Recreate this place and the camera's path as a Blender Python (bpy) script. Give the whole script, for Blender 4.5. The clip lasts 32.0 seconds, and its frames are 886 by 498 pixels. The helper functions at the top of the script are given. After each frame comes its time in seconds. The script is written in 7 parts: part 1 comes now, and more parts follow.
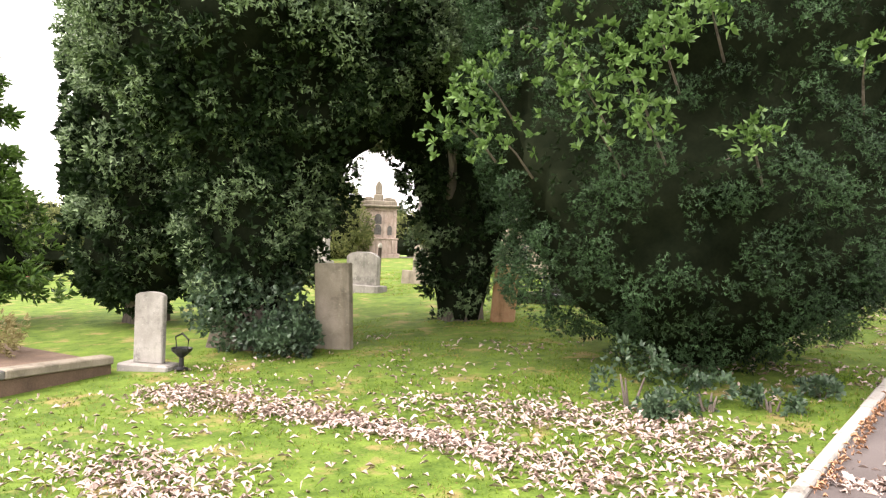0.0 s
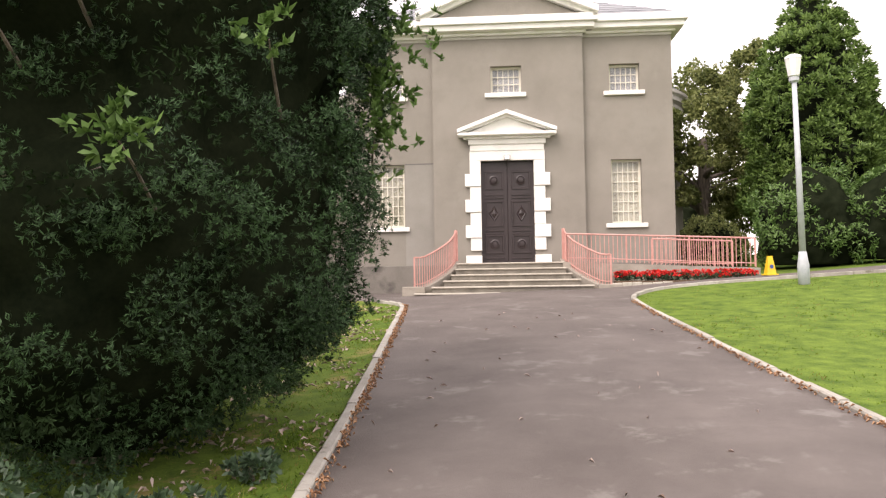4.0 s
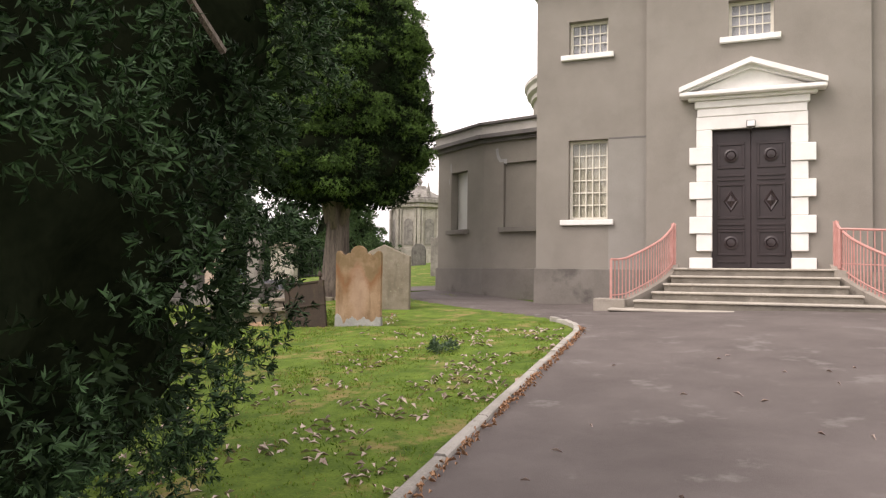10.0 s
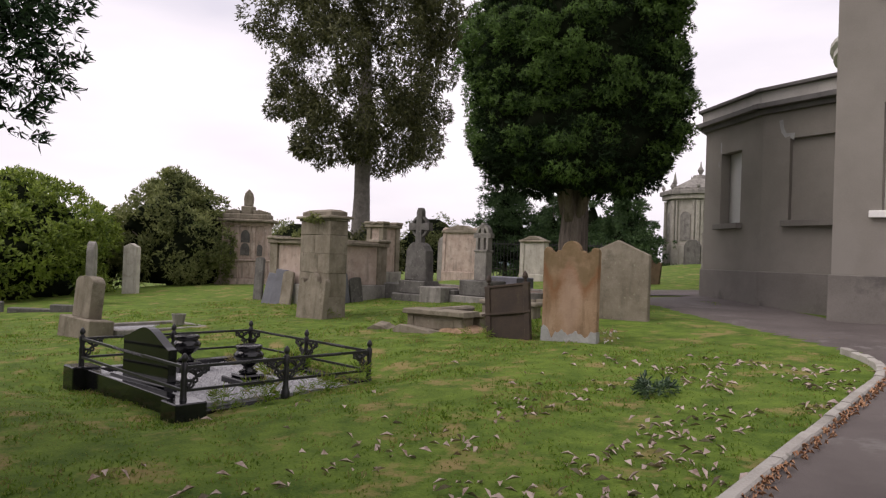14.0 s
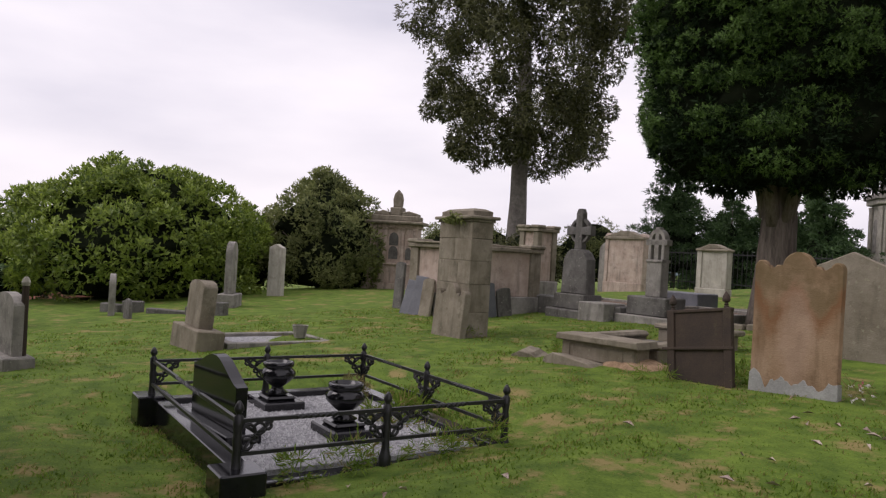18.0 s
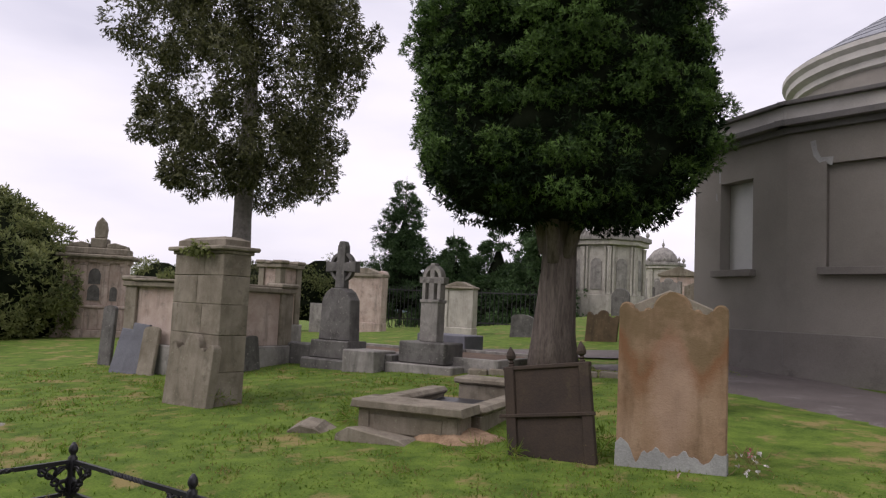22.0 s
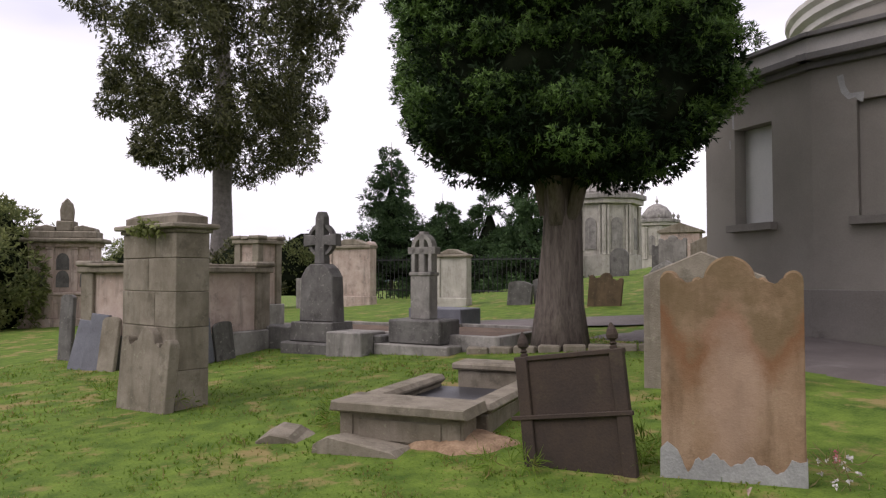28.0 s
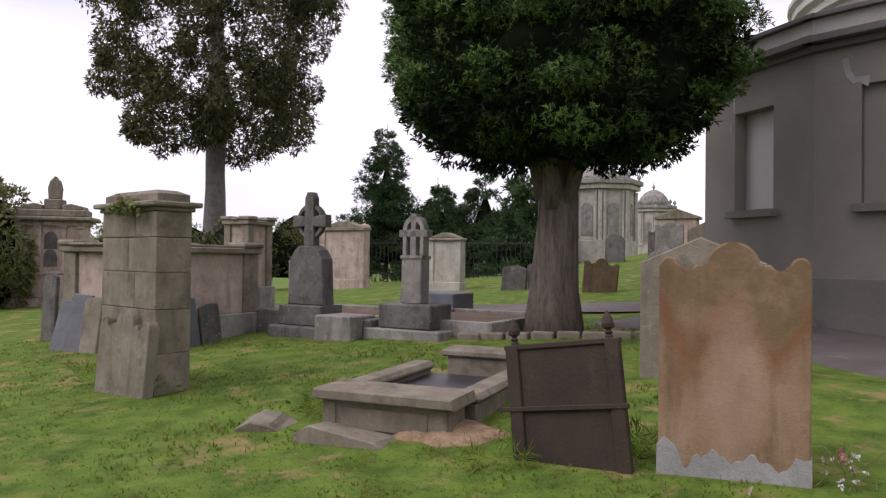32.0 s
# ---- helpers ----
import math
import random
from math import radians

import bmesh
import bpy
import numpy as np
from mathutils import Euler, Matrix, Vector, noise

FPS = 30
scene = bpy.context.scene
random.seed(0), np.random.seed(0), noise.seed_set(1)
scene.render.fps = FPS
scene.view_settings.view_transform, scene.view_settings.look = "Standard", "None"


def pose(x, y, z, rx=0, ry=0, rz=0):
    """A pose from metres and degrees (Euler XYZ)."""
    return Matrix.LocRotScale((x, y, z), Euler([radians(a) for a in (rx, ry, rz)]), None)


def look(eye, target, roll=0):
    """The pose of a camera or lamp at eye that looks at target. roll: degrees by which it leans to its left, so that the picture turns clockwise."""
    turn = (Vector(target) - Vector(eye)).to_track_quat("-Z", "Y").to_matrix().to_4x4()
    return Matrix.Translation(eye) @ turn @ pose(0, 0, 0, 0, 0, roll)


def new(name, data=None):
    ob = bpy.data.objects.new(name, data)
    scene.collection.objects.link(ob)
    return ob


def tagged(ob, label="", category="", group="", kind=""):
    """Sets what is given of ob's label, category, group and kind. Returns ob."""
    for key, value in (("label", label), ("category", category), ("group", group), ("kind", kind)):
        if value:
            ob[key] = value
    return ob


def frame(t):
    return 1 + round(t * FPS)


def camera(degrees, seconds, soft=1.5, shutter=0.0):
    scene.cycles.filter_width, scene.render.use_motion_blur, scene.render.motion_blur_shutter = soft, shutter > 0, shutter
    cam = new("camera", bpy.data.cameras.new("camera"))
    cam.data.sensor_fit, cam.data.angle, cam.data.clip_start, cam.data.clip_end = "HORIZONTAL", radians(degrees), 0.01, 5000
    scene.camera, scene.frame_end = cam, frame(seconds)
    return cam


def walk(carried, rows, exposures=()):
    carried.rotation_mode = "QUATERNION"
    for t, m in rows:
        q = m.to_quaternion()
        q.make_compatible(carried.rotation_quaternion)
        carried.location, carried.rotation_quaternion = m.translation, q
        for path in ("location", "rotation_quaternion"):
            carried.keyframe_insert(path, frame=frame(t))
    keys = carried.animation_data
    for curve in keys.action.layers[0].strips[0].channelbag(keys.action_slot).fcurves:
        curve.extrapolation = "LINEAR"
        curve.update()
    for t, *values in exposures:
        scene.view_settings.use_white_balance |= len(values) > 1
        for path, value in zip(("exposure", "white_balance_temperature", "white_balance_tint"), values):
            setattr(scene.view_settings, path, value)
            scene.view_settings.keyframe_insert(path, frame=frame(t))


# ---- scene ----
cam = camera(62.5, 32.0, 1.25)
PATH = [
    (0, (2.361, -3.335, 1.296), (1.037, -1.836, 1.276), 2.2),
    (0.5, (2.319, -3.226, 1.33), (1.246, -1.538, 1.317), 2.0),
    (1, (2.322, -3.024, 1.315), (1.405, -1.247, 1.316), 1.3),
    (1.5, (2.365, -2.712, 1.364), (1.426, -0.948, 1.427), 2.2),
    (2, (2.278, -2.423, 1.38), (1.549, -0.561, 1.432), 2.0),
    (2.5, (2.256, -2.15, 1.402), (1.936, -0.177, 1.469), 1.4),
    (3, (2.304, -1.727, 1.443), (1.824, 0.214, 1.498), 1.1),
    (3.5, (2.255, -1.392, 1.467), (1.875, 0.57, 1.528), 0.7),
    (4, (2.264, -1.086, 1.465), (2.139, 0.909, 1.531), -0.9),
    (4.5, (2.424, -0.74, 1.515), (2.148, 1.237, 1.624), -0.6),
    (6.5, (2.685, 0.981, 1.635), (2.405, 2.961, 1.681), -0.7),
    (7, (2.637, 1.431, 1.646), (2.293, 3.399, 1.717), 1.4),
    (7.5, (2.665, 1.741, 1.626), (2.254, 3.697, 1.699), 0.8),
    (8, (2.766, 2.178, 1.58), (2.204, 4.097, 1.606), 1.3),
    (8.5, (2.746, 2.678, 1.635), (2.158, 4.589, 1.655), 2.1),
    (9, (2.752, 3.09, 1.679), (2.18, 5.007, 1.696), 0.8),
    (9.5, (2.784, 3.537, 1.658), (2.08, 5.408, 1.729), 0.3),
    (10, (2.712, 3.994, 1.657), (1.954, 5.844, 1.714), 0.6),
    (10.5, (2.708, 4.4, 1.66), (1.945, 6.249, 1.685), -0.5),
    (11, (2.804, 4.823, 1.71), (1.886, 6.598, 1.787), -0.6),
    (11.5, (2.745, 5.231, 1.719), (1.74, 6.96, 1.725), 0.3),
    (12, (2.708, 5.627, 1.727), (1.724, 7.368, 1.753), 1.0),
    (12.5, (2.728, 6.031, 1.759), (1.691, 7.741, 1.786), 0.7),
    (13, (2.618, 6.302, 1.779), (1.504, 7.962, 1.832), 1.2),
    (13.5, (2.404, 6.583, 1.8), (1.185, 8.168, 1.811), 3.2),
    (14, (2.29, 6.98, 1.78), (0.893, 8.411, 1.803), 2.1),
    (14.5, (2.211, 7.283, 1.824), (0.8, 8.701, 1.817), 1.2),
    (16.5, (1.212, 8.224, 1.863), (-0.375, 9.44, 1.907), 2.4),
    (17, (0.937, 8.368, 1.83), (-0.642, 9.595, 1.812), 4.1),
    (17.5, (0.659, 8.623, 1.826), (-0.99, 9.756, 1.838), 3.1),
    (18, (0.386, 8.789, 1.846), (-1.285, 9.887, 1.862), 3.4),
    (18.5, (-0.046, 8.834, 1.899), (-1.716, 9.935, 1.936), 4.9),
    (19, (-0.32, 8.942, 1.913), (-1.972, 10.069, 1.919), 3.9),
    (19.5, (-0.592, 9.206, 1.928), (-2.23, 10.352, 1.974), 1.6),
    (20, (-0.867, 9.322, 1.931), (-2.451, 10.542, 1.978), 1.5),
    (20.5, (-1.219, 9.371, 1.919), (-2.768, 10.635, 1.976), 2.7),
    (21, (-1.533, 9.529, 1.915), (-3.076, 10.796, 2.024), 3.0),
    (21.5, (-1.777, 9.72, 1.923), (-3.223, 11.1, 1.99), 1.7),
    (22, (-2.076, 9.826, 1.871), (-3.208, 11.467, 2.031), 2.7),
    (22.5, (-2.314, 10.072, 1.863), (-3.364, 11.773, 1.925), 2.9),
    (23, (-2.54, 10.447, 1.91), (-3.592, 12.146, 1.999), 2.2),
    (23.5, (-2.761, 10.607, 1.898), (-3.931, 12.229, 1.891), 3.2),
    (24, (-2.959, 10.735, 1.941), (-4.152, 12.338, 2.01), 2.4),
    (24.5, (-2.948, 10.827, 1.967), (-4.014, 12.517, 2.049), 1.9),
    (26.5, (-2.837, 10.972, 1.989), (-3.654, 12.794, 2.103), -0.9),
    (27, (-2.875, 10.989, 1.978), (-3.888, 12.712, 2.052), -0.8),
    (27.5, (-2.887, 10.982, 1.979), (-3.971, 12.662, 2.037), -0.0),
    (28, (-2.887, 10.995, 1.977), (-3.997, 12.657, 2.046), -0.0),
    (28.5, (-2.889, 11.001, 1.978), (-3.996, 12.665, 2.046), -0.2),
    (29, (-2.902, 10.997, 1.972), (-4.004, 12.664, 2.033), -0.0),
    (29.5, (-2.901, 10.996, 1.981), (-4.006, 12.66, 2.079), -0.2),
    (30, (-2.894, 10.991, 1.986), (-4.11, 12.575, 2.1), -0.2),
    (30.5, (-2.885, 11.024, 1.975), (-4.166, 12.556, 2.084), -0.1),
    (31, (-2.857, 11.051, 1.966), (-4.165, 12.562, 2.036), 0.1),
    (31.5, (-2.868, 11.139, 1.955), (-4.099, 12.715, 1.942), 0.3),
    (32, (-3.005, 11.276, 1.973), (-4.106, 12.946, 1.998), 0.7),
]
walk(cam, [(t, look(eye, target, roll)) for t, eye, target, roll in PATH],
     [(0.0, 2.0, 6900, 20), (1.5, 2.05, 6900, 20), (2.2, 2.05, 6900, 20), (3.0, 1.35, 6900, 20), (4.5, 1.05, 7150, 20), (9.0, 0.88, 7000, 20), (11.5, 0.52, 6950, 21), (14.0, 0.0, 6600, 22), (20.0, -0.15, 6400, 22), (22.0, -0.10, 6300, 23), (23.0, 0.08, 6350, 23), (24.5, 0.0, 6350, 23), (27.0, 0.36, 6350, 23), (28.2, 0.1, 6350, 23), (32.0, 0.08, 6250, 24)])

# ---- world, sun ----
world = bpy.data.worlds.new("overcast_sky")
scene.world = world
world.use_nodes = True
WN, WL = world.node_tree.nodes, world.node_tree.links
WN.clear()
SUN_EL, SUN_AZ = radians(48), radians(215)
sky = WN.new("ShaderNodeTexSky")
sky.sky_type = "NISHITA"
sky.sun_disc = False
sky.sun_elevation, sky.sun_rotation = SUN_EL, SUN_AZ
sky.air_density, sky.dust_density = 1.0, 3.0
sky_bg = WN.new("ShaderNodeBackground")
sky_bg.inputs["Strength"].default_value = 0.10
WL.new(sky.outputs["Color"], sky_bg.inputs["Color"])
coord = WN.new("ShaderNodeTexCoord")
stretch = WN.new("ShaderNodeMapping")
stretch.inputs["Scale"].default_value = (1.2, 1.2, 4.2)
WL.new(coord.outputs["Generated"], stretch.inputs["Vector"])
clouds = WN.new("ShaderNodeTexNoise")
clouds.inputs["Scale"].default_value = 1.5
clouds.inputs["Detail"].default_value = 6
clouds.inputs["Roughness"].default_value = 0.48
WL.new(stretch.outputs["Vector"], clouds.inputs["Vector"])
tone = WN.new("ShaderNodeValToRGB")
tone.color_ramp.elements[0].position, tone.color_ramp.elements[0].color = 0.30, (0.70, 0.71, 0.76, 1)
tone.color_ramp.elements[1].position, tone.color_ramp.elements[1].color = 0.62, (1.0, 0.99, 0.985, 1)
WL.new(clouds.outputs["Fac"], tone.inputs["Fac"])
cloud_bg = WN.new("ShaderNodeBackground")
cloud_bg.inputs["Strength"].default_value = 1.18
WL.new(tone.outputs["Color"], cloud_bg.inputs["Color"])
sky_mix = WN.new("ShaderNodeMixShader")
sky_mix.inputs[0].default_value = 0.90
WL.new(sky_bg.outputs[0], sky_mix.inputs[1])
WL.new(cloud_bg.outputs[0], sky_mix.inputs[2])
WL.new(sky_mix.outputs[0], WN.new("ShaderNodeOutputWorld").inputs[0])

sun_data = bpy.data.lights.new("sun", "SUN")
sun_data.energy, sun_data.angle, sun_data.color = 1.5, radians(40), (1.0, 0.97, 0.92)
sun = new("sun", sun_data)
sun_way = Vector((math.sin(SUN_AZ) * math.cos(SUN_EL), math.cos(SUN_AZ) * math.cos(SUN_EL), math.sin(SUN_EL)))
sun.matrix_world = look(sun_way * 60, (0, 0, 0))


# ---- materials ----
def stuff_mat(name, dark, light, scale=6.0, rough=0.8, bump=0.3, fine=60.0, metal=0.0, spots=None, spot_scale=3.0, spot_at=0.62, per="", coat=0.0, spec=0.5, stretch=None):
    """Two tones broken up at two scales, with optional blotches of a third colour; per: 'object' or 'island' adds variation piece by piece."""
    m = bpy.data.materials.new(name)
    m.use_nodes = True
    n, l = m.node_tree.nodes, m.node_tree.links
    b = n["Principled BSDF"]
    tc = n.new("ShaderNodeTexCoord")
    big = n.new("ShaderNodeTexNoise")
    big.inputs["Scale"].default_value, big.inputs["Detail"].default_value, big.inputs["Roughness"].default_value = scale, 8, 0.62
    small = n.new("ShaderNodeTexNoise")
    small.inputs["Scale"].default_value, small.inputs["Detail"].default_value = fine, 4
    where = tc.outputs["Object"]
    if stretch:
        mp = n.new("ShaderNodeMapping")
        mp.inputs["Scale"].default_value = stretch
        l.new(where, mp.inputs["Vector"])
        where = mp.outputs["Vector"]
    for t in (big, small):
        l.new(where, t.inputs["Vector"])
    mix = n.new("ShaderNodeMath")
    mix.operation = "MULTIPLY_ADD"
    l.new(small.outputs["Fac"], mix.inputs[0])
    mix.inputs[1].default_value = 0.45
    l.new(big.outputs["Fac"], mix.inputs[2])
    value = mix.outputs[0]
    if per:
        src = n.new("ShaderNodeObjectInfo").outputs["Random"] if per == "object" else n.new("ShaderNodeNewGeometry").outputs["Random Per Island"]
        more = n.new("ShaderNodeMath")
        more.operation = "MULTIPLY_ADD"
        l.new(src, more.inputs[0])
        more.inputs[1].default_value = 0.30
        l.new(value, more.inputs[2])
        value = more.outputs[0]
    ramp = n.new("ShaderNodeValToRGB")
    lo = 0.50 + (0.08 if per else 0)
    ramp.color_ramp.elements[0].position, ramp.color_ramp.elements[0].color = lo, (*dark, 1)
    ramp.color_ramp.elements[1].position, ramp.color_ramp.elements[1].color = lo + 0.42, (*light, 1)
    l.new(value, ramp.inputs["Fac"])
    colour = ramp.outputs["Color"]
    if spots:
        blot = n.new("ShaderNodeTexNoise")
        blot.inputs["Scale"].default_value, blot.inputs["Detail"].default_value, blot.inputs["Roughness"].default_value = spot_scale, 10, 0.68
        l.new(tc.outputs["Object"], blot.inputs["Vector"])
        cut = n.new("ShaderNodeValToRGB")
        cut.color_ramp.elements[0].position, cut.color_ramp.elements[1].position = spot_at - 0.04, spot_at + 0.05
        l.new(blot.outputs["Fac"], cut.inputs["Fac"])
        blend = n.new("ShaderNodeMix")
        blend.data_type = "RGBA"
        l.new(cut.outputs["Color"], blend.inputs[0])
        l.new(colour, blend.inputs[6])
        blend.inputs[7].default_value = (*spots, 1)
        colour = blend.outputs[2]
    l.new(colour, b.inputs["Base Color"])
    b.inputs["Roughness"].default_value, b.inputs["Metallic"].default_value = rough, metal
    b.inputs["Specular IOR Level"].default_value = spec
    b.inputs["Coat Weight"].default_value = coat
    if bump:
        bp = n.new("ShaderNodeBump")
        bp.inputs["Strength"].default_value, bp.inputs["Distance"].default_value = bump, 0.02
        l.new(mix.outputs[0], bp.inputs["Height"])
        l.new(bp.outputs["Normal"], b.inputs["Normal"])
    return m


def stone_mat(name, dark, light, grime, lichen, rough=0.92, streak=0.65, blotch=0.6, crust=0.7, bump=0.5):
    """Weathered stone: mottled body, rain streaks, grime blotches, crusts of lichen; each stone has its own."""
    m = bpy.data.materials.new(name)
    m.use_nodes = True
    n, l = m.node_tree.nodes, m.node_tree.links
    b = n["Principled BSDF"]
    tc, oi = n.new("ShaderNodeTexCoord"), n.new("ShaderNodeObjectInfo")
    own = n.new("ShaderNodeVectorMath")
    own.operation = "MULTIPLY_ADD"
    l.new(oi.outputs["Random"], own.inputs[0])
    own.inputs[1].default_value = (9.0, 7.0, 5.0)
    l.new(tc.outputs["Object"], own.inputs[2])

    def patchy(scale, detail, rough_, lo, hi, squeeze=None):
        t, src = n.new("ShaderNodeTexNoise"), own.outputs[0]
        if squeeze:
            mp = n.new("ShaderNodeMapping")
            mp.inputs["Scale"].default_value = squeeze
            l.new(src, mp.inputs["Vector"])
            src = mp.outputs["Vector"]
        t.inputs["Scale"].default_value, t.inputs["Detail"].default_value, t.inputs["Roughness"].default_value = scale, detail, rough_
        l.new(src, t.inputs["Vector"])
        r = n.new("ShaderNodeMapRange")
        r.inputs["From Min"].default_value, r.inputs["From Max"].default_value = lo, hi
        l.new(t.outputs["Fac"], r.inputs["Value"])
        return r.outputs[0], t.outputs["Fac"]

    def over(base, fac, amount, colour):
        k = n.new("ShaderNodeMath")
        k.operation = "MULTIPLY"
        l.new(fac, k.inputs[0])
        k.inputs[1].default_value = amount
        x = n.new("ShaderNodeMix")
        x.data_type = "RGBA"
        l.new(k.outputs[0], x.inputs[0])
        if isinstance(base, tuple):
            x.inputs[6].default_value = (*base, 1)
        else:
            l.new(base, x.inputs[6])
        x.inputs[7].default_value = (*colour, 1)
        return x.outputs[2]

    body, _ = patchy(2.2, 9, 0.65, 0.32, 0.68)
    grain, gr = patchy(70, 4, 0.6, 0.35, 0.75)
    run, _ = patchy(2.0, 7, 0.6, 0.50, 0.70, (2.6, 2.6, 0.40))
    spot, sp = patchy(3.4, 11, 0.72, 0.53, 0.66)
    tiny, tn = patchy(17, 6, 0.7, 0.60, 0.67)
    c = over(dark, body, 1.0, light)
    c = over(c, grain, 0.22, grime)
    c = over(c, run, streak, grime)
    c = over(c, spot, blotch, grime)
    c = over(c, tiny, crust, lichen)
    l.new(c, b.inputs["Base Color"])
    b.inputs["Roughness"].default_value = rough
    b.inputs["Specular IOR Level"].default_value = 0.25
    add = n.new("ShaderNodeMath")
    add.operation = "MULTIPLY_ADD"
    l.new(gr, add.inputs[0])
    add.inputs[1].default_value = 0.4
    l.new(sp, add.inputs[2])
    bp = n.new("ShaderNodeBump")
    bp.inputs["Strength"].default_value, bp.inputs["Distance"].default_value = bump, 0.03
    l.new(add.outputs[0], bp.inputs["Height"])
    l.new(bp.outputs["Normal"], b.inputs["Normal"])
    return m


def leaf_mat(name, dark, light, rough=0.5, glow=0.25, spec=0.35, patch_scale=1.4, dry=None):
    """Leaves: colour varies leaf by leaf and over the crown; some light comes through."""
    m = bpy.data.materials.new(name)
    m.use_nodes = True
    n, l = m.node_tree.nodes, m.node_tree.links
    b = n["Principled BSDF"]
    g = n.new("ShaderNodeNewGeometry")
    tc = n.new("ShaderNodeTexCoord")
    patch = n.new("ShaderNodeTexNoise")
    patch.inputs["Scale"].default_value, patch.inputs["Detail"].default_value = patch_scale, 4
    l.new(tc.outputs["Object"], patch.inputs["Vector"])
    add = n.new("ShaderNodeMath")
    add.operation = "MULTIPLY_ADD"
    l.new(g.outputs["Random Per Island"], add.inputs[0])
    add.inputs[1].default_value = 0.5
    l.new(patch.outputs["Fac"], add.inputs[2])
    ramp = n.new("ShaderNodeValToRGB")
    ramp.color_ramp.elements[0].position, ramp.color_ramp.elements[0].color = 0.42, (*dark, 1)
    ramp.color_ramp.elements[1].position, ramp.color_ramp.elements[1].color = 0.84 if dry else 1.0, (*light, 1)
    if dry:
        ramp.color_ramp.elements.new(0.95).color = (*dry, 1)
    l.new(add.outputs[0], ramp.inputs["Fac"])
    l.new(ramp.outputs["Color"], b.inputs["Base Color"])
    b.inputs["Roughness"].default_value = rough
    b.inputs["Specular IOR Level"].default_value = spec
    if glow:
        tr = n.new("ShaderNodeBsdfTranslucent")
        l.new(ramp.outputs["Color"], tr.inputs["Color"])
        ms = n.new("ShaderNodeMixShader")
        ms.inputs[0].default_value = glow
        l.new(b.outputs[0], ms.inputs[1])
        l.new(tr.outputs[0], ms.inputs[2])
        l.new(ms.outputs[0], n["Material Output"].inputs["Surface"])
    return m


def flaked_stone(name):
    """Ochre sandstone whose face has flaked: a pale core, rusty bands round it, a grey-olive lichened head."""
    m = stone_mat(name, (0.268, 0.168, 0.096), (0.385, 0.268, 0.176), (0.120, 0.076, 0.040), (0.33, 0.28, 0.16), streak=0.68, blotch=0.60, crust=0.45, bump=0.3)
    n, l = m.node_tree.nodes, m.node_tree.links
    b = n["Principled BSDF"]
    base = b.inputs["Base Color"].links[0].from_socket
    tc, sep, wob = n.new("ShaderNodeTexCoord"), n.new("ShaderNodeSeparateXYZ"), n.new("ShaderNodeTexNoise")
    l.new(tc.outputs["Object"], sep.inputs[0])
    l.new(tc.outputs["Object"], wob.inputs["Vector"])
    wob.inputs["Scale"].default_value, wob.inputs["Detail"].default_value, wob.inputs["Roughness"].default_value = 2.6, 10, 0.68

    def op(kind, a, c, d=None):
        k = n.new("ShaderNodeMath")
        k.operation = kind
        for i, v in enumerate((a, c, d)):
            if v is None:
                continue
            if isinstance(v, (int, float)):
                k.inputs[i].default_value = v
            else:
                l.new(v, k.inputs[i])
        return k.outputs[0]

    def band(v, lo, hi):
        r = n.new("ShaderNodeMapRange")
        r.inputs["From Min"].default_value, r.inputs["From Max"].default_value = lo, hi
        l.new(v, r.inputs["Value"])
        return r.outputs[0]

    def lay(under, fac, colour):
        x = n.new("ShaderNodeMix")
        x.data_type = "RGBA"
        l.new(fac, x.inputs[0])
        l.new(under, x.inputs[6])
        x.inputs[7].default_value = (*colour, 1)
        return x.outputs[2]

    shift = op("SUBTRACT", wob.outputs["Fac"], 0.5)
    dx = op("DIVIDE", op("SUBTRACT", sep.outputs["X"], 0.02), 0.20)
    dz = op("DIVIDE", op("SUBTRACT", sep.outputs["Z"], 0.62), 0.60)
    far = op("ADD", op("SQRT", op("ADD", op("MULTIPLY", dx, dx), op("MULTIPLY", dz, dz)), 0.0), op("MULTIPLY", shift, 2.4))
    # the flaked edge hangs in two lobes like drapery
    swag = op("SUBTRACT", op("ADD", sep.outputs["Z"], op("MULTIPLY", shift, 0.75)), op("MULTIPLY", op("COSINE", op("MULTIPLY", sep.outputs["X"], 12.6), 0.0), 0.15))
    rust = op("MULTIPLY", op("MULTIPLY", band(swag, 0.74, 0.96), band(swag, 1.12, 1.00)), 0.80)
    core = op("MULTIPLY", band(far, 1.25, 0.55), 0.50)
    head = op("MULTIPLY", op("MULTIPLY", band(swag, 0.98, 1.12), band(wob.outputs["Fac"], 0.36, 0.56)), 0.72)
    c = lay(base, rust, (0.205, 0.098, 0.044))
    c = lay(c, core, (0.44, 0.31, 0.23))
    c = lay(c, head, (0.150, 0.108, 0.052))
    l.new(c, b.inputs["Base Color"])
    return m


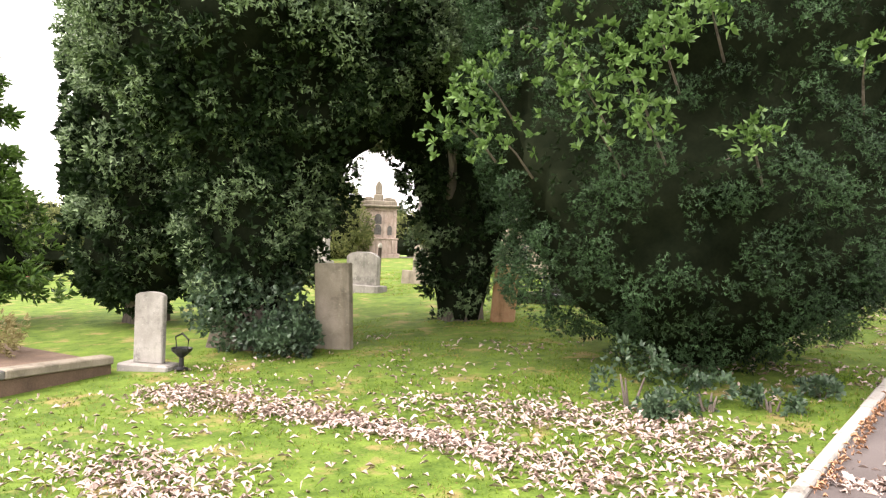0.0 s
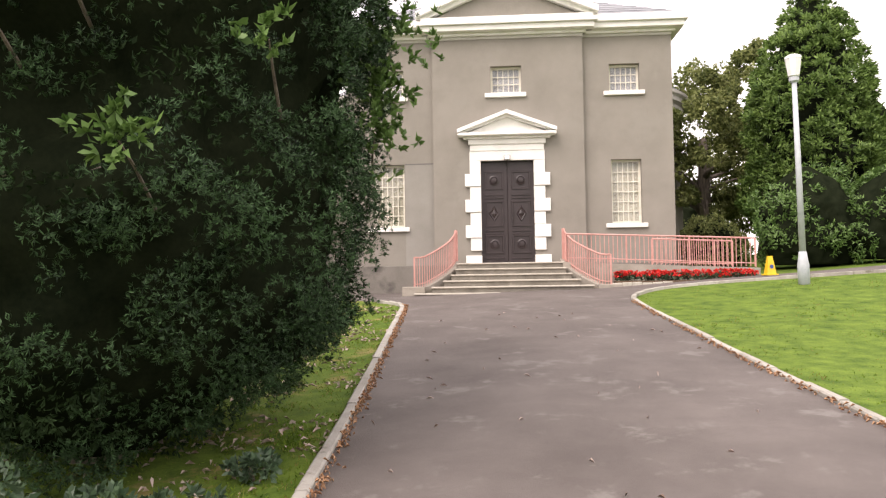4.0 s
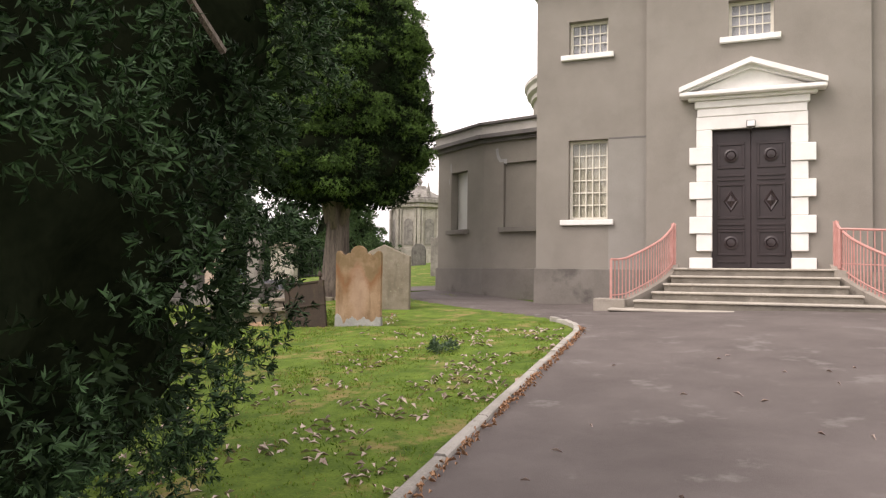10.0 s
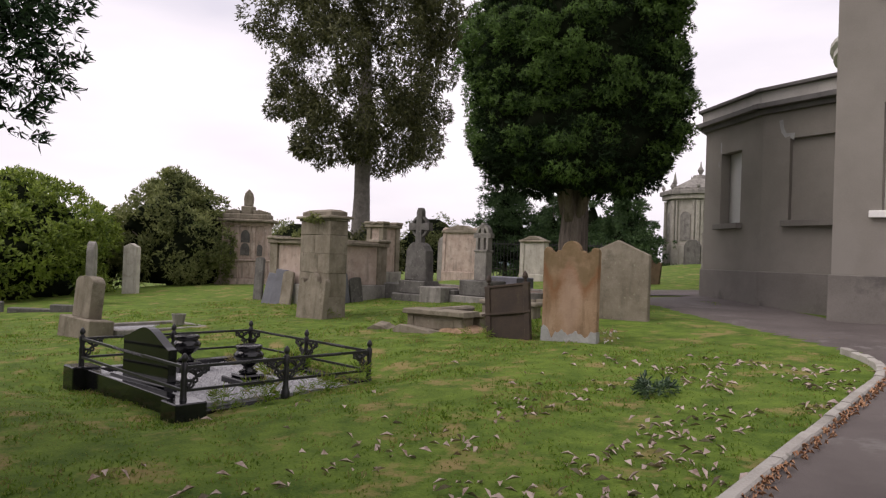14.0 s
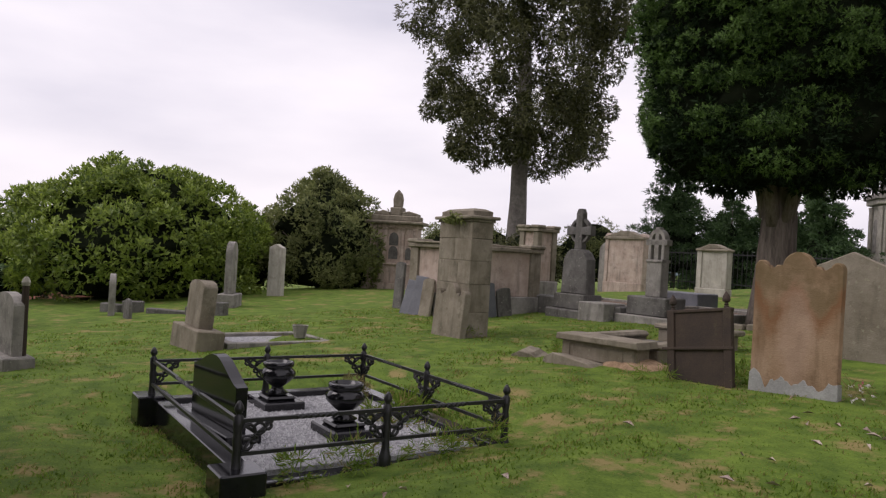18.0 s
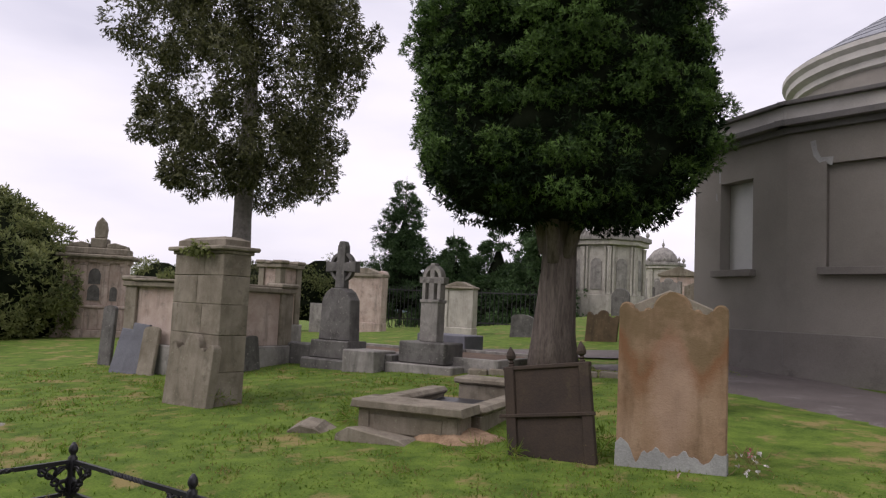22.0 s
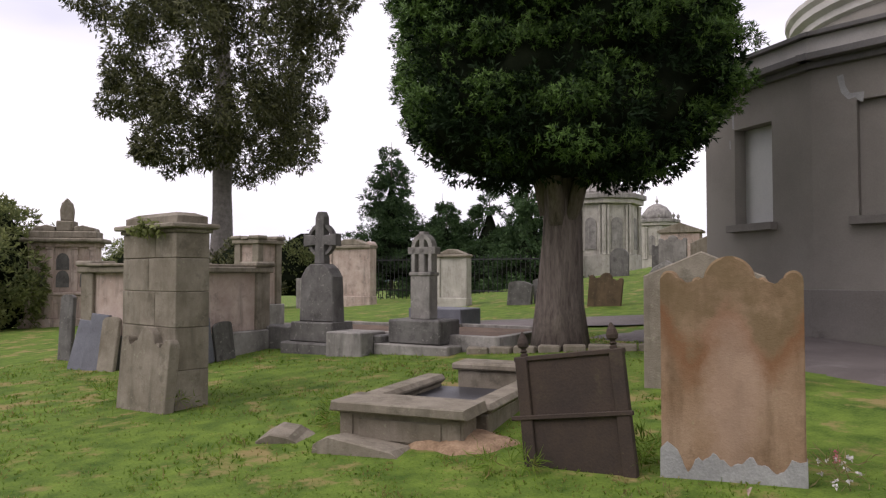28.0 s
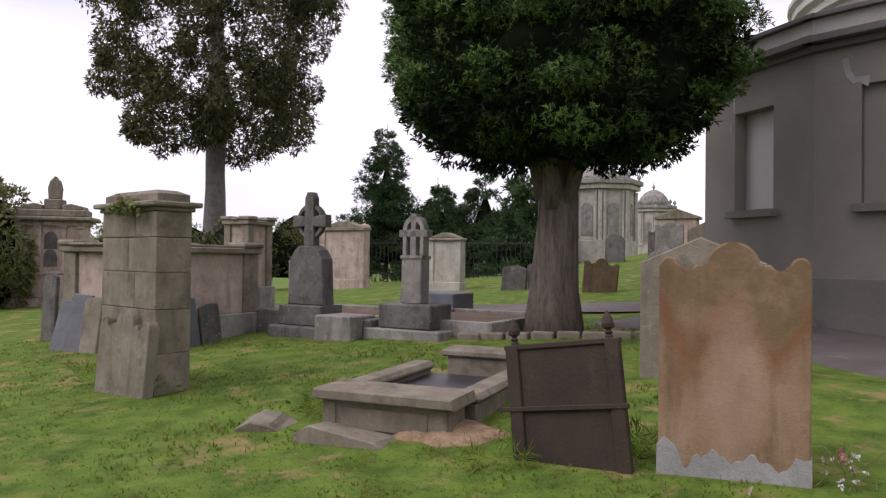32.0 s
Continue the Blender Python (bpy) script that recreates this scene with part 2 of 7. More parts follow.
RENDER_GREY = stuff_mat("grey_render", (0.20, 0.183, 0.158), (0.262, 0.242, 0.212), 0.7, 0.9, 0.25, 45, spots=(0.245, 0.228, 0.20), spot_scale=0.5, spot_at=0.58)
RENDER_DAMP = stuff_mat("damp_render", (0.14, 0.128, 0.112), (0.215, 0.198, 0.175), 0.9, 0.85, 0.3, 45, spots=(0.10, 0.092, 0.082), spot_scale=0.6, spot_at=0.60)
PAINT_WHITE = stuff_mat("white_paint", (0.70, 0.69, 0.66), (0.82, 0.81, 0.78), 2.5, 0.55, 0.1, 70)
PAINT_CREAM = stuff_mat("cream_paint", (0.64, 0.61, 0.52), (0.76, 0.73, 0.64), 4, 0.55, 0.1, 70)
CORNICE_GREY = stuff_mat("weathered_cornice", (0.36, 0.34, 0.31), (0.52, 0.50, 0.46), 1.2, 0.85, 0.2, 50)
CORNICE_DARK = stuff_mat("dark_cornice", (0.10, 0.095, 0.09), (0.17, 0.16, 0.15), 1.5, 0.8, 0.2, 50)
DOOR_BROWN = stuff_mat("dark_brown_door_paint", (0.020, 0.013, 0.014), (0.036, 0.025, 0.026), 3, 0.38, 0.08, 80)
SLATE = stuff_mat("roof_slate", (0.12, 0.125, 0.14), (0.24, 0.25, 0.27), 2.5, 0.6, 0.3, 30, per="object")
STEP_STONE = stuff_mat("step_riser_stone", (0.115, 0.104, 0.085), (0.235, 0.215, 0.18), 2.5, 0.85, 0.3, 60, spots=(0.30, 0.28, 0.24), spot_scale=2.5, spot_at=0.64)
STEP_EDGE = stuff_mat("pale_tread_stone", (0.34, 0.31, 0.265), (0.49, 0.455, 0.395), 2.5, 0.85, 0.3, 60, spots=(0.24, 0.22, 0.185), spot_scale=2.5, spot_at=0.62)
CHEEK = stuff_mat("cheek_wall_cement", (0.23, 0.205, 0.172), (0.34, 0.31, 0.265), 1.8, 0.9, 0.3, 50, spots=(0.16, 0.145, 0.12), spot_scale=1.6, spot_at=0.60)
PINK_IRON = stuff_mat("pink_painted_iron", (0.46, 0.215, 0.185), (0.58, 0.315, 0.28), 6, 0.5, 0.1, 90)
BOARD = stuff_mat("pale_blind", (0.48, 0.49, 0.47), (0.60, 0.60, 0.57), 1.2, 0.5, 0.05, 40)
SHADE = stuff_mat("grey_glass_shade", (0.27, 0.26, 0.28), (0.36, 0.35, 0.36), 1.2, 0.5, 0.05, 40)
BLIND = stuff_mat("buff_blind", (0.36, 0.32, 0.25), (0.46, 0.42, 0.34), 1.2, 0.5, 0.05, 40)
ASPHALT = stuff_mat("worn_asphalt", (0.078, 0.064, 0.058), (0.140, 0.120, 0.110), 0.8, 0.82, 0.55, 130, spots=(0.165, 0.150, 0.138), spot_scale=1.9, spot_at=0.61)
KERB = stuff_mat("concrete_kerb", (0.22, 0.205, 0.175), (0.40, 0.38, 0.34), 2.2, 0.9, 0.4, 60, per="object", spots=(0.12, 0.11, 0.085), spot_scale=3, spot_at=0.63)
GRASS_SOIL = stuff_mat("mown_turf", (0.040, 0.080, 0.011), (0.142, 0.210, 0.032), 3.2, 0.95, 0.7, 45, spots=(0.235, 0.190, 0.075), spot_scale=1.7, spot_at=0.585, spec=0.15)
def keep_west(m):
    """The dry patches lie on the old turf only, not on the sown lawn east of the drive."""
    n, l = m.node_tree.nodes, m.node_tree.links
    blend = next(k for k in n if k.type == "MIX")
    cut = blend.inputs[0].links[0].from_socket
    sep, side, both = n.new("ShaderNodeSeparateXYZ"), n.new("ShaderNodeMapRange"), n.new("ShaderNodeMath")
    l.new(n.new("ShaderNodeTexCoord").outputs["Object"], sep.inputs[0])
    side.inputs["From Min"].default_value, side.inputs["From Max"].default_value = 4.0, 2.5
    l.new(sep.outputs["X"], side.inputs["Value"])
    both.operation = "MULTIPLY"
    l.new(cut, both.inputs[0])
    l.new(side.outputs[0], both.inputs[1])
    l.new(both.outputs[0], blend.inputs[0])


keep_west(GRASS_SOIL)
EARTH = stuff_mat("bare_earth", (0.07, 0.045, 0.028), (0.15, 0.10, 0.065), 3, 0.95, 0.6, 50)
# one yew leaf: tone raised for lit trees, lowered for the shaded one
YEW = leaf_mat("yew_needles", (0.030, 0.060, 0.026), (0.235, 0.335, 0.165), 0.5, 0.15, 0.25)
YEW_DIM = leaf_mat("dimmed_yew_needles", (0.005, 0.014, 0.006), (0.060, 0.122, 0.048), 0.5, 0.05, 0.18)
YEW_DEEP = leaf_mat("shade_toned_yew_needles", (0.006, 0.016, 0.005), (0.022, 0.044, 0.014), 0.7, 0.05, 0.15)
CEDAR = leaf_mat("cedar_sprays", (0.040, 0.090, 0.014), (0.165, 0.260, 0.060), 0.6, 0.25)
YEW_FRESH = leaf_mat("fresh_yew_needles", (0.014, 0.042, 0.008), (0.120, 0.215, 0.042), 0.5, 0.15, 0.2, patch_scale=2.4)
# near-black colour for added hulls that imitate shade within crowns
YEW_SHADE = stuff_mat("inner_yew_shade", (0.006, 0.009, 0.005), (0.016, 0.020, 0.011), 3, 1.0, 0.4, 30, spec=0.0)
BROAD = leaf_mat("broad_green_leaves", (0.045, 0.10, 0.020), (0.160, 0.270, 0.078), 0.42, 0.30)
DARKBROAD = leaf_mat("dark_holly_leaves", (0.022, 0.046, 0.024), (0.090, 0.145, 0.080), 0.35, 0.15)
LAUREL = leaf_mat("laurel_leaves", (0.055, 0.105, 0.014), (0.300, 0.390, 0.065), 0.42, 0.4, 0.3, patch_scale=0.9)
FAR_LEAF = leaf_mat("far_tree_leaves", (0.070, 0.098, 0.028), (0.260, 0.285, 0.100), 0.6, 0.4, 0.3, patch_scale=0.9)
OLIVE_LEAF = leaf_mat("bronze_green_leaves", (0.026, 0.034, 0.011), (0.120, 0.125, 0.045), 0.5, 0.2, 0.25)
BARK = stuff_mat("bark", (0.070, 0.054, 0.044), (0.215, 0.178, 0.150), 7, 0.95, 1.0, 40, stretch=(2.2, 2.2, 0.22))
BARK_GREY = stuff_mat("grey_bark", (0.10, 0.088, 0.078), (0.215, 0.195, 0.175), 4, 0.95, 0.7, 40)
RED_STONE = stone_mat("ochre_sandstone", (0.26, 0.125, 0.055), (0.47, 0.30, 0.18), (0.105, 0.070, 0.032), (0.36, 0.31, 0.17), streak=0.75, blotch=0.55, crust=0.35, bump=0.7)
FLAKED_STONE = flaked_stone("flaked_ochre_sandstone")
LICHEN_STONE = stone_mat("lichened_greybrown_sandstone", (0.17, 0.145, 0.105), (0.31, 0.275, 0.215), (0.085, 0.075, 0.052), (0.30, 0.29, 0.20), streak=0.55)
PINK_STONE = stone_mat("pinkish_sandstone", (0.38, 0.285, 0.23), (0.56, 0.46, 0.39), (0.16, 0.135, 0.112), (0.48, 0.44, 0.37), streak=0.65)
GREY_STONE = stone_mat("grey_limestone", (0.19, 0.178, 0.158), (0.37, 0.352, 0.315), (0.085, 0.082, 0.072), (0.42, 0.41, 0.36), streak=0.6)
DARK_STONE = stone_mat("dark_weathered_stone", (0.095, 0.090, 0.082), (0.19, 0.182, 0.168), (0.045, 0.043, 0.038), (0.33, 0.32, 0.28), streak=0.6)
BROWN_STONE = stone_mat("dark_brown_sandstone", (0.085, 0.060, 0.036), (0.165, 0.115, 0.068), (0.045, 0.035, 0.024), (0.20, 0.17, 0.10), streak=0.6)
PALE_STONE = stone_mat("pale_buff_stone", (0.38, 0.355, 0.30), (0.55, 0.525, 0.455), (0.17, 0.155, 0.128), (0.48, 0.46, 0.39), streak=0.5, blotch=0.4)
SLATE_SLAB = stuff_mat("blue_slate_slab", (0.085, 0.088, 0.10), (0.165, 0.17, 0.19), 2, 0.75, 0.2, 50)
CEMENT = stuff_mat("cement_patch", (0.24, 0.24, 0.23), (0.38, 0.38, 0.365), 5, 0.95, 0.5, 60)
BLACK_GRANITE = stuff_mat("polished_black_granite", (0.006, 0.006, 0.007), (0.014, 0.014, 0.016), 20, 0.12, 0.0, 200)
BLACK_IRON = stuff_mat("black_painted_iron", (0.008, 0.008, 0.009), (0.020, 0.020, 0.021), 8, 0.42, 0.15, 90)
RUST = stuff_mat("rusty_brown_iron", (0.022, 0.015, 0.011), (0.055, 0.036, 0.022), 2.5, 0.8, 0.35, 60, spots=(0.075, 0.060, 0.030), spot_scale=1.5, spot_at=0.6)
GRAVEL = stuff_mat("grey_gravel", (0.13, 0.13, 0.135), (0.42, 0.42, 0.43), 18, 0.9, 0.9, 80)
CLAY = stuff_mat("dry_clay_earth", (0.17, 0.105, 0.058), (0.37, 0.255, 0.155), 9, 0.95, 1.0, 40)
PIT_SHADE = stuff_mat("pit_shade_slab", (0.022, 0.022, 0.024), (0.060, 0.060, 0.063), 3, 0.45, 0.2, 50)
FALLEN = stuff_mat("fallen_leaves", (0.16, 0.10, 0.065), (0.52, 0.42, 0.37), 9, 0.8, 0.1, 50, per="island")
FLOWER_RED = stuff_mat("red_petals", (0.42, 0.008, 0.008), (0.70, 0.030, 0.022), 9, 0.5, 0.1, 50, per="island")
FLOWER_WHITE = stuff_mat("white_petals", (0.62, 0.55, 0.56), (0.80, 0.77, 0.76), 9, 0.6, 0.1, 50)
FLOWER_PINK = stuff_mat("pink_petals", (0.55, 0.12, 0.19), (0.70, 0.25, 0.32), 9, 0.6, 0.1, 50)
LAMP_GREY = stuff_mat("painted_steel_post", (0.34, 0.37, 0.40), (0.46, 0.49, 0.52), 4, 0.5, 0.05, 60)
LAMP_WHITE = stuff_mat("opal_plastic", (0.66, 0.67, 0.67), (0.78, 0.78, 0.78), 4, 0.35, 0.0, 60)
SIGN_YELLOW = stuff_mat("yellow_plastic", (0.62, 0.40, 0.01), (0.75, 0.50, 0.02), 4, 0.45, 0.0, 60)
SIGN_BLUE = stuff_mat("blue_print", (0.03, 0.06, 0.25), (0.05, 0.09, 0.33), 4, 0.45, 0.0, 60)
BRICK_RED = stuff_mat("red_brick_far", (0.19, 0.075, 0.05), (0.28, 0.12, 0.085), 2, 0.9, 0.2, 40)
GRASS_BLADE = leaf_mat("grass_blades", (0.066, 0.124, 0.016), (0.208, 0.315, 0.046), 0.8, 0.5, 0.05, patch_scale=3.0, dry=(0.30, 0.25, 0.10))
DRY_BLADE = leaf_mat("dry_grass", (0.15, 0.13, 0.05), (0.30, 0.26, 0.12), 0.7, 0.25, 0.2)


# ---- building tools ----
def ground_z(x, y):
    """Height of the sloping churchyard."""
    z = -0.06 + 0.03 * (min(max(x, -30), 4) - 1) + 0.063 * (min(max(y, -12), 21.5 - 3.7 * min(max((x + 6) / 4, 0), 1)) - 3.85) + 0.02 * max(0.0, min(y, 110) - 21.5)
    z += 0.06 * min(max(y - 26, 0), 24) * min(max((x + 24) / 10, 0), 1) * min(max((4 - x) / 4, 0), 1)
    # the turf sinks round the fenced plot
    out = math.hypot(max(-7.62 - x, 0, x + 4.80), max(10.52 - y, 0, y - 12.98))
    if out < 1.3:
        f = out / 1.3
        z -= 0.16 * (1 - f * f * (3 - 2 * f)) + (0.12 if -7.56 < x < -4.86 and 10.58 < y < 12.92 else 0.0)
    return z + 0.07 * min(max(x - 5, 0), 12) * min(max((y - 8) / 10, 0), 1)


def mesh_of(name, bm, mat):
    me = bpy.data.meshes.new(name)
    bmesh.ops.recalc_face_normals(bm, faces=bm.faces)
    bm.to_mesh(me)
    bm.free()
    if mat:
        me.materials.append(mat)
    return me


def part(name, bm, mat, parent, label="", smooth=False):
    me = mesh_of(name, bm, mat)
    if smooth:
        me.polygons.foreach_set("use_smooth", [True] * len(me.polygons))
    ob = new(name, me)
    ob.parent = parent
    if label:
        ob["label"] = label
    return ob


def thing(name, x, y, z, turn=0.0, label="", category="", group="", kind="", lean=(0, 0)):
    ob = new(name)
    ob.empty_display_size = 0.1
    ob.matrix_basis = pose(x, y, z, lean[0], lean[1], turn)
    return tagged(ob, label, category, group, kind)


def solo(name, bm, mat, m=None, label="", category="", group="", kind="", smooth=False):
    me = mesh_of(name, bm, mat)
    if smooth:
        me.polygons.foreach_set("use_smooth", [True] * len(me.polygons))
    ob = new(name, me)
    if m is not None:
        ob.matrix_basis = m
    return tagged(ob, label, category, group, kind)


def B(x0, x1, y0, y1, z0, z1, bevel=0.0, bm=None):
    """A box between two corners, its edges softened."""
    own = bmesh.new()
    vs = [own.verts.new((x, y, z)) for x in (x0, x1) for y in (y0, y1) for z in (z0, z1)]
    for f in ((0, 1, 3, 2), (4, 6, 7, 5), (0, 4, 5, 1), (2, 3, 7, 6), (0, 2, 6, 4), (1, 5, 7, 3)):
        own.faces.new([vs[i] for i in f])
    if bevel:
        bmesh.ops.bevel(own, geom=own.edges[:], offset=bevel, segments=1, affect="EDGES")
    return join(bm, own)


def join(bm, own):
    if bm is None:
        return own
    tmp = bpy.data.meshes.new("tmp")
    own.to_mesh(tmp)
    own.free()
    bm.from_mesh(tmp)
    bpy.data.meshes.remove(tmp)
    return bm


def slab(outline, y0, y1, bevel=0.0, bm=None):
    """An upright outline (x, z) given depth from y0 to y1."""
    own = bmesh.new()
    a = [own.verts.new((x, y0, z)) for x, z in outline]
    b = [own.verts.new((x, y1, z)) for x, z in outline]
    own.faces.new(a)
    own.faces.new(b[::-1])
    n = len(a)
    rim = []
    for i in range(n):
        own.faces.new((a[i], b[i], b[(i + 1) % n], a[(i + 1) % n]))
        rim += [own.edges.get((a[i], a[(i + 1) % n])), own.edges.get((b[i], b[(i + 1) % n]))]
    if bevel:
        bmesh.ops.bevel(own, geom=rim, offset=bevel, segments=1, affect="EDGES")
    return join(bm, own)


def flat(outline, z0, z1, bevel=0.0, bm=None):
    """A plan outline (x, y) given height from z0 to z1."""
    own = slab([(x, y) for x, y in outline], z0, z1, bevel)
    for v in own.verts:
        v.co = Vector((v.co.x, v.co.z, v.co.y))
    return join(bm, own)


def lathe(profile, seg=16, bm=None, cx=0.0, cy=0.0, cz=0.0):
    """A turned shape from (radius, height) pairs."""
    own = bmesh.new()
    rings = []
    for r, z in profile:
        rings.append([own.verts.new((cx + max(r, 1e-4) * math.cos(2 * math.pi * i / seg), cy + max(r, 1e-4) * math.sin(2 * math.pi * i / seg), cz + z)) for i in range(seg)])
    for a, b in zip(rings, rings[1:]):
        for i in range(seg):
            own.faces.new((a[i], a[(i + 1) % seg], b[(i + 1) % seg], b[i]))
    own.faces.new(rings[0][::-1])
    own.faces.new(rings[-1])
    return join(bm, own)


def tube(points, radius, seg=6, bm=None, square=False):
    """A bar that runs through the points; radius may be one number or one for each point."""
    own = bmesh.new()
    pts = [Vector(p) for p in points]
    rad = radius if isinstance(radius, (list, tuple)) else [radius] * len(pts)
    rings = []
    for i, p in enumerate(pts):
        d = (pts[min(i + 1, len(pts) - 1)] - pts[max(i - 1, 0)]).normalized()
        side = d.cross(Vector((0, 0, 1)))
        if side.length < 0.05:
            side = d.cross(Vector((0, 1, 0)))
        side.normalize()
        up = side.cross(d)
        k = 4 if square else seg
        off = math.pi / 4 if square else 0
        rings.append([own.verts.new(p + rad[i] * (side * math.cos(2 * math.pi * j / k + off) + up * math.sin(2 * math.pi * j / k + off))) for j in range(k)])
    k = len(rings[0])
    for a, b in zip(rings, rings[1:]):
        for i in range(k):
            own.faces.new((a[i], a[(i + 1) % k], b[(i + 1) % k], b[i]))
    own.faces.new(rings[0][::-1])
    own.faces.new(rings[-1])
    return join(bm, own)


def raw_mesh(name, verts, faces_flat, size, mat, smooth=False):
    """A mesh from number arrays whose faces all have the same count of corners."""
    me = bpy.data.meshes.new(name)
    nv, nf = len(verts), len(faces_flat) // size
    me.vertices.add(nv)
    me.vertices.foreach_set("co", np.asarray(verts, np.float32).ravel())
    me.loops.add(nf * size)
    me.loops.foreach_set("vertex_index", np.asarray(faces_flat, np.int32))
    me.polygons.add(nf)
    me.polygons.foreach_set("loop_start", np.arange(0, nf * size, size, dtype=np.int32))
    me.polygons.foreach_set("loop_total", np.full(nf, size, np.int32))
    me.update(calc_edges=True)
    me.materials.append(mat)
    return me


def noise_z(x, y, f, seed):
    return noise.noise(Vector((x * f, y * f, seed)))


# ---- the ground: one sheet to the horizon ----
def ground_sheet():
    xs = np.concatenate([np.arange(-400, -60, 40), np.arange(-60, -16, 4), np.arange(-16, -9, 0.5), np.arange(-9, -3.5, 0.1), np.arange(-3.5, 14, 0.5), np.arange(14, 60, 4), np.arange(60, 401, 40)])
    ys = np.concatenate([np.arange(-400, -20, 40), np.arange(-20, -6, 2), np.arange(-6, 9, 0.5), np.arange(9, 14.5, 0.1), np.arange(14.5, 30, 0.5), np.arange(30, 120, 5), np.arange(120, 601, 40)])
    verts, faces = [], []
    for y in ys:
        for x in xs:
            dip = 0.0
            if x < -28:
                dip = -0.10 * min(-28 - x, 60)
            verts.append((x, y, ground_z(x, y) + dip + 0.035 * noise_z(x, y, 0.45, 3.0) * (1 if -16 < x < 0.2 and y > 1 else 0.2)))
    w = len(xs)
    for j in range(len(ys) - 1):
        for i in range(w - 1):
            a = j * w + i
            faces += [a, a + 1, a + w + 1, a + w]
    me = raw_mesh("ground", verts, faces, 4, GRASS_SOIL)
    me.polygons.foreach_set("use_smooth", [True] * len(me.polygons))
    return tagged(new("ground", me), "mown churchyard turf, green with dry patches, sloping gently", "lawn", kind="structure")


ground_sheet()


def road_strip(name, left, right, mat, label, lift=0.03, steps=60):
    """A paved strip between two lines given as functions of a 0..1 run."""
    bm = bmesh.new()
    rows_ = []
    for i in range(steps + 1):
        s = i / steps
        (xa, ya), (xb, yb) = left(s), right(s)
        row = []
        for k in range(7):
            f = k / 6
            x, y = xa + (xb - xa) * f, ya + (yb - ya) * f
            row.append(bm.verts.new((x, y, ground_z(x, y) + lift + 0.02 * math.sin(math.pi * f))))
        rows_.append(row)
    for a, b in zip(rows_, rows_[1:]):
        for k in range(6):
            bm.faces.new((a[k], a[k + 1], b[k + 1], b[k]))
    ob = solo(name, bm, mat, label=label, category="road", kind="structure", smooth=True)
    return ob


def curve_at(points):
    """A smooth line through the points, as a function of a 0..1 run."""
    P = [Vector(p) for p in points]
    P = [2 * P[0] - P[1]] + P + [2 * P[-1] - P[-2]]

    def at(s):
        u = min(max(s, 0), 1) * (len(P) - 3)
        i = min(int(u), len(P) - 4)
        t = u - i
        a, b, c, d = P[i:i + 4]
        v = 0.5 * (2 * b + (c - a) * t + (2 * a - 5 * b + 4 * c - d) * t * t + (3 * b - a - 3 * c + d) * t ** 3)
        return v.x, v.y
    return at


KERB_L = [(1.84, -12), (1.34, -3), (1.13, 1.45), (0.97, 5.0), (0.80, 8.0), (0.55, 12.0), (0.40, 14.4), (0.30, 15.7), (0.06, 16.5), (-0.5, 17.3), (-1.5, 18.2), (-3.0, 19.8), (-5.5, 22.0), (-8.3, 23.6)]
KERB_R = [(5.9, -12), (5.7, -3), (5.6, 1.45), (5.5, 5.2), (5.42, 8), (5.38, 12), (5.40, 14.8), (5.48, 15.8), (5.80, 16.6), (6.4, 17.3), (7.4, 17.6), (9.0, 17.6), (12.0, 17.3), (20, 16.5)]
kl, kr = curve_at(KERB_L), curve_at(KERB_R)
road_strip("road", lambda s: kl(s * 7 / 13), lambda s: kr(s * 7 / 13), ASPHALT, "worn grey-brown tarmac drive with pale scuffs up to the church steps")
pts = [kl(7 / 13 + i / 40 * 6 / 13) for i in range(41)] + [(-6.8, 26.6), (-4.4, 25.0), (-2.4, 23.2), (8.5, 23.2), (9.95, 19.3), (20, 19.2)] + [kr(1 - i / 40 * 6 / 13) for i in range(41)]


def inside(x, y, poly):
    hit = False
    for (ax, ay), (bx, by) in zip(poly, poly[1:] + poly[:1]):
        if (ay > y) != (by > y) and x < (bx - ax) * (y - ay) / (by - ay) + ax:
            hit = not hit
    return hit


def to_edge(x, y, poly):
    """The nearest point of the outline."""
    best = None
    for (ax, ay), (bx, by) in zip(poly, poly[1:] + poly[:1]):
        dx, dy = bx - ax, by - ay
        f = min(max(((x - ax) * dx + (y - ay) * dy) / (dx * dx + dy * dy + 1e-9), 0), 1)
        q = (ax + f * dx, ay + f * dy)
        d = (q[0] - x) ** 2 + (q[1] - y) ** 2
        if best is None or d < best[0]:
            best = (d, q)
    return best[1]


fore = bmesh.new()
CELL = 0.35
seen = {}


def corner(i, j):
    if (i, j) not in seen:
        x, y = -9 + i * CELL, 14.5 + j * CELL
        is_in = inside(x, y, pts)
        if not is_in:
            x, y = to_edge(x, y, pts)
        overgrown = not is_in and x < -0.4 and y < 18.0 - 0.95 * (x + 0.5)
        seen[i, j] = (fore.verts.new((x, y, ground_z(x, y) + (-0.05 if overgrown else 0.034))), is_in)
    return seen[i, j]


for i in range(84):
    for j in range(38):
        if any(inside(-9 + (i + a) * CELL, 14.5 + (j + b) * CELL, pts) for a in (0, 1) for b in (0, 1)):
            fore.faces.new([corner(i + a, j + b)[0] for a, b in ((0, 0), (1, 0), (1, 1), (0, 1))])
solo("pavement", fore, ASPHALT, label="tarmac forecourt and path curving round beside the church", category="pavement", kind="structure", smooth=True)


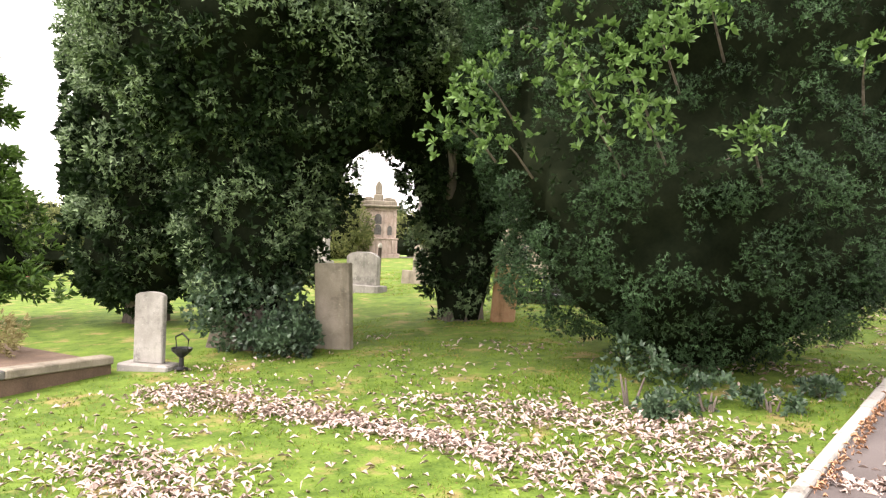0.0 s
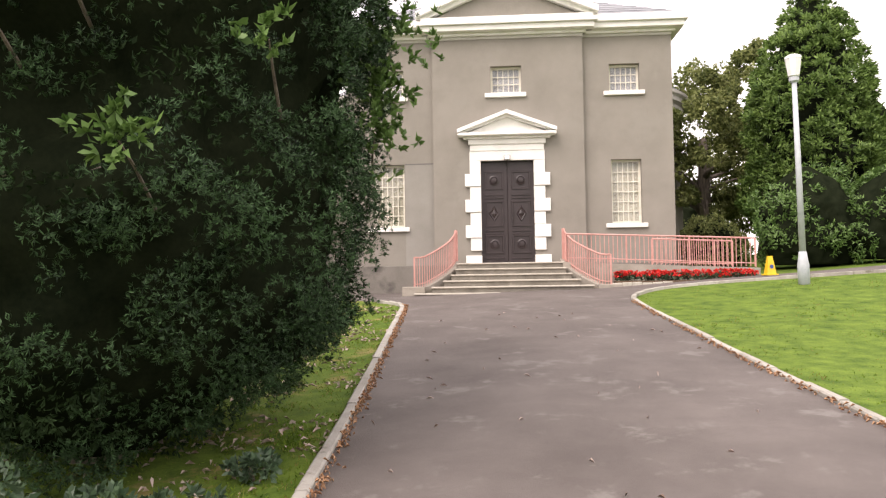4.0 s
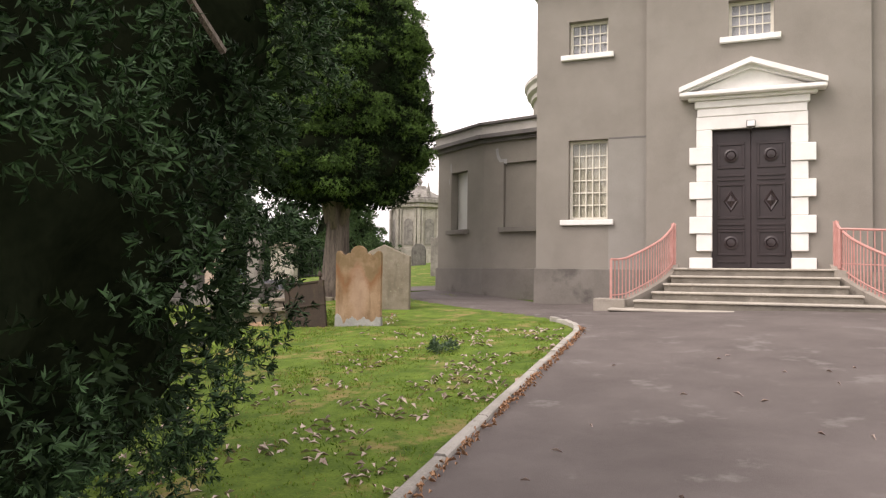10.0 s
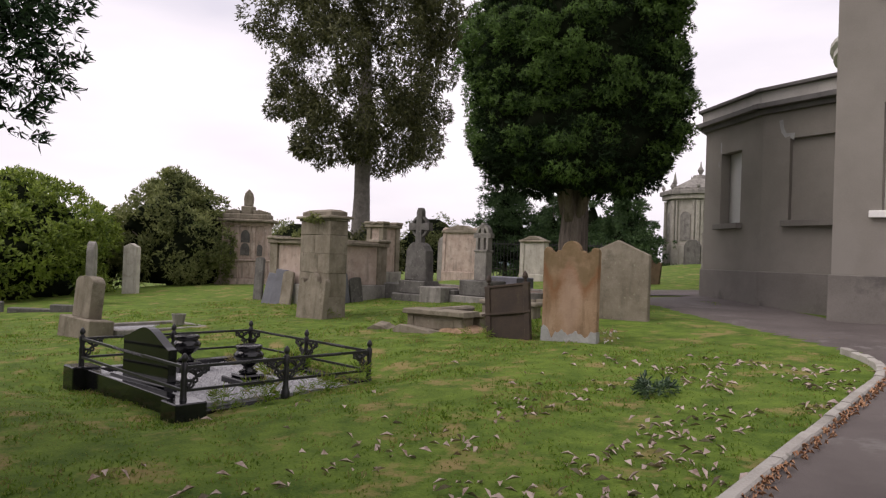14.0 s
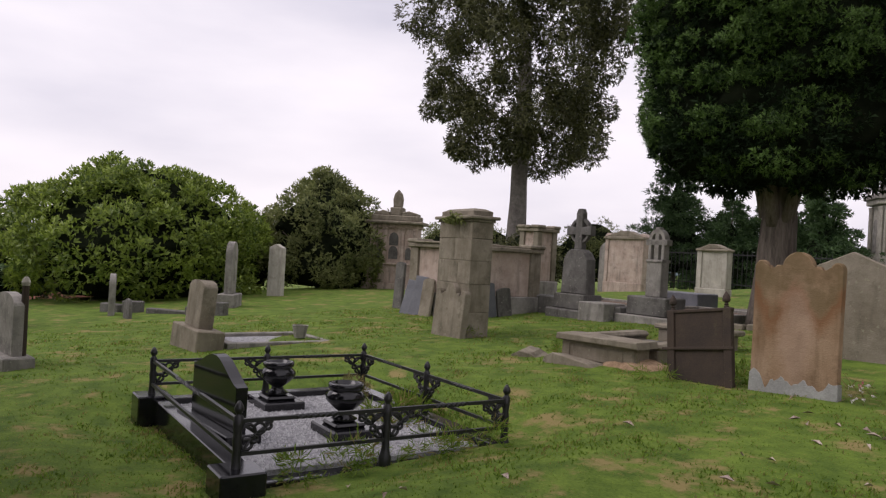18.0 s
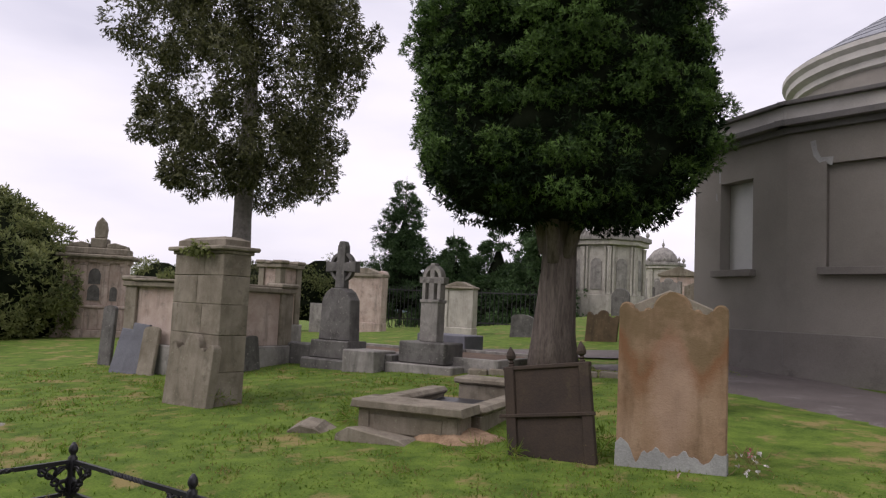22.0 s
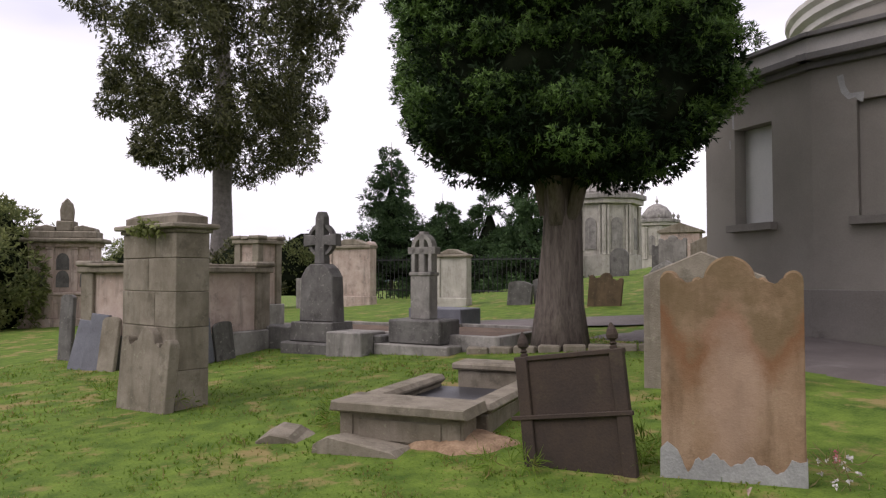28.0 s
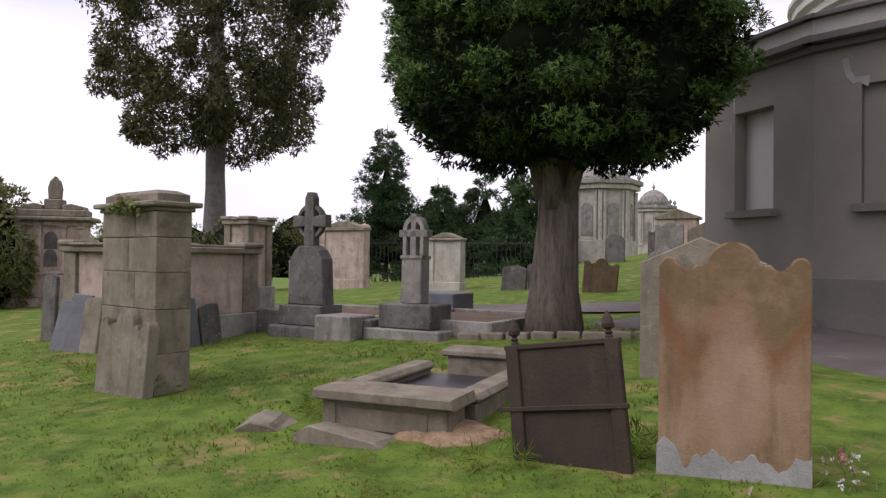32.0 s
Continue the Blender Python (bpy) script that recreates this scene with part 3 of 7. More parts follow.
def kerb_line(name, at, s0, s1, n, label, side):
    top = thing(name, 0, 0, 0, label=label, category="kerb", kind="structure")
    for i in range(n):
        a = Vector(at(s0 + (s1 - s0) * i / n)), Vector(at(s0 + (s1 - s0) * (i + 1) / n))
        p, q = (Vector((*v, ground_z(*v))) for v in a)
        d = (q - p).normalized()
        nrm = Vector((-d.y, d.x, 0)) * side
        bm = bmesh.new()
        h = 0.07 + random.uniform(-0.012, 0.012)
        gap = d * 0.006
        vs = []
        for e in (p + gap, q - gap):
            for o, z in ((0.0, -0.15), (0.0, h - 0.015), (0.015, h), (0.085, h), (0.10, h - 0.01), (0.10, -0.15)):
                vs.append(bm.verts.new(e + nrm * o + Vector((0, 0, z))))
        for k in range(6):
            bm.faces.new((vs[k], vs[(k + 1) % 6], vs[6 + (k + 1) % 6], vs[6 + k]))
        bm.faces.new(vs[:6][::-1])
        bm.faces.new(vs[6:])
        part("kerbstone", bm, KERB, top)


kerb_line("kerb_left", kl, 0.0, 9 / 13, 34, "low weathered concrete kerb along the lawn, mossy in places", 1)
kerb_line("kerb_right", kr, 0.0, 1.0, 44, "low weathered concrete kerb beside the green lawn", -1)


# ---- the church ----
CX0, CX1, CY = -2.36, 8.31, 22.90      # side bays of the front
MX0, MX1, MY = 0.50, 5.42, 22.72       # middle bay, slightly proud
EAVE = 9.30
church = thing("church", 2.97, 22.9, 0.9, label="two-storey grey-rendered classical church with white door surround and slate roof", category="church")
church_off = Matrix.Translation((-2.97, -22.9, -0.9))


def cpart(name, bm, mat, label="", parent=None, smooth=False):
    bmesh.ops.transform(bm, matrix=church_off, verts=bm.verts)
    return part(name, bm, mat, parent or church, label, smooth)


def wall_with_holes(x0, x1, y0, y1, z0, z1, holes):
    """A wall along x with openings through it, from boxes butted round the openings."""
    bm = bmesh.new()
    xs = sorted({x0, x1, *[v for h in holes for v in h[:2]]})
    zs = sorted({z0, z1, *[v for h in holes for v in h[2:]]})
    grid = {}
    for i in range(len(xs) - 1):
        for j in range(len(zs) - 1):
            cx, cz = (xs[i] + xs[i + 1]) / 2, (zs[j] + zs[j + 1]) / 2
            grid[i, j] = not any(h[0] < cx < h[1] and h[2] < cz < h[3] for h in holes)
    cache = {}

    def v(x, y, z):
        if (x, y, z) not in cache:
            cache[x, y, z] = bm.verts.new((x, y, z))
        return cache[x, y, z]
    for (i, j), solid in grid.items():
        if not solid:
            continue
        a, b, c, d = xs[i], xs[i + 1], zs[j], zs[j + 1]
        bm.faces.new((v(a, y0, c), v(b, y0, c), v(b, y0, d), v(a, y0, d)))
        bm.faces.new((v(a, y1, c), v(a, y1, d), v(b, y1, d), v(b, y1, c)))
        if not grid.get((i - 1, j)):
            bm.faces.new((v(a, y0, c), v(a, y0, d), v(a, y1, d), v(a, y1, c)))
        if not grid.get((i + 1, j)):
            bm.faces.new((v(b, y0, c), v(b, y1, c), v(b, y1, d), v(b, y0, d)))
        if not grid.get((i, j - 1)):
            bm.faces.new((v(a, y0, c), v(a, y1, c), v(b, y1, c), v(b, y0, c)))
        if not grid.get((i, j + 1)):
            bm.faces.new((v(a, y0, d), v(b, y0, d), v(b, y1, d), v(a, y1, d)))
    return bm


LOW = (3.00, 5.08)
UP = (7.33, 8.22)
HL, HR, HC = (-1.50, -0.48), (6.29, 7.27), (2.42, 3.42)
DOOR = (2.03, 3.79, 1.77, 5.10)
BASE = 0.55
cpart("front_wall", wall_with_holes(CX0, MX0, CY, CY + 0.5, BASE, EAVE, [(*HL, *LOW), (*HL, *UP)]), RENDER_GREY)
cpart("front_wall", wall_with_holes(MX1, CX1, CY, CY + 0.5, BASE, EAVE, [(*HR, *LOW), (*HR, *UP)]), RENDER_GREY)
cpart("middle_wall", wall_with_holes(MX0, MX1, MY, MY + 0.6, BASE, EAVE, [(*HC, *UP), DOOR]), RENDER_GREY)
cpart("side_wall", B(CX0, CX0 + 0.5, CY + 0.5, 34, BASE, EAVE), RENDER_GREY)
cpart("side_wall", B(CX1 - 0.5, CX1, CY + 0.5, 34, BASE, EAVE), RENDER_GREY)
cpart("back_wall", B(CX0, CX1, 34, 34.5, BASE, EAVE), RENDER_GREY)
cpart("ceiling", B(CX0 + 0.5, CX1 - 0.5, CY + 0.5, 34, 9.0, 9.15), PAINT_WHITE)
for x0, x1, y in ((CX0 - 0.05, MX0, CY - 0.05), (MX1, CX1 + 0.05, CY - 0.05)):
    cpart("plinth", B(x0, x1, y, y + 0.05, BASE, 1.72, 0.012), RENDER_DAMP, "damp-stained render plinth")
cpart("plinth", B(MX0, 1.50, MY - 0.05, MY, BASE, 1.72, 0.012), RENDER_DAMP)
cpart("plinth", B(4.32, MX1, MY - 0.05, MY, BASE, 1.72, 0.012), RENDER_DAMP)


def window(x0, x1, z0, z1, y, cols, rows, blind):
    w = thing("window", 0, 0, 0)
    w.parent = church
    f = 0.07
    bm = B(x0, x0 + f, y, y + 0.09, z0, z1)
    B(x1 - f, x1, y, y + 0.09, z0, z1, bm=bm)
    B(x0 + f, x1 - f, y, y + 0.09, z1 - f, z1, bm=bm)
    B(x0 + f, x1 - f, y, y + 0.09, z0, z0 + f, bm=bm)
    cpart("window_frame", bm, PAINT_CREAM, parent=w)
    for i in range(1, cols):
        x = x0 + f + (x1 - x0 - 2 * f) * i / cols
        cpart("glazing_bar", B(x - 0.013, x + 0.013, y + 0.012, y + 0.045, z0 + f, z1 - f), PAINT_CREAM, parent=w)
    for j in range(1, rows):
        z = z0 + f + (z1 - z0 - 2 * f) * j / rows
        cpart("glazing_bar", B(x0 + f, x1 - f, y + 0.016, y + 0.041, z - 0.013, z + 0.013), PAINT_CREAM, parent=w)
    cpart("pane", B(x0 + f, x1 - f, y + 0.048, y + 0.056, z0 + f, z1 - f), GLASS, parent=w).visible_shadow = False
    cpart("blind", B(x0 + f, x1 - f, y + 0.075, y + 0.088, z0 + f, z1 - f), blind, parent=w)
    cpart("window_sill", B(x0 - 0.20, x1 + 0.15, y - 0.30, y, z0 - 0.15, z0 - 0.01, 0.012), PAINT_WHITE, "white painted stone sill", parent=w)


GLASS = bpy.data.materials.new("window_glass")
GLASS.use_nodes = True
gb = GLASS.node_tree.nodes["Principled BSDF"]
gb.inputs["Base Color"].default_value, gb.inputs["Roughness"].default_value = (0.9, 0.93, 0.92, 1), 0.04
gb.inputs["Transmission Weight"].default_value, gb.inputs["IOR"].default_value = 1.0, 1.45
for h in (HL, HR):
    window(*h, *LOW, CY + 0.20, 5, 6, BLIND)
    window(*h, *UP, CY + 0.20, 5, 3, SHADE)
window(*HC, *UP, MY + 0.20, 5, 3, SHADE)


# ---- door, surround, cornice, roof ----
def door_leaf(x0, x1, hinge_left):
    d = thing("door", 0, 0, 0)
    d.parent = church
    y = MY + 0.16
    z0, z1 = DOOR[2], DOOR[3]
    cpart("door_leaf", B(x0, x1, y, y + 0.07, z0, z1, 0.008), DOOR_BROWN, "dark brown painted panelled leaf", parent=d)
    cx = (x0 + x1) / 2
    hw = (x1 - x0) / 2 - 0.13
    for c, h, kind in ((z1 - 0.62, 0.62, "disc"), (z1 - 1.72, 0.86, "diamond"), (z1 - 2.72, 0.62, "disc")):
        ring = bmesh.new()
        for a0, a1, b0, b1 in ((cx - hw, cx + hw, c + h / 2 - 0.06, c + h / 2), (cx - hw, cx + hw, c - h / 2, c - h / 2 + 0.06), (cx - hw, cx - hw + 0.06, c - h / 2 + 0.06, c + h / 2 - 0.06), (cx + hw - 0.06, cx + hw, c - h / 2 + 0.06, c + h / 2 - 0.06)):
            B(a0, a1, y - 0.035, y, b0, b1, 0.008, ring)
        cpart("panel_moulding", ring, DOOR_BROWN, parent=d)
        if kind == "disc":
            bm = lathe([(0.16, 0.0), (0.165, 0.03), (0.12, 0.045), (0.10, 0.025), (0.09, 0.05), (0.0, 0.06)], 20)
        else:
            bm = bmesh.new()
            rim = [bm.verts.new((0.17 * math.cos(a), 0.27 * math.sin(a), 0)) for a in (0, math.pi / 2, math.pi, 1.5 * math.pi)]
            mid = [bm.verts.new((0.14 * math.cos(a), 0.23 * math.sin(a), 0.035)) for a in (0, math.pi / 2, math.pi, 1.5 * math.pi)]
            low = [bm.verts.new((0.10 * math.cos(a), 0.16 * math.sin(a), 0.015)) for a in (0, math.pi / 2, math.pi, 1.5 * math.pi)]
            tip = bm.verts.new((0, 0, 0.07))
            for k in range(4):
                e = (k + 1) % 4
                bm.faces.new((rim[k], rim[e], mid[e], mid[k]))
                bm.faces.new((mid[k], mid[e], low[e], low[k]))
                bm.faces.new((low[k], low[e], tip))
            bm.faces.new(rim[::-1])
        bmesh.ops.transform(bm, matrix=Matrix.Translation((cx, y, c)) @ Matrix.Rotation(radians(90), 4, "X"), verts=bm.verts)
        cpart("boss", bm, DOOR_BROWN, parent=d)
    for z in (z1 - 1.10, z1 - 1.20, z1 - 2.28, z1 - 2.38, z1 - 3.18):
        cpart("rail_moulding", B(cx - hw, cx + hw, y - 0.03, y, z - 0.025, z + 0.025, 0.008), DOOR_BROWN, parent=d)


door_leaf(DOOR[0], 2.907, True)
door_leaf(2.913, DOOR[1], False)
for side in (0, 1):
    for k in range(8):
        h = (5.10 - 1.75) / 8
        z0 = 1.75 + k * h
        wide = k % 2 == 0
        out = 0.50 if wide else 0.34
        x0, x1 = (DOOR[0] - out, DOOR[0] + 0.02) if side == 0 else (DOOR[1] - 0.02, DOOR[1] + out)
        proud = 0.12 if wide else 0.08
        if wide and k == 0:
            h = 0.27
        cpart("quoin", B(x0, x1, MY - proud, MY + 0.15, z0 + 0.004, z0 + h - 0.004, 0.012), PAINT_WHITE, "white painted block")
cpart("lintel", B(DOOR[0] - 0.34, DOOR[1] + 0.34, MY - 0.08, MY + 0.15, 5.10, 5.42, 0.012), PAINT_WHITE)
cpart("frieze", B(DOOR[0] - 0.32, DOOR[1] + 0.32, MY - 0.10, MY, 5.42, 5.62, 0.01), PAINT_WHITE)
cpart("frieze_band", B(DOOR[0] - 0.38, DOOR[1] + 0.38, MY - 0.15, MY, 5.62, 5.80, 0.02), PAINT_WHITE)
cpart("bed_mould", B(1.50, 4.32, MY - 0.24, MY, 5.80, 5.88, 0.02), PAINT_WHITE)
cpart("pediment_base", B(1.32, 4.50, MY - 0.42, MY, 5.88, 5.98, 0.02), PAINT_WHITE)
cpart("tympanum", slab([(1.55, 5.98), (4.27, 5.98), (2.91, 6.50)], MY - 0.14, MY), PAINT_WHITE)
for s in (-1, 1):
    a, b = 2.91 + s * 1.60, 2.91
    cpart("raking_cornice", slab([(a, 5.98), (b, 6.58), (b, 6.70), (a, 6.10)], MY - 0.44, MY), PAINT_WHITE)
    cpart("raking_mould", slab([(a - s * 0.10, 5.98), (b, 6.49), (b, 6.58), (a - s * 0.02, 5.99)], MY - 0.28, MY), PAINT_WHITE)
flood = thing("flood_lamp", 2.91, MY - 0.12, 5.16, label="small grey box floodlight fixed over the church door", category="lamp")
part("housing", B(-0.10, 0.10, -0.08, 0.06, -0.06, 0.10, 0.012), CORNICE_DARK, flood)
part("lens", B(-0.085, 0.085, -0.092, -0.08, -0.045, 0.085, 0.004), LAMP_WHITE, flood)
part("bracket", B(-0.02, 0.02, -0.04, 0.05, -0.10, -0.06), CORNICE_DARK, flood)

# main cornice: stepped mouldings round the front
for k, (out, z0, z1) in enumerate(((0.03, 9.12, 9.22), (0.12, 9.22, 9.32), (0.36, 9.32, 9.50), (0.46, 9.50, 9.62), (0.34, 9.62, 9.78))):
    for x0, x1, y0, y1 in ((CX0 - out, MX0 - out + 0.02, CY - out, CY), (MX1 + out - 0.02, CX1 + out, CY - out, CY), (MX0 - out, MX1 + out, MY - out, MY)):
        cpart("cornice", B(x0, x1, y0, y1, z0, z1, 0.01), PAINT_WHITE if k > 0 else CORNICE_GREY)
    cpart("cornice", B(CX0 - out, CX0, CY, 46, z0, z1, 0.01), PAINT_WHITE if k > 0 else CORNICE_GREY)
    cpart("cornice", B(CX1, CX1 + out, CY, 46, z0, z1, 0.01), PAINT_WHITE if k > 0 else CORNICE_GREY)
MXC = (MX0 + MX1) / 2
cpart("gable_tympanum", slab([(MX0, 9.78), (MX1, 9.78), (MXC, 10.92)], MY - 0.10, MY + 0.3), RENDER_GREY)
for s in (-1, 1):
    a = MXC + s * 2.95
    cpart("gable_cornice", slab([(a, 9.78), (MXC, 11.00), (MXC, 11.22), (a, 9.98)], MY - 0.44, MY + 0.3), PAINT_WHITE)
    cpart("gable_mould", slab([(a - s * 0.34, 9.785), (MXC, 10.85), (MXC, 11.00), (a - s * 0.02, 9.79)], MY - 0.26, MY + 0.3), PAINT_WHITE)
# hipped roof in slate courses, and the cross roof behind the middle gable
RX0, RX1, RY0, RY1, RZ, RH = CX0 - 0.30, CX1 + 0.30, CY - 0.30, 46.5, 9.76, 12.6
roof = thing("roof", 0, 0, 0)
roof.parent = church
for k in range(14):
    f0, f1 = k / 14, (k + 1) / 14
    inset = lambda f: (RX0 + (RX1 - RX0) / 2 * f, RX1 - (RX1 - RX0) / 2 * f, RY0 + 5.2 * f, RY1 - 5.2 * f, RZ + (RH - RZ) * f)
    a0, a1, b0, b1, z0 = inset(f0)
    c0, c1, d0, d1, z1 = inset(min(f1, 0.999))
    bm = bmesh.new()
    lo = [bm.verts.new(p) for p in ((a0, b0, z0 + 0.03), (a1, b0, z0 + 0.03), (a1, b1, z0 + 0.03), (a0, b1, z0 + 0.03))]
    hi = [bm.verts.new(p) for p in ((c0, d0, z1 + 0.012), (c1, d0, z1 + 0.012), (c1, d1, z1 + 0.012), (c0, d1, z1 + 0.012))]
    un = [bm.verts.new((v.co.x, v.co.y, v.co.z - 0.03)) for v in lo]
    for i in range(4):
        bm.faces.new((lo[i], lo[(i + 1) % 4], hi[(i + 1) % 4], hi[i]))
        bm.faces.new((un[i], un[(i + 1) % 4], lo[(i + 1) % 4], lo[i]))
    cpart("slate_course", bm, SLATE, parent=roof)
cpart("gable_roof", slab([(MX0 - 0.44, 9.80), (MXC, 11.19), (MX1 + 0.44, 9.80)], MY + 0.31, 27), SLATE, parent=roof)
# drain line and raised band beside the left window
cpart("render_seam", B(HL[1] + 0.02, MX0 - 0.01, CY - 0.012, CY, 5.06, 5.10), CORNICE_DARK)
cpart("render_repair", B(HL[1] + 0.02, MX0 - 0.01, CY - 0.006, CY, 1.72, 5.06), stuff_mat("newer_render", (0.225, 0.213, 0.19), (0.285, 0.27, 0.245), 0.8, 0.9, 0.2, 45), "paler repaired render")
# ---- the apse with its blind windows ----
AP = [(-2.36, 24.27), (-4.55, 24.92), (-6.72, 26.55), (-7.2, 29.0), (-7.2, 32.0), (-6.2, 34.3), (-2.36, 36)]
AZ = 5.50


def apse_face(p, q, holes, z0=BASE, z1=AZ, name="apse_wall", depth=0.45, out=0.0, mat=None, label=""):
    p, q = Vector(p), Vector(q)
    d = q - p
    bm = wall_with_holes(-out * 0.6 if out else 0, d.length + (out * 0.6 if out else 0), -out, depth, z0, z1, holes)
    # along the face from q to p so that the outside is towards -y
    ang = math.atan2(-d.y, -d.x)
    bmesh.ops.transform(bm, matrix=Matrix.Translation((q.x, q.y, 0)) @ Matrix.Rotation(ang, 4, "Z"), verts=bm.verts)
    return cpart(name, bm, mat or RENDER_GREY, label)


def apse_box(p, q, a, b, y0, y1, z0, z1, name, mat, label="", bevel=0.008, parent=None):
    p, q = Vector(p), Vector(q)
    d = q - p
    bm = B(a, b, y0, y1, z0, z1, bevel)
    bmesh.ops.transform(bm, matrix=Matrix.Translation((q.x, q.y, 0)) @ Matrix.Rotation(math.atan2(-d.y, -d.x), 4, "Z"), verts=bm.verts)
    return cpart(name, bm, mat, label, parent)


W1 = (0.73, 2.05, 2.93, 4.85)
W2 = (0.84, 1.81, 2.93, 4.80)
apse_face(AP[0], AP[1], [W1])
apse_box(AP[0], AP[1], W1[0], W1[1], 0.10, 0.20, W1[2], W1[3], "blind_panel", RENDER_GREY, "rendered-over blind window")
apse_face(AP[1], AP[2], [W2])
apse_box(AP[1], AP[2], W2[0], W2[1], 0.26, 0.30, W2[2], W2[3], "white_shutter", BOARD, "pale blind behind the window opening")
for f, (p, q, w) in enumerate(((AP[0], AP[1], W1), (AP[1], AP[2], W2))):
    apse_box(p, q, w[0] - 0.10, w[1] + 0.10, -0.16, 0.10, 2.79, 2.93, "apse_sill", RENDER_DAMP, "weathered grey sill")
for p, q in zip(AP[2:], AP[3:]):
    apse_face(p, q, [])
for p, q in zip(AP[:4], AP[1:5]):
    L = (Vector(q) - Vector(p)).length
    apse_box(p, q, -0.04, L + 0.04, -0.06, 0, BASE, 1.72, "apse_plinth", RENDER_DAMP, bevel=0.012)
    apse_box(p, q, -0.06, L + 0.06, -0.10, 0.3, AZ, AZ + 0.12, "apse_cornice", CORNICE_DARK)
    apse_box(p, q, -0.14, L + 0.14, -0.26, 0.3, AZ + 0.12, AZ + 0.24, "apse_cornice", CORNICE_DARK)
    apse_box(p, q, -0.06, L + 0.06, -0.10, 0.3, AZ + 0.24, AZ + 0.54, "apse_parapet", CORNICE_GREY)
    apse_box(p, q, -0.12, L + 0.12, -0.20, 0.3, AZ + 0.54, AZ + 0.62, "apse_coping", CORNICE_DARK)
for p, q, pts in ((AP[0], AP[1], [(W1[0] - 0.30, 5.30), (W1[0] - 0.20, 5.32), (W1[0] - 0.17, 5.12), (W1[0] - 0.10, 4.98), (W1[0] + 0.12, 4.97), (W1[0] + 0.10, 4.80), (W1[0] + 0.04, 4.83), (W1[0] - 0.02, 4.90), (W1[0] - 0.13, 4.88), (W1[0] - 0.24, 5.02)]), (AP[1], AP[2], [(W2[0] - 0.06, 5.12), (W2[0] - 0.01, 5.11), (W2[0], 4.83), (W2[0] - 0.05, 4.84)]), (AP[1], AP[2], [(W2[0] - 0.14, 4.62), (W2[0] - 0.11, 4.62), (W2[0] - 0.10, 4.44), (W2[0] - 0.13, 4.46)])):
    d = Vector(q) - Vector(p)
    bm = slab(pts, -0.005, 0.01)
    bmesh.ops.transform(bm, matrix=Matrix.Translation((q[0], q[1], 0)) @ Matrix.Rotation(math.atan2(-d.y, -d.x), 4, "Z"), verts=bm.verts)
    cpart("bare_plaster_scar", bm, CEMENT, "pale patch where the render has fallen away")
cap = bmesh.new()
cap.faces.new([cap.verts.new((x, y, AZ + 0.40)) for x, y in AP])
cpart("apse_roof_deck", cap, SLATE)
# round upper storeys of the side apses with pale cornices and conical slate roofs
for DX in (-1.4, 7.34):
    DY, DR = 38.0, 5.0
    cpart("drum", lathe([(DR, 0.6), (DR, 9.3)], 48, cx=DX, cy=DY), RENDER_GREY)
    cpart("drum_cornice", lathe([(DR, 9.3), (DR + 0.12, 9.36), (DR + 0.12, 9.55), (DR + 0.30, 9.66), (DR + 0.30, 9.86), (DR + 0.42, 9.98), (DR + 0.42, 10.12), (DR + 0.1, 10.2)], 48, cx=DX, cy=DY), CORNICE_GREY, "pale moulded cornice")
    for k in range(10):
        f, g = k / 10, (k + 1) / 10
        cpart("slate_course", lathe([((DR + 0.28) * (1 - f), 10.18 + 3.4 * f), ((DR + 0.28) * (1 - f) + 0.02, 10.21 + 3.4 * f), ((DR + 0.28) * (1 - g) + 0.02, 10.19 + 3.4 * g)], 48, cx=DX, cy=DY), SLATE)
cpart("downpipe", tube([(-2.52, 26.0, 9.0), (-2.52, 26.0, 6.6), (-2.6, 25.6, 6.5)], 0.06, 8), PAINT_WHITE, "white downpipe")

# ---- steps, landing, railings, ramp, flower bed ----
steps = thing("steps", 2.91, 21.4, 0.8, label="flight of worn stone steps widening towards the drive, with curved cheek walls", category="steps", kind="structure")
SO = Matrix.Translation((-2.91, -21.4, -0.8))


def spart(name, bm, mat, label="", parent=None):
    bmesh.ops.transform(bm, matrix=SO, verts=bm.verts)
    return part(name, bm, mat, parent or steps, label)


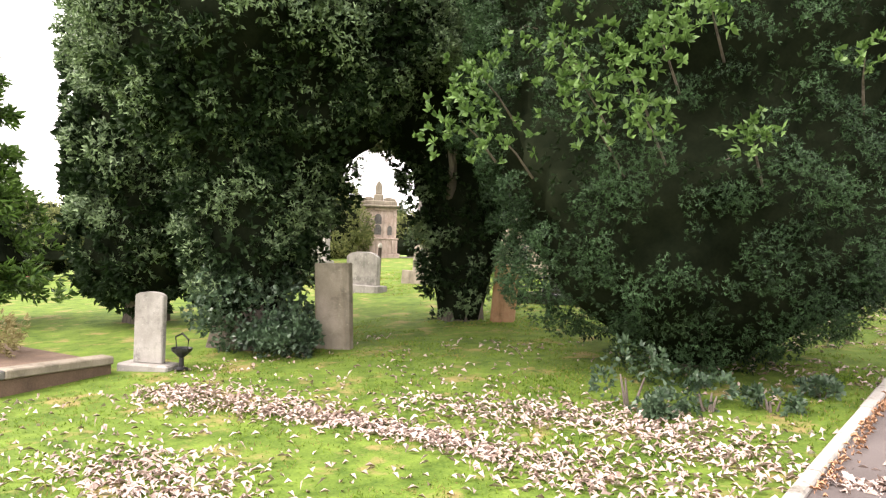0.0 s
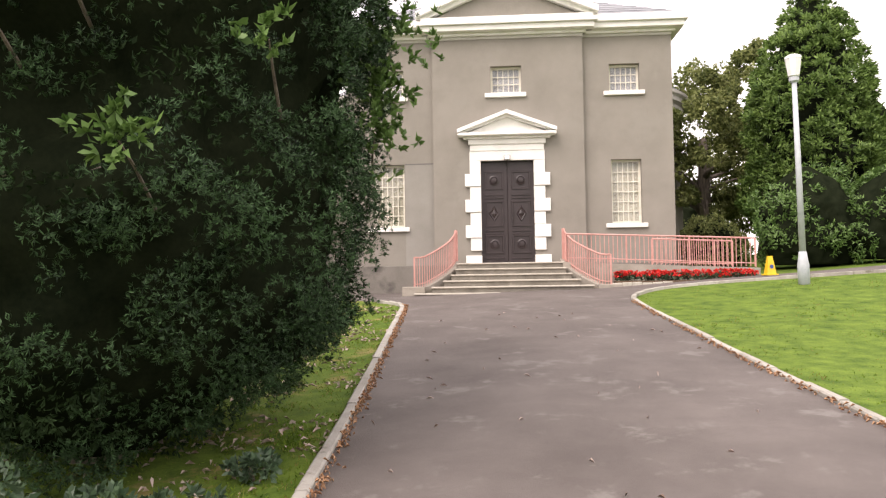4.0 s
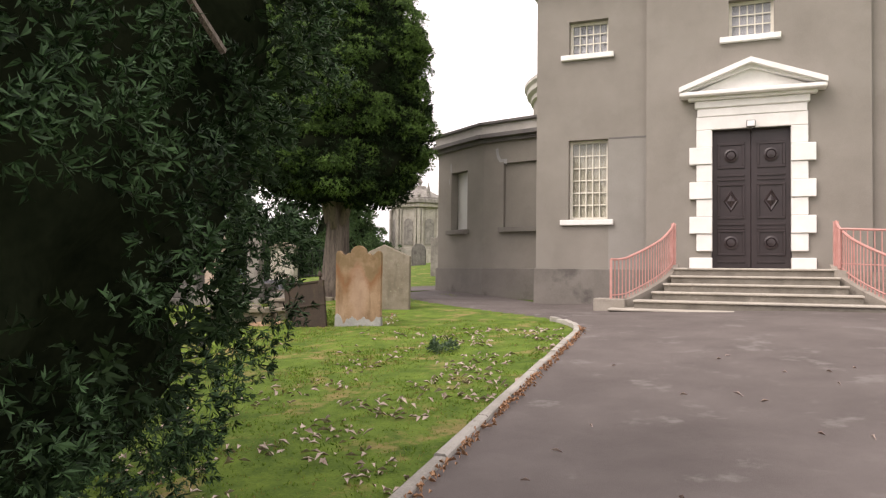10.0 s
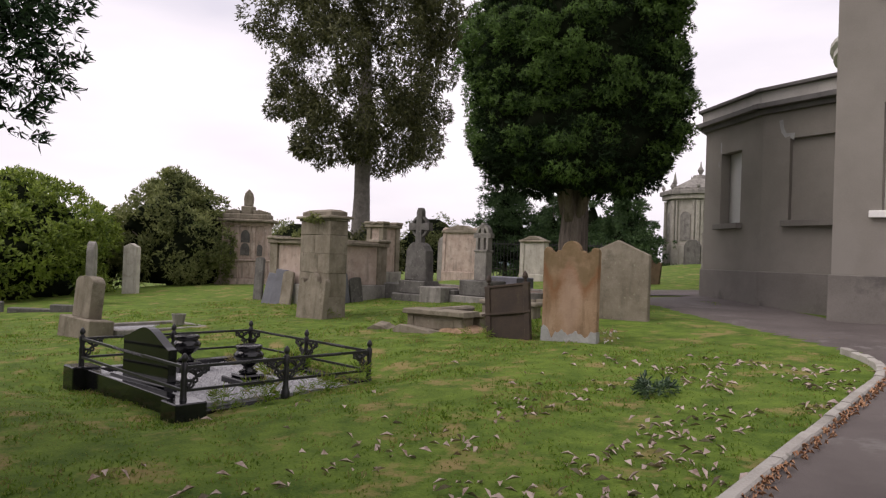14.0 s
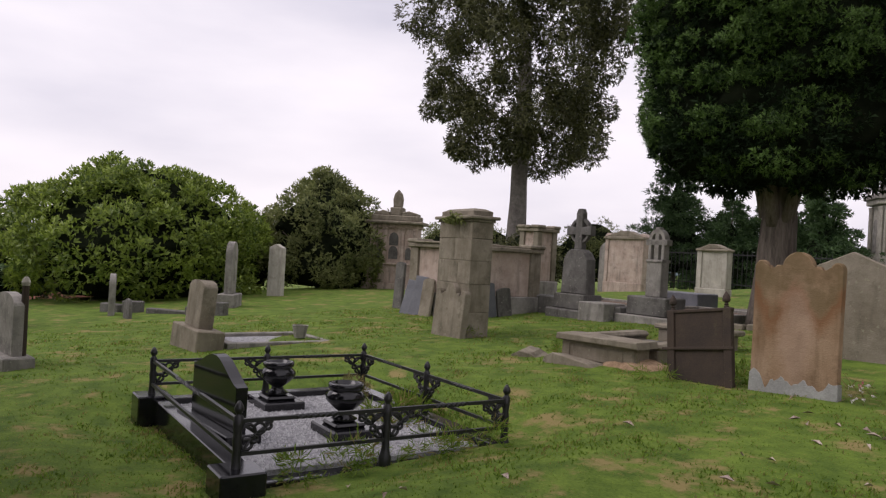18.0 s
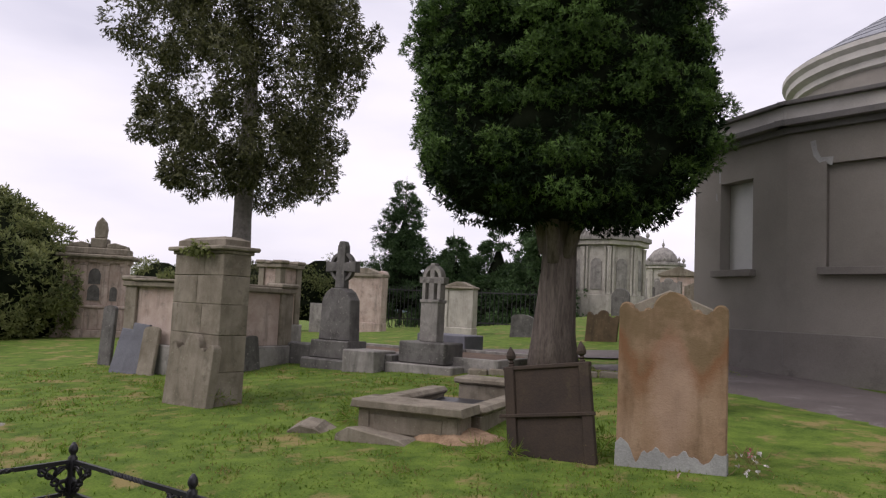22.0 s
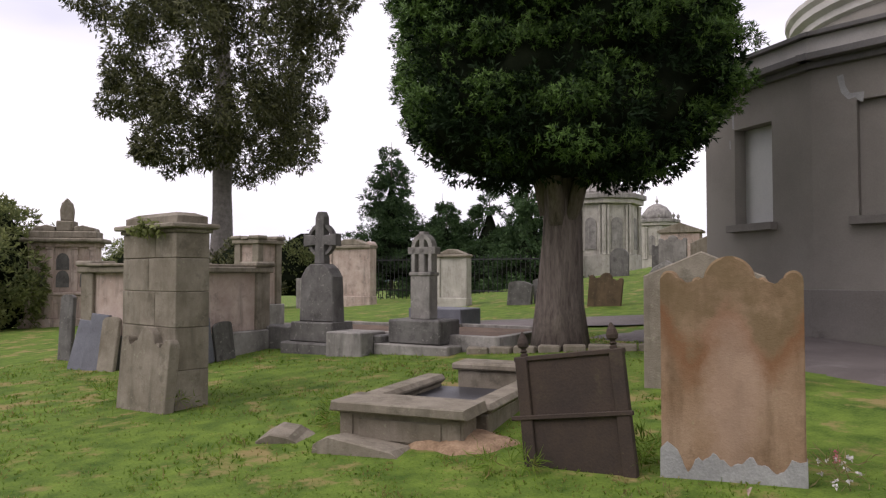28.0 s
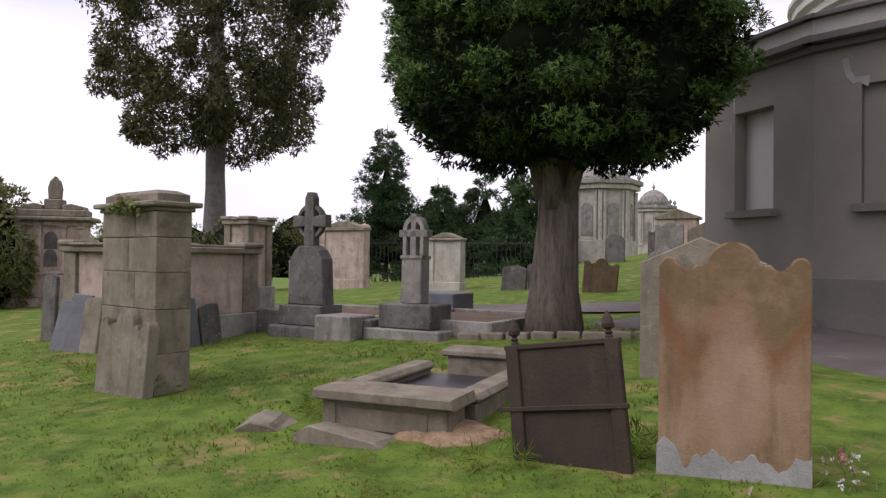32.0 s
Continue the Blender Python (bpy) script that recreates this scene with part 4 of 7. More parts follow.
RISE = 0.172
for k in range(6):
    zt = 1.76 - k * RISE
    hw = (1.62, 1.65, 1.76, 1.96, 2.28, 2.74)[k]
    y0 = 21.30 - k * 0.42
    # risers take a darker tone than the treads
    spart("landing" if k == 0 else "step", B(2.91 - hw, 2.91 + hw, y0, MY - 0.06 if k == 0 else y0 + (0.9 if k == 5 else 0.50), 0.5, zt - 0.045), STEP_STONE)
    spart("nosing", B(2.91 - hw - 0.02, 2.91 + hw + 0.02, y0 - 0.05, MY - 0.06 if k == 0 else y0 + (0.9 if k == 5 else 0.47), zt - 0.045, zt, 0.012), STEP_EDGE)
for s in (-1, 1):
    run = [(2.91 + s * (1.66 + 1.12 * (u ** 1.5)), 21.6 - 1.85 * u, 1.86 - 0.80 * min(1, u * 1.15) ** 0.9) for u in [i / 12 for i in range(13)]]
    bm = bmesh.new()
    rings = []
    for i, (x, y, z) in enumerate(run):
        rings.append([bm.verts.new(p) for p in ((x - 0.12, y, 0.5), (x + 0.12, y, 0.5), (x + 0.12, y, z), (x - 0.12, y, z))])
    for a, b in zip(rings, rings[1:]):
        for i in range(4):
            bm.faces.new((a[i], a[(i + 1) % 4], b[(i + 1) % 4], b[i]))
    bm.faces.new(rings[0][::-1])
    bm.faces.new(rings[-1])
    spart("cheek_wall", bm, CHEEK, "curved rendered cheek wall")
    x, y, z = run[-1]
    spart("pier_base", B(x - 0.36, x + 0.30, y - 0.10, y + 0.55, 0.55, 1.08, 0.015), CHEEK)
    rail = thing("railing", x, y, z, label="pink painted iron railing sweeping down beside the church steps", category="railing", group="railings by the steps")
    RO = Matrix.Translation((-x, -y, -z))
    tops = [(px, py, pz + 0.86 + (0.06 * max(0.0, 1 - i / 4))) for i, (px, py, pz) in enumerate(run)]
    bm = tube([Vector(p) for p in tops], 0.028, 6)
    bmesh.ops.transform(bm, matrix=RO, verts=bm.verts)
    part("handrail", bm, PINK_IRON, rail)
    bm = tube([Vector((px, py, pz + 0.10)) for px, py, pz in run], 0.016, 6)
    bmesh.ops.transform(bm, matrix=RO, verts=bm.verts)
    part("bottom_rail", bm, PINK_IRON, rail)
    for i in range(0, 25):
        u = i / 24 * 12
        j = min(int(u), 11)
        a, b = Vector(run[j]), Vector(run[j + 1])
        ta, tb = Vector(tops[j]), Vector(tops[j + 1])
        p, q = a.lerp(b, u - j), ta.lerp(tb, u - j)
        big = i in (0, 24)
        bm = tube([p - Vector((0, 0, 0.05)), q], 0.075 if i == 0 else 0.034 if big else 0.013, 6, square=big)
        bmesh.ops.transform(bm, matrix=RO, verts=bm.verts)
        part("newel" if big else "baluster", bm, PINK_IRON, rail)

# ramp along the front to the right, with its railing
ramp_top, ramp_end = Vector((4.6, 21.7, 1.76)), Vector((9.9, 20.7, 1.48))
ramp = bmesh.new()
ra = [ramp.verts.new(p) for p in ((4.5, 22.6, 1.74), (4.5, 21.15, 1.74), (9.95, 20.15, ramp_end.z), (9.95, 22.6, ramp_end.z))]
rb = [ramp.verts.new((v.co.x, v.co.y, 0.5)) for v in ra]
ramp.faces.new(ra)
for i in range(4):
    ramp.faces.new((ra[i], rb[i], rb[(i + 1) % 4], ra[(i + 1) % 4]))
solo("ramp", ramp, CHEEK, label="concrete access ramp along the church front", category="ramp", kind="structure")
for name, p, q, n in (("ramp", Vector((4.60, 21.25, 1.78)), Vector((9.85, 20.25, ramp_end.z + 0.03)), 42), ("far", Vector((7.4, 22.3, 1.62)), Vector((9.85, 22.2, ramp_end.z + 0.03)), 18)):
    rail = thing("railing", *p, label="long pink painted iron railing along the access ramp", category="railing", group="railings by the ramp")
    part("handrail", tube([Vector((0, 0, 0.82)), q - p + Vector((0, 0, 0.82))], 0.028, 6), PINK_IRON, rail)
    part("bottom_rail", tube([Vector((0, 0, 0.10)), q - p + Vector((0, 0, 0.10))], 0.018, 6), PINK_IRON, rail)
    for i in range(n + 1):
        e = (q - p) * (i / n)
        big = i % 14 == 0 or i == n
        part("post" if big else "baluster", tube([e, e + Vector((0, 0, 0.82))], 0.028 if big else 0.012, 6), PINK_IRON, rail)


# ---- plants ----
def unit(a):
    return a / np.maximum(np.linalg.norm(a, axis=1, keepdims=True), 1e-6)


def blades(rng, at, out, per, length, width, spread):
    """Small pointed leaves, per to each place, fanned round the outward way. Returns corner and face arrays."""
    n = len(at) * per
    c = np.repeat(at, per, axis=0)
    d = unit(np.repeat(out, per, axis=0) + rng.normal(0, spread, (n, 3)))
    side = unit(np.cross(d, rng.normal(0, 1, (n, 3))))
    ln = (length * rng.uniform(0.6, 1.25, n))[:, None]
    wd = (width * rng.uniform(0.7, 1.25, n))[:, None]
    bend = rng.normal(0, 0.12, (n, 3)) * ln
    v = np.stack([c, c + d * ln * 0.5 + side * wd / 2 + bend, c + d * ln, c + d * ln * 0.5 - side * wd / 2 + bend], axis=1).reshape(-1, 3)
    return v


def leaf_mesh(name, rng, at, out, per, length, width, spread, mat, shade=None):
    """Leaves as one mesh; shade: ways by which a whole tuft is shaded as one rounded mass."""
    v = blades(rng, at, out, per, length, width, spread)
    if shade is None:
        return raw_mesh(name, v, np.arange(len(v)), 4, mat)
    q = v.reshape(-1, 4, 3)
    s = np.repeat(shade, per, axis=0)
    n = np.cross(q[:, 2] - q[:, 0], q[:, 3] - q[:, 1])
    turn = (n * s).sum(1) < 0
    q[turn] = q[turn][:, [0, 3, 2, 1]]
    me = raw_mesh(name, q.reshape(-1, 3), np.arange(len(v)), 4, mat)
    n = unit(np.cross(q[:, 2] - q[:, 0], q[:, 3] - q[:, 1]))
    me.normals_split_custom_set_from_vertices(np.repeat(unit(s * 0.65 + n * 0.55), 4, axis=0).tolist())
    return me


def yew_sprays(rng, profile, n, radius, tufts, lift, needles, length, width, wobble, seed, face, squash, mat, under=0.5, bulge=0.25):
    """A yew's surface: cushions of needle tufts with dark hollows between them."""
    c, w = on_profile(rng, profile, n, wobble, seed, face)
    # bare hollows between the boughs and a thin underside, baring the dark shade hull
    hollow = np.array([noise.noise(Vector(p) * 1.15 + Vector((seed, 0, 0))) + 0.5 * noise.noise(Vector(p) * 2.9) for p in c])
    keep = (hollow > -0.40) & ((w[:, 2] > -0.35) | (rng.uniform(0, 1, n) < under))
    c, w, hollow = c[keep], w[keep], hollow[keep]
    n = len(c)
    boughs = np.array([noise.noise(Vector(p) * 1.25 + Vector((0, seed, 7))) for p in c])[:, None]
    c = c - w * (rng.uniform(0.0, 0.5, (n, 1)) + np.clip(0.35 - hollow[:, None], 0, 0.8)) * radius + w * boughs * bulge
    rad = radius * rng.uniform(0.45, 1.25, n)
    m = np.maximum((tufts * (rad / radius) ** 2).astype(int), 4)
    cc, ww, rr = np.repeat(c, m, axis=0), np.repeat(w, m, axis=0), np.repeat(rad, m)[:, None]
    d = unit(rng.normal(0, 0.75, (len(cc), 3)) + 0.8 * ww + np.array([0, 0, lift]))
    p = cc + d * rr * rng.uniform(0.72, 1.16, (len(cc), 1)) * np.array([1, 1, squash])
    o = unit(d + 0.4 * rng.normal(0, 1, d.shape))
    return leaf_mesh("crown", rng, p, o, needles, length, width, 0.75, mat, shade=unit(d + 0.35 * o))


def hanging_lobes(rng, profile, n, radius, sprigs, length, width, wobble, seed, squash, mat):
    """Drooping boughs: egg-shaped masses of sprigs, fuller below, with sky between them."""
    c, w = on_profile(rng, profile, n, wobble, seed)
    low = (c[:, 2] - profile[0][0]) / (profile[-1][0] - profile[0][0])
    c[:, :2] *= np.maximum(rng.uniform(0.30, 1.0, (n, 1)) ** 0.5, np.clip(0.95 - 2.2 * low, 0, 0.85)[:, None])
    rad = radius * rng.uniform(0.55, 1.3, n)
    cc, rr, ww = np.repeat(c, sprigs, axis=0), np.repeat(rad, sprigs)[:, None], np.repeat(w, sprigs, axis=0)
    d = unit(rng.normal(0, 1, cc.shape) + 0.25 * ww)
    p = cc + d * rr * rng.uniform(0.35, 1.0, (len(cc), 1)) ** 0.5 * np.array([1, 1, squash])
    p[:, 2] -= 0.35 * np.hypot(p[:, 0] - cc[:, 0], p[:, 1] - cc[:, 1])
    o = unit(d * 0.7 + np.array([0, 0, -0.55]) + 0.4 * rng.normal(0, 1, d.shape))
    return leaf_mesh("crown", rng, p, o, 3, length, width, 0.5, mat, shade=unit(d + np.array([0, 0, 0.35])))


def clumps(rng, centre, way, radius, per, squash=1.0):
    """Places for sprigs over the outer side of round clumps, with the ways they point."""
    n = len(centre) * per
    w = np.repeat(way, per, axis=0)
    d = unit(rng.normal(0, 1, (n, 3)) + 0.9 * w)
    r = np.repeat(radius, per)[:, None] * rng.uniform(0.55, 1.05, n)[:, None]
    p = np.repeat(centre, per, axis=0) + d * r * np.array([1, 1, squash])
    return p, unit(d + 0.35 * w + np.array([0, 0, 0.25]))


def on_profile(rng, profile, n, wobble=0.12, seed=0.0, face=None):
    """Places on a round crown given as (height, radius) pairs, with an uneven outline."""
    hs, rs = np.array([p[0] for p in profile]), np.array([p[1] for p in profile])
    fine = np.linspace(hs[0], hs[-1], 200)
    rad = np.interp(fine, hs, rs)
    area = np.cumsum(rad * np.hypot(np.gradient(fine), np.gradient(rad)))
    h = np.interp(rng.uniform(0, area[-1], n), area, fine)
    a = rng.uniform(0, 2 * math.pi, n)
    if face:
        most = int(n * 0.8)
        a[:most] = rng.uniform(radians(face[0]), radians(face[1]), most)
    k = np.array([noise.noise(Vector((math.cos(t) * 1.3, math.sin(t) * 1.3, z * 0.55 + seed))) for t, z in zip(a, h)])
    r = np.interp(h, hs, rs) * (1 + wobble * 2 * k)
    slope = np.interp(h + 0.05, hs, rs) - np.interp(h - 0.05, hs, rs)
    p = np.stack([r * np.cos(a), r * np.sin(a), h], 1)
    w = unit(np.stack([np.cos(a), np.sin(a), -slope / 0.1], 1))
    return p, w


def hull(profile, shrink, seed, wobble=0.12, seg=60):
    bm = bmesh.new()
    rings = []
    for h, r in profile:
        ring = []
        for i in range(seg):
            t = 2 * math.pi * i / seg
            k = 1 + 2 * wobble * noise.noise(Vector((math.cos(t) * 1.3, math.sin(t) * 1.3, h * 0.55 + seed))) + 0.16 * noise.noise(Vector((math.cos(t) * 5, math.sin(t) * 5, h * 2 + seed))) + 0.08 * noise.noise(Vector((math.cos(t) * 12, math.sin(t) * 12, h * 5 + seed)))
            ring.append(bm.verts.new((r * shrink * k * math.cos(t), r * shrink * k * math.sin(t), h)))
        rings.append(ring)
    for a, b in zip(rings, rings[1:]):
        for i in range(seg):
            bm.faces.new((a[i], a[(i + 1) % seg], b[(i + 1) % seg], b[i]))
    bm.faces.new(rings[0][::-1])
    bm.faces.new(rings[-1])
    return bm


def fluted_trunk(points, radii, seg=18, ribs=7, depth=0.14, seed=0):
    bm = bmesh.new()
    rings = []
    for (x, y, z), r in zip(points, radii):
        ring = []
        for i in range(seg):
            t = 2 * math.pi * i / seg
            k = 1 + depth * math.sin(ribs * t + seed + z * 0.6) + 0.10 * noise.noise(Vector((math.cos(t) * 2, math.sin(t) * 2, z + seed)))
            ring.append(bm.verts.new((x + r * k * math.cos(t), y + r * k * math.sin(t), z)))
        rings.append(ring)
    for a, b in zip(rings, rings[1:]):
        for i in range(seg):
            bm.faces.new((a[i], a[(i + 1) % seg], b[(i + 1) % seg], b[i]))
    bm.faces.new(rings[0][::-1])
    bm.faces.new(rings[-1])
    return bm


def tree(name, x, y, label, profile, n, mat, seed, clump=0.24, per=36, fan=5, length=0.085, width=0.02, spread=0.55, trunk=0.3, bark=None, limbs=6, wobble=0.12, shrink=0.56, squash=0.85, dead=0, inner=True, category="tree", trunk_h=None, group="", face=None, deep=None, sprays=None, lobes=None, north=1.0, west=1.0, under=0.5, bulge=0.25):
    rng = np.random.default_rng(seed)
    t = thing(name, x, y, ground_z(x, y) - 0.03, label=label, category=category, group=group)
    h0, h1 = profile[0][0], profile[-1][0]
    top = trunk_h or (h0 + (h1 - h0) * 0.5)
    pts = [(0.03 * math.sin(k * 2 + seed), 0.03 * math.cos(k * 3 + seed), top * k / 6 - (0.1 if k == 0 else 0)) for k in range(7)]
    part("trunk", fluted_trunk(pts, [trunk * f for f in (1.35, 1.05, 0.95, 0.9, 0.8, 0.7, 0.5)], seed=seed), bark or BARK, t, smooth=True)
    for k in range(limbs):
        a = 2 * math.pi * k / max(limbs, 1) + rng.uniform(-0.3, 0.3)
        z0 = h0 * 0.75 + rng.uniform(0, 0.3) * top
        hh = z0 + rng.uniform(0.5, 1.1) * min(2.2, (h1 - h0) * 0.4)
        r1 = np.interp(hh, [p[0] for p in profile], [p[1] for p in profile]) * rng.uniform(0.6, 0.85)
        root = z0 * (1.15 if lobes else 0.7)
        hh = max(hh, root + 0.6)
        run = [(0.6 * trunk * math.cos(a), 0.6 * trunk * math.sin(a), root)]
        for j in range(1, 5):
            f = j / 4
            run.append((r1 * f * math.cos(a + 0.2 * f) + rng.normal(0, 0.04), r1 * f * math.sin(a + 0.2 * f) + rng.normal(0, 0.04), root + (hh - root) * f ** 0.8))
        part("limb", tube(run, [trunk * g for g in (0.42, 0.34, 0.25, 0.17, 0.08)], 8), bark or BARK, t, smooth=True)
    # added solid hull, coloured near black as the crown's inner shade
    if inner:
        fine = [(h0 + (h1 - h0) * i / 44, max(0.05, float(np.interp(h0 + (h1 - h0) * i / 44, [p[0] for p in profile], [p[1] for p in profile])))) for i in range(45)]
        part("inner_crown", hull(fine, shrink, seed * 1.7, wobble), YEW_SHADE, t, "near-black hull standing in for shade inside the crown", smooth=True)
    c, w = on_profile(rng, profile, n, wobble, seed * 1.7, face)
    c = c - w * rng.uniform(0.0, 0.30, (n, 1)) * clump * 2
    p, o = clumps(rng, c, w, clump * rng.uniform(0.6, 1.35, n), per, squash)
    if lobes:
        me = hanging_lobes(rng, profile, *lobes, length, width, wobble, seed * 1.7, squash, mat)
    elif sprays:
        me = yew_sprays(rng, profile, *sprays, length, width, wobble, seed * 1.7, face, squash, mat, under, bulge)
    else:
        me = leaf_mesh("crown", rng, p, o, fan, length, width, spread, mat, shade=o)
    cr = new("crown", me)
    cr.parent = t
    # crown shade is put into this inner layer's dark leaf colour
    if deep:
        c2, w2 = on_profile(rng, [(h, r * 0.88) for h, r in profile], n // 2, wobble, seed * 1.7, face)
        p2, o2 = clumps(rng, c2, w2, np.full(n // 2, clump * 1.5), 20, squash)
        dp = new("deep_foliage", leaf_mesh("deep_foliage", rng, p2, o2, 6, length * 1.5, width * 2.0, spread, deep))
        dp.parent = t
        dp["label"] = "foliage darkened for shade deeper in the crown"
    if north != 1.0 or west != 1.0:
        for ob in t.children:
            if ob.name.split(".")[0] in ("crown", "inner_crown", "deep_foliage"):
                co = np.empty(len(ob.data.vertices) * 3, np.float32)
                ob.data.vertices.foreach_get("co", co)
                q3 = co.reshape(-1, 3)
                k3 = 1 + (north - 1) * (0.85 if ob.name.startswith("crown") else 1.0)
                q3[:, 1] = np.where(q3[:, 1] > 0, q3[:, 1] * k3, q3[:, 1])
                q3[:, 0] = np.where(q3[:, 0] < 0, q3[:, 0] * west, q3[:, 0])
                ob.data.vertices.foreach_set("co", co)
    if dead:
        for _ in range(dead):
            i = rng.integers(0, n)
            q, ww = c[i], w[i]
            run = [q * 0.75 + np.array([0, 0, q[2] * 0.25])]
            for j in range(1, 4):
                run.append(run[-1] + (q - run[-1]) * 0.45 + rng.normal(0, 0.05, 3))
            part("twig", tube([Vector(v) for v in run], [0.011, 0.009, 0.006, 0.003], 4), bark or BARK, t)
    return t


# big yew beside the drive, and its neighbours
tree("yew_tree", -1.05, 5.05, "big dark green yew with a bulging crown down to the grass", [(0.10, 0.45), (0.45, 1.15), (0.8, 1.78), (1.4, 2.18), (2.0, 2.42), (2.6, 2.56), (3.4, 2.62), (4.4, 2.55), (5.6, 2.2), (7.2, 1.4), (8.2, 0.3)], 900, YEW_DIM, 11, clump=0.17, length=0.042, width=0.0085, trunk=0.22, limbs=9, dead=18, group="yew trees", face=(-170, 135), north=1.10, west=1.10, bulge=0.42, deep=YEW_DEEP, squash=0.85, shrink=0.84, sprays=(1800, 0.19, 40, 0.45, 10), under=0.9)
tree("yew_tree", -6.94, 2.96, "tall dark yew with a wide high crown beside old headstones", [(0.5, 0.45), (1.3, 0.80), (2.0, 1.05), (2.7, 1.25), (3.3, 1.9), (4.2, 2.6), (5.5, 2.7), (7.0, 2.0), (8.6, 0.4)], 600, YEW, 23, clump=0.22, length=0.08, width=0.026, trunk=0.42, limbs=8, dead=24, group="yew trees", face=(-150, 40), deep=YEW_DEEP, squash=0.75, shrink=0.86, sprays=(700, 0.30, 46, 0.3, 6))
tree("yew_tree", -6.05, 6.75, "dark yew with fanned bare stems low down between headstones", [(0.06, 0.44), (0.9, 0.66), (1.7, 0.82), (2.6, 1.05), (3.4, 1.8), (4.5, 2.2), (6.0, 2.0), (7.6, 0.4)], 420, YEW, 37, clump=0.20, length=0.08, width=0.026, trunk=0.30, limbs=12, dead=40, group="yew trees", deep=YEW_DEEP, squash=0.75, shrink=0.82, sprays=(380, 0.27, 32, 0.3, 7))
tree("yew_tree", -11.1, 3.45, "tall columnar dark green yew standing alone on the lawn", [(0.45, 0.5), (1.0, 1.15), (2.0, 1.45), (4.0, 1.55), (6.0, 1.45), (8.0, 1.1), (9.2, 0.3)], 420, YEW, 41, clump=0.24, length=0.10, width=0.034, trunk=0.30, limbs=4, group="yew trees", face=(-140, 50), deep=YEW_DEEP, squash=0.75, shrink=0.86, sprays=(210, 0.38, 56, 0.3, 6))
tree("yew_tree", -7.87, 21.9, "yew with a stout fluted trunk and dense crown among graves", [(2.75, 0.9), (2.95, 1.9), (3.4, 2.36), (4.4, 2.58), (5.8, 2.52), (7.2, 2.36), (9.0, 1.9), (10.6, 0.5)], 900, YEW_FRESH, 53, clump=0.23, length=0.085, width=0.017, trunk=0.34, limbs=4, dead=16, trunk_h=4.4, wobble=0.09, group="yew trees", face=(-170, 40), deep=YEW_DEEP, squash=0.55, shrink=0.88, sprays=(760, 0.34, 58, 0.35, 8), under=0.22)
# tall bare-stemmed evergreen, far behind
tree("cypress_tree", -36.9, 38.9, "tall bare grey trunk with a ragged bronze-green crown", [(8.3, 3.2), (9.2, 4.8), (11.0, 5.8), (13.0, 6.3), (16.0, 6.7), (19.0, 6.2), (22.0, 4.8), (25.0, 2.4), (26.5, 0.5)], 10, OLIVE_LEAF, 61, length=0.32, width=0.085, trunk=0.56, bark=BARK_GREY, limbs=0, wobble=0.22, squash=1.5, trunk_h=16.0, inner=False, lobes=(300, 0.86, 150))
# laurel and bushes on the far edge
tree("laurel_bush", -27.6, 14.2, "broad rounded evergreen bush with yellow-green leaves", [(0.1, 3.4), (0.7, 4.0), (1.6, 4.35), (2.6, 3.9), (3.5, 2.9), (4.2, 1.5), (4.55, 0.4)], 1000, LAUREL, 71, clump=0.36, per=30, fan=4, length=0.20, width=0.075, trunk=0.3, limbs=4, wobble=0.16, shrink=0.76, category="bush", squash=1.0, sprays=(420, 0.55, 42, 0.3, 4))
tree("rounded_bush", -29.0, 22.0, "dense olive-green rounded tree behind the tombs", [(0.1, 2.1), (0.7, 2.6), (1.7, 2.8), (2.9, 2.4), (4.0, 1.5), (4.7, 0.4)], 700, FAR_LEAF, 73, clump=0.36, per=28, fan=4, length=0.22, width=0.06, trunk=0.25, limbs=4, wobble=0.16, shrink=0.74, category="bush", squash=1.1, sprays=(240, 0.48, 44, 0.3, 4))


# ---- graves ----
def arc(cx, cz, r, a0, a1, n=8):
    return [(cx + r * math.cos(radians(a0 + (a1 - a0) * i / n)), cz + r * math.sin(radians(a0 + (a1 - a0) * i / n))) for i in range(n + 1)]


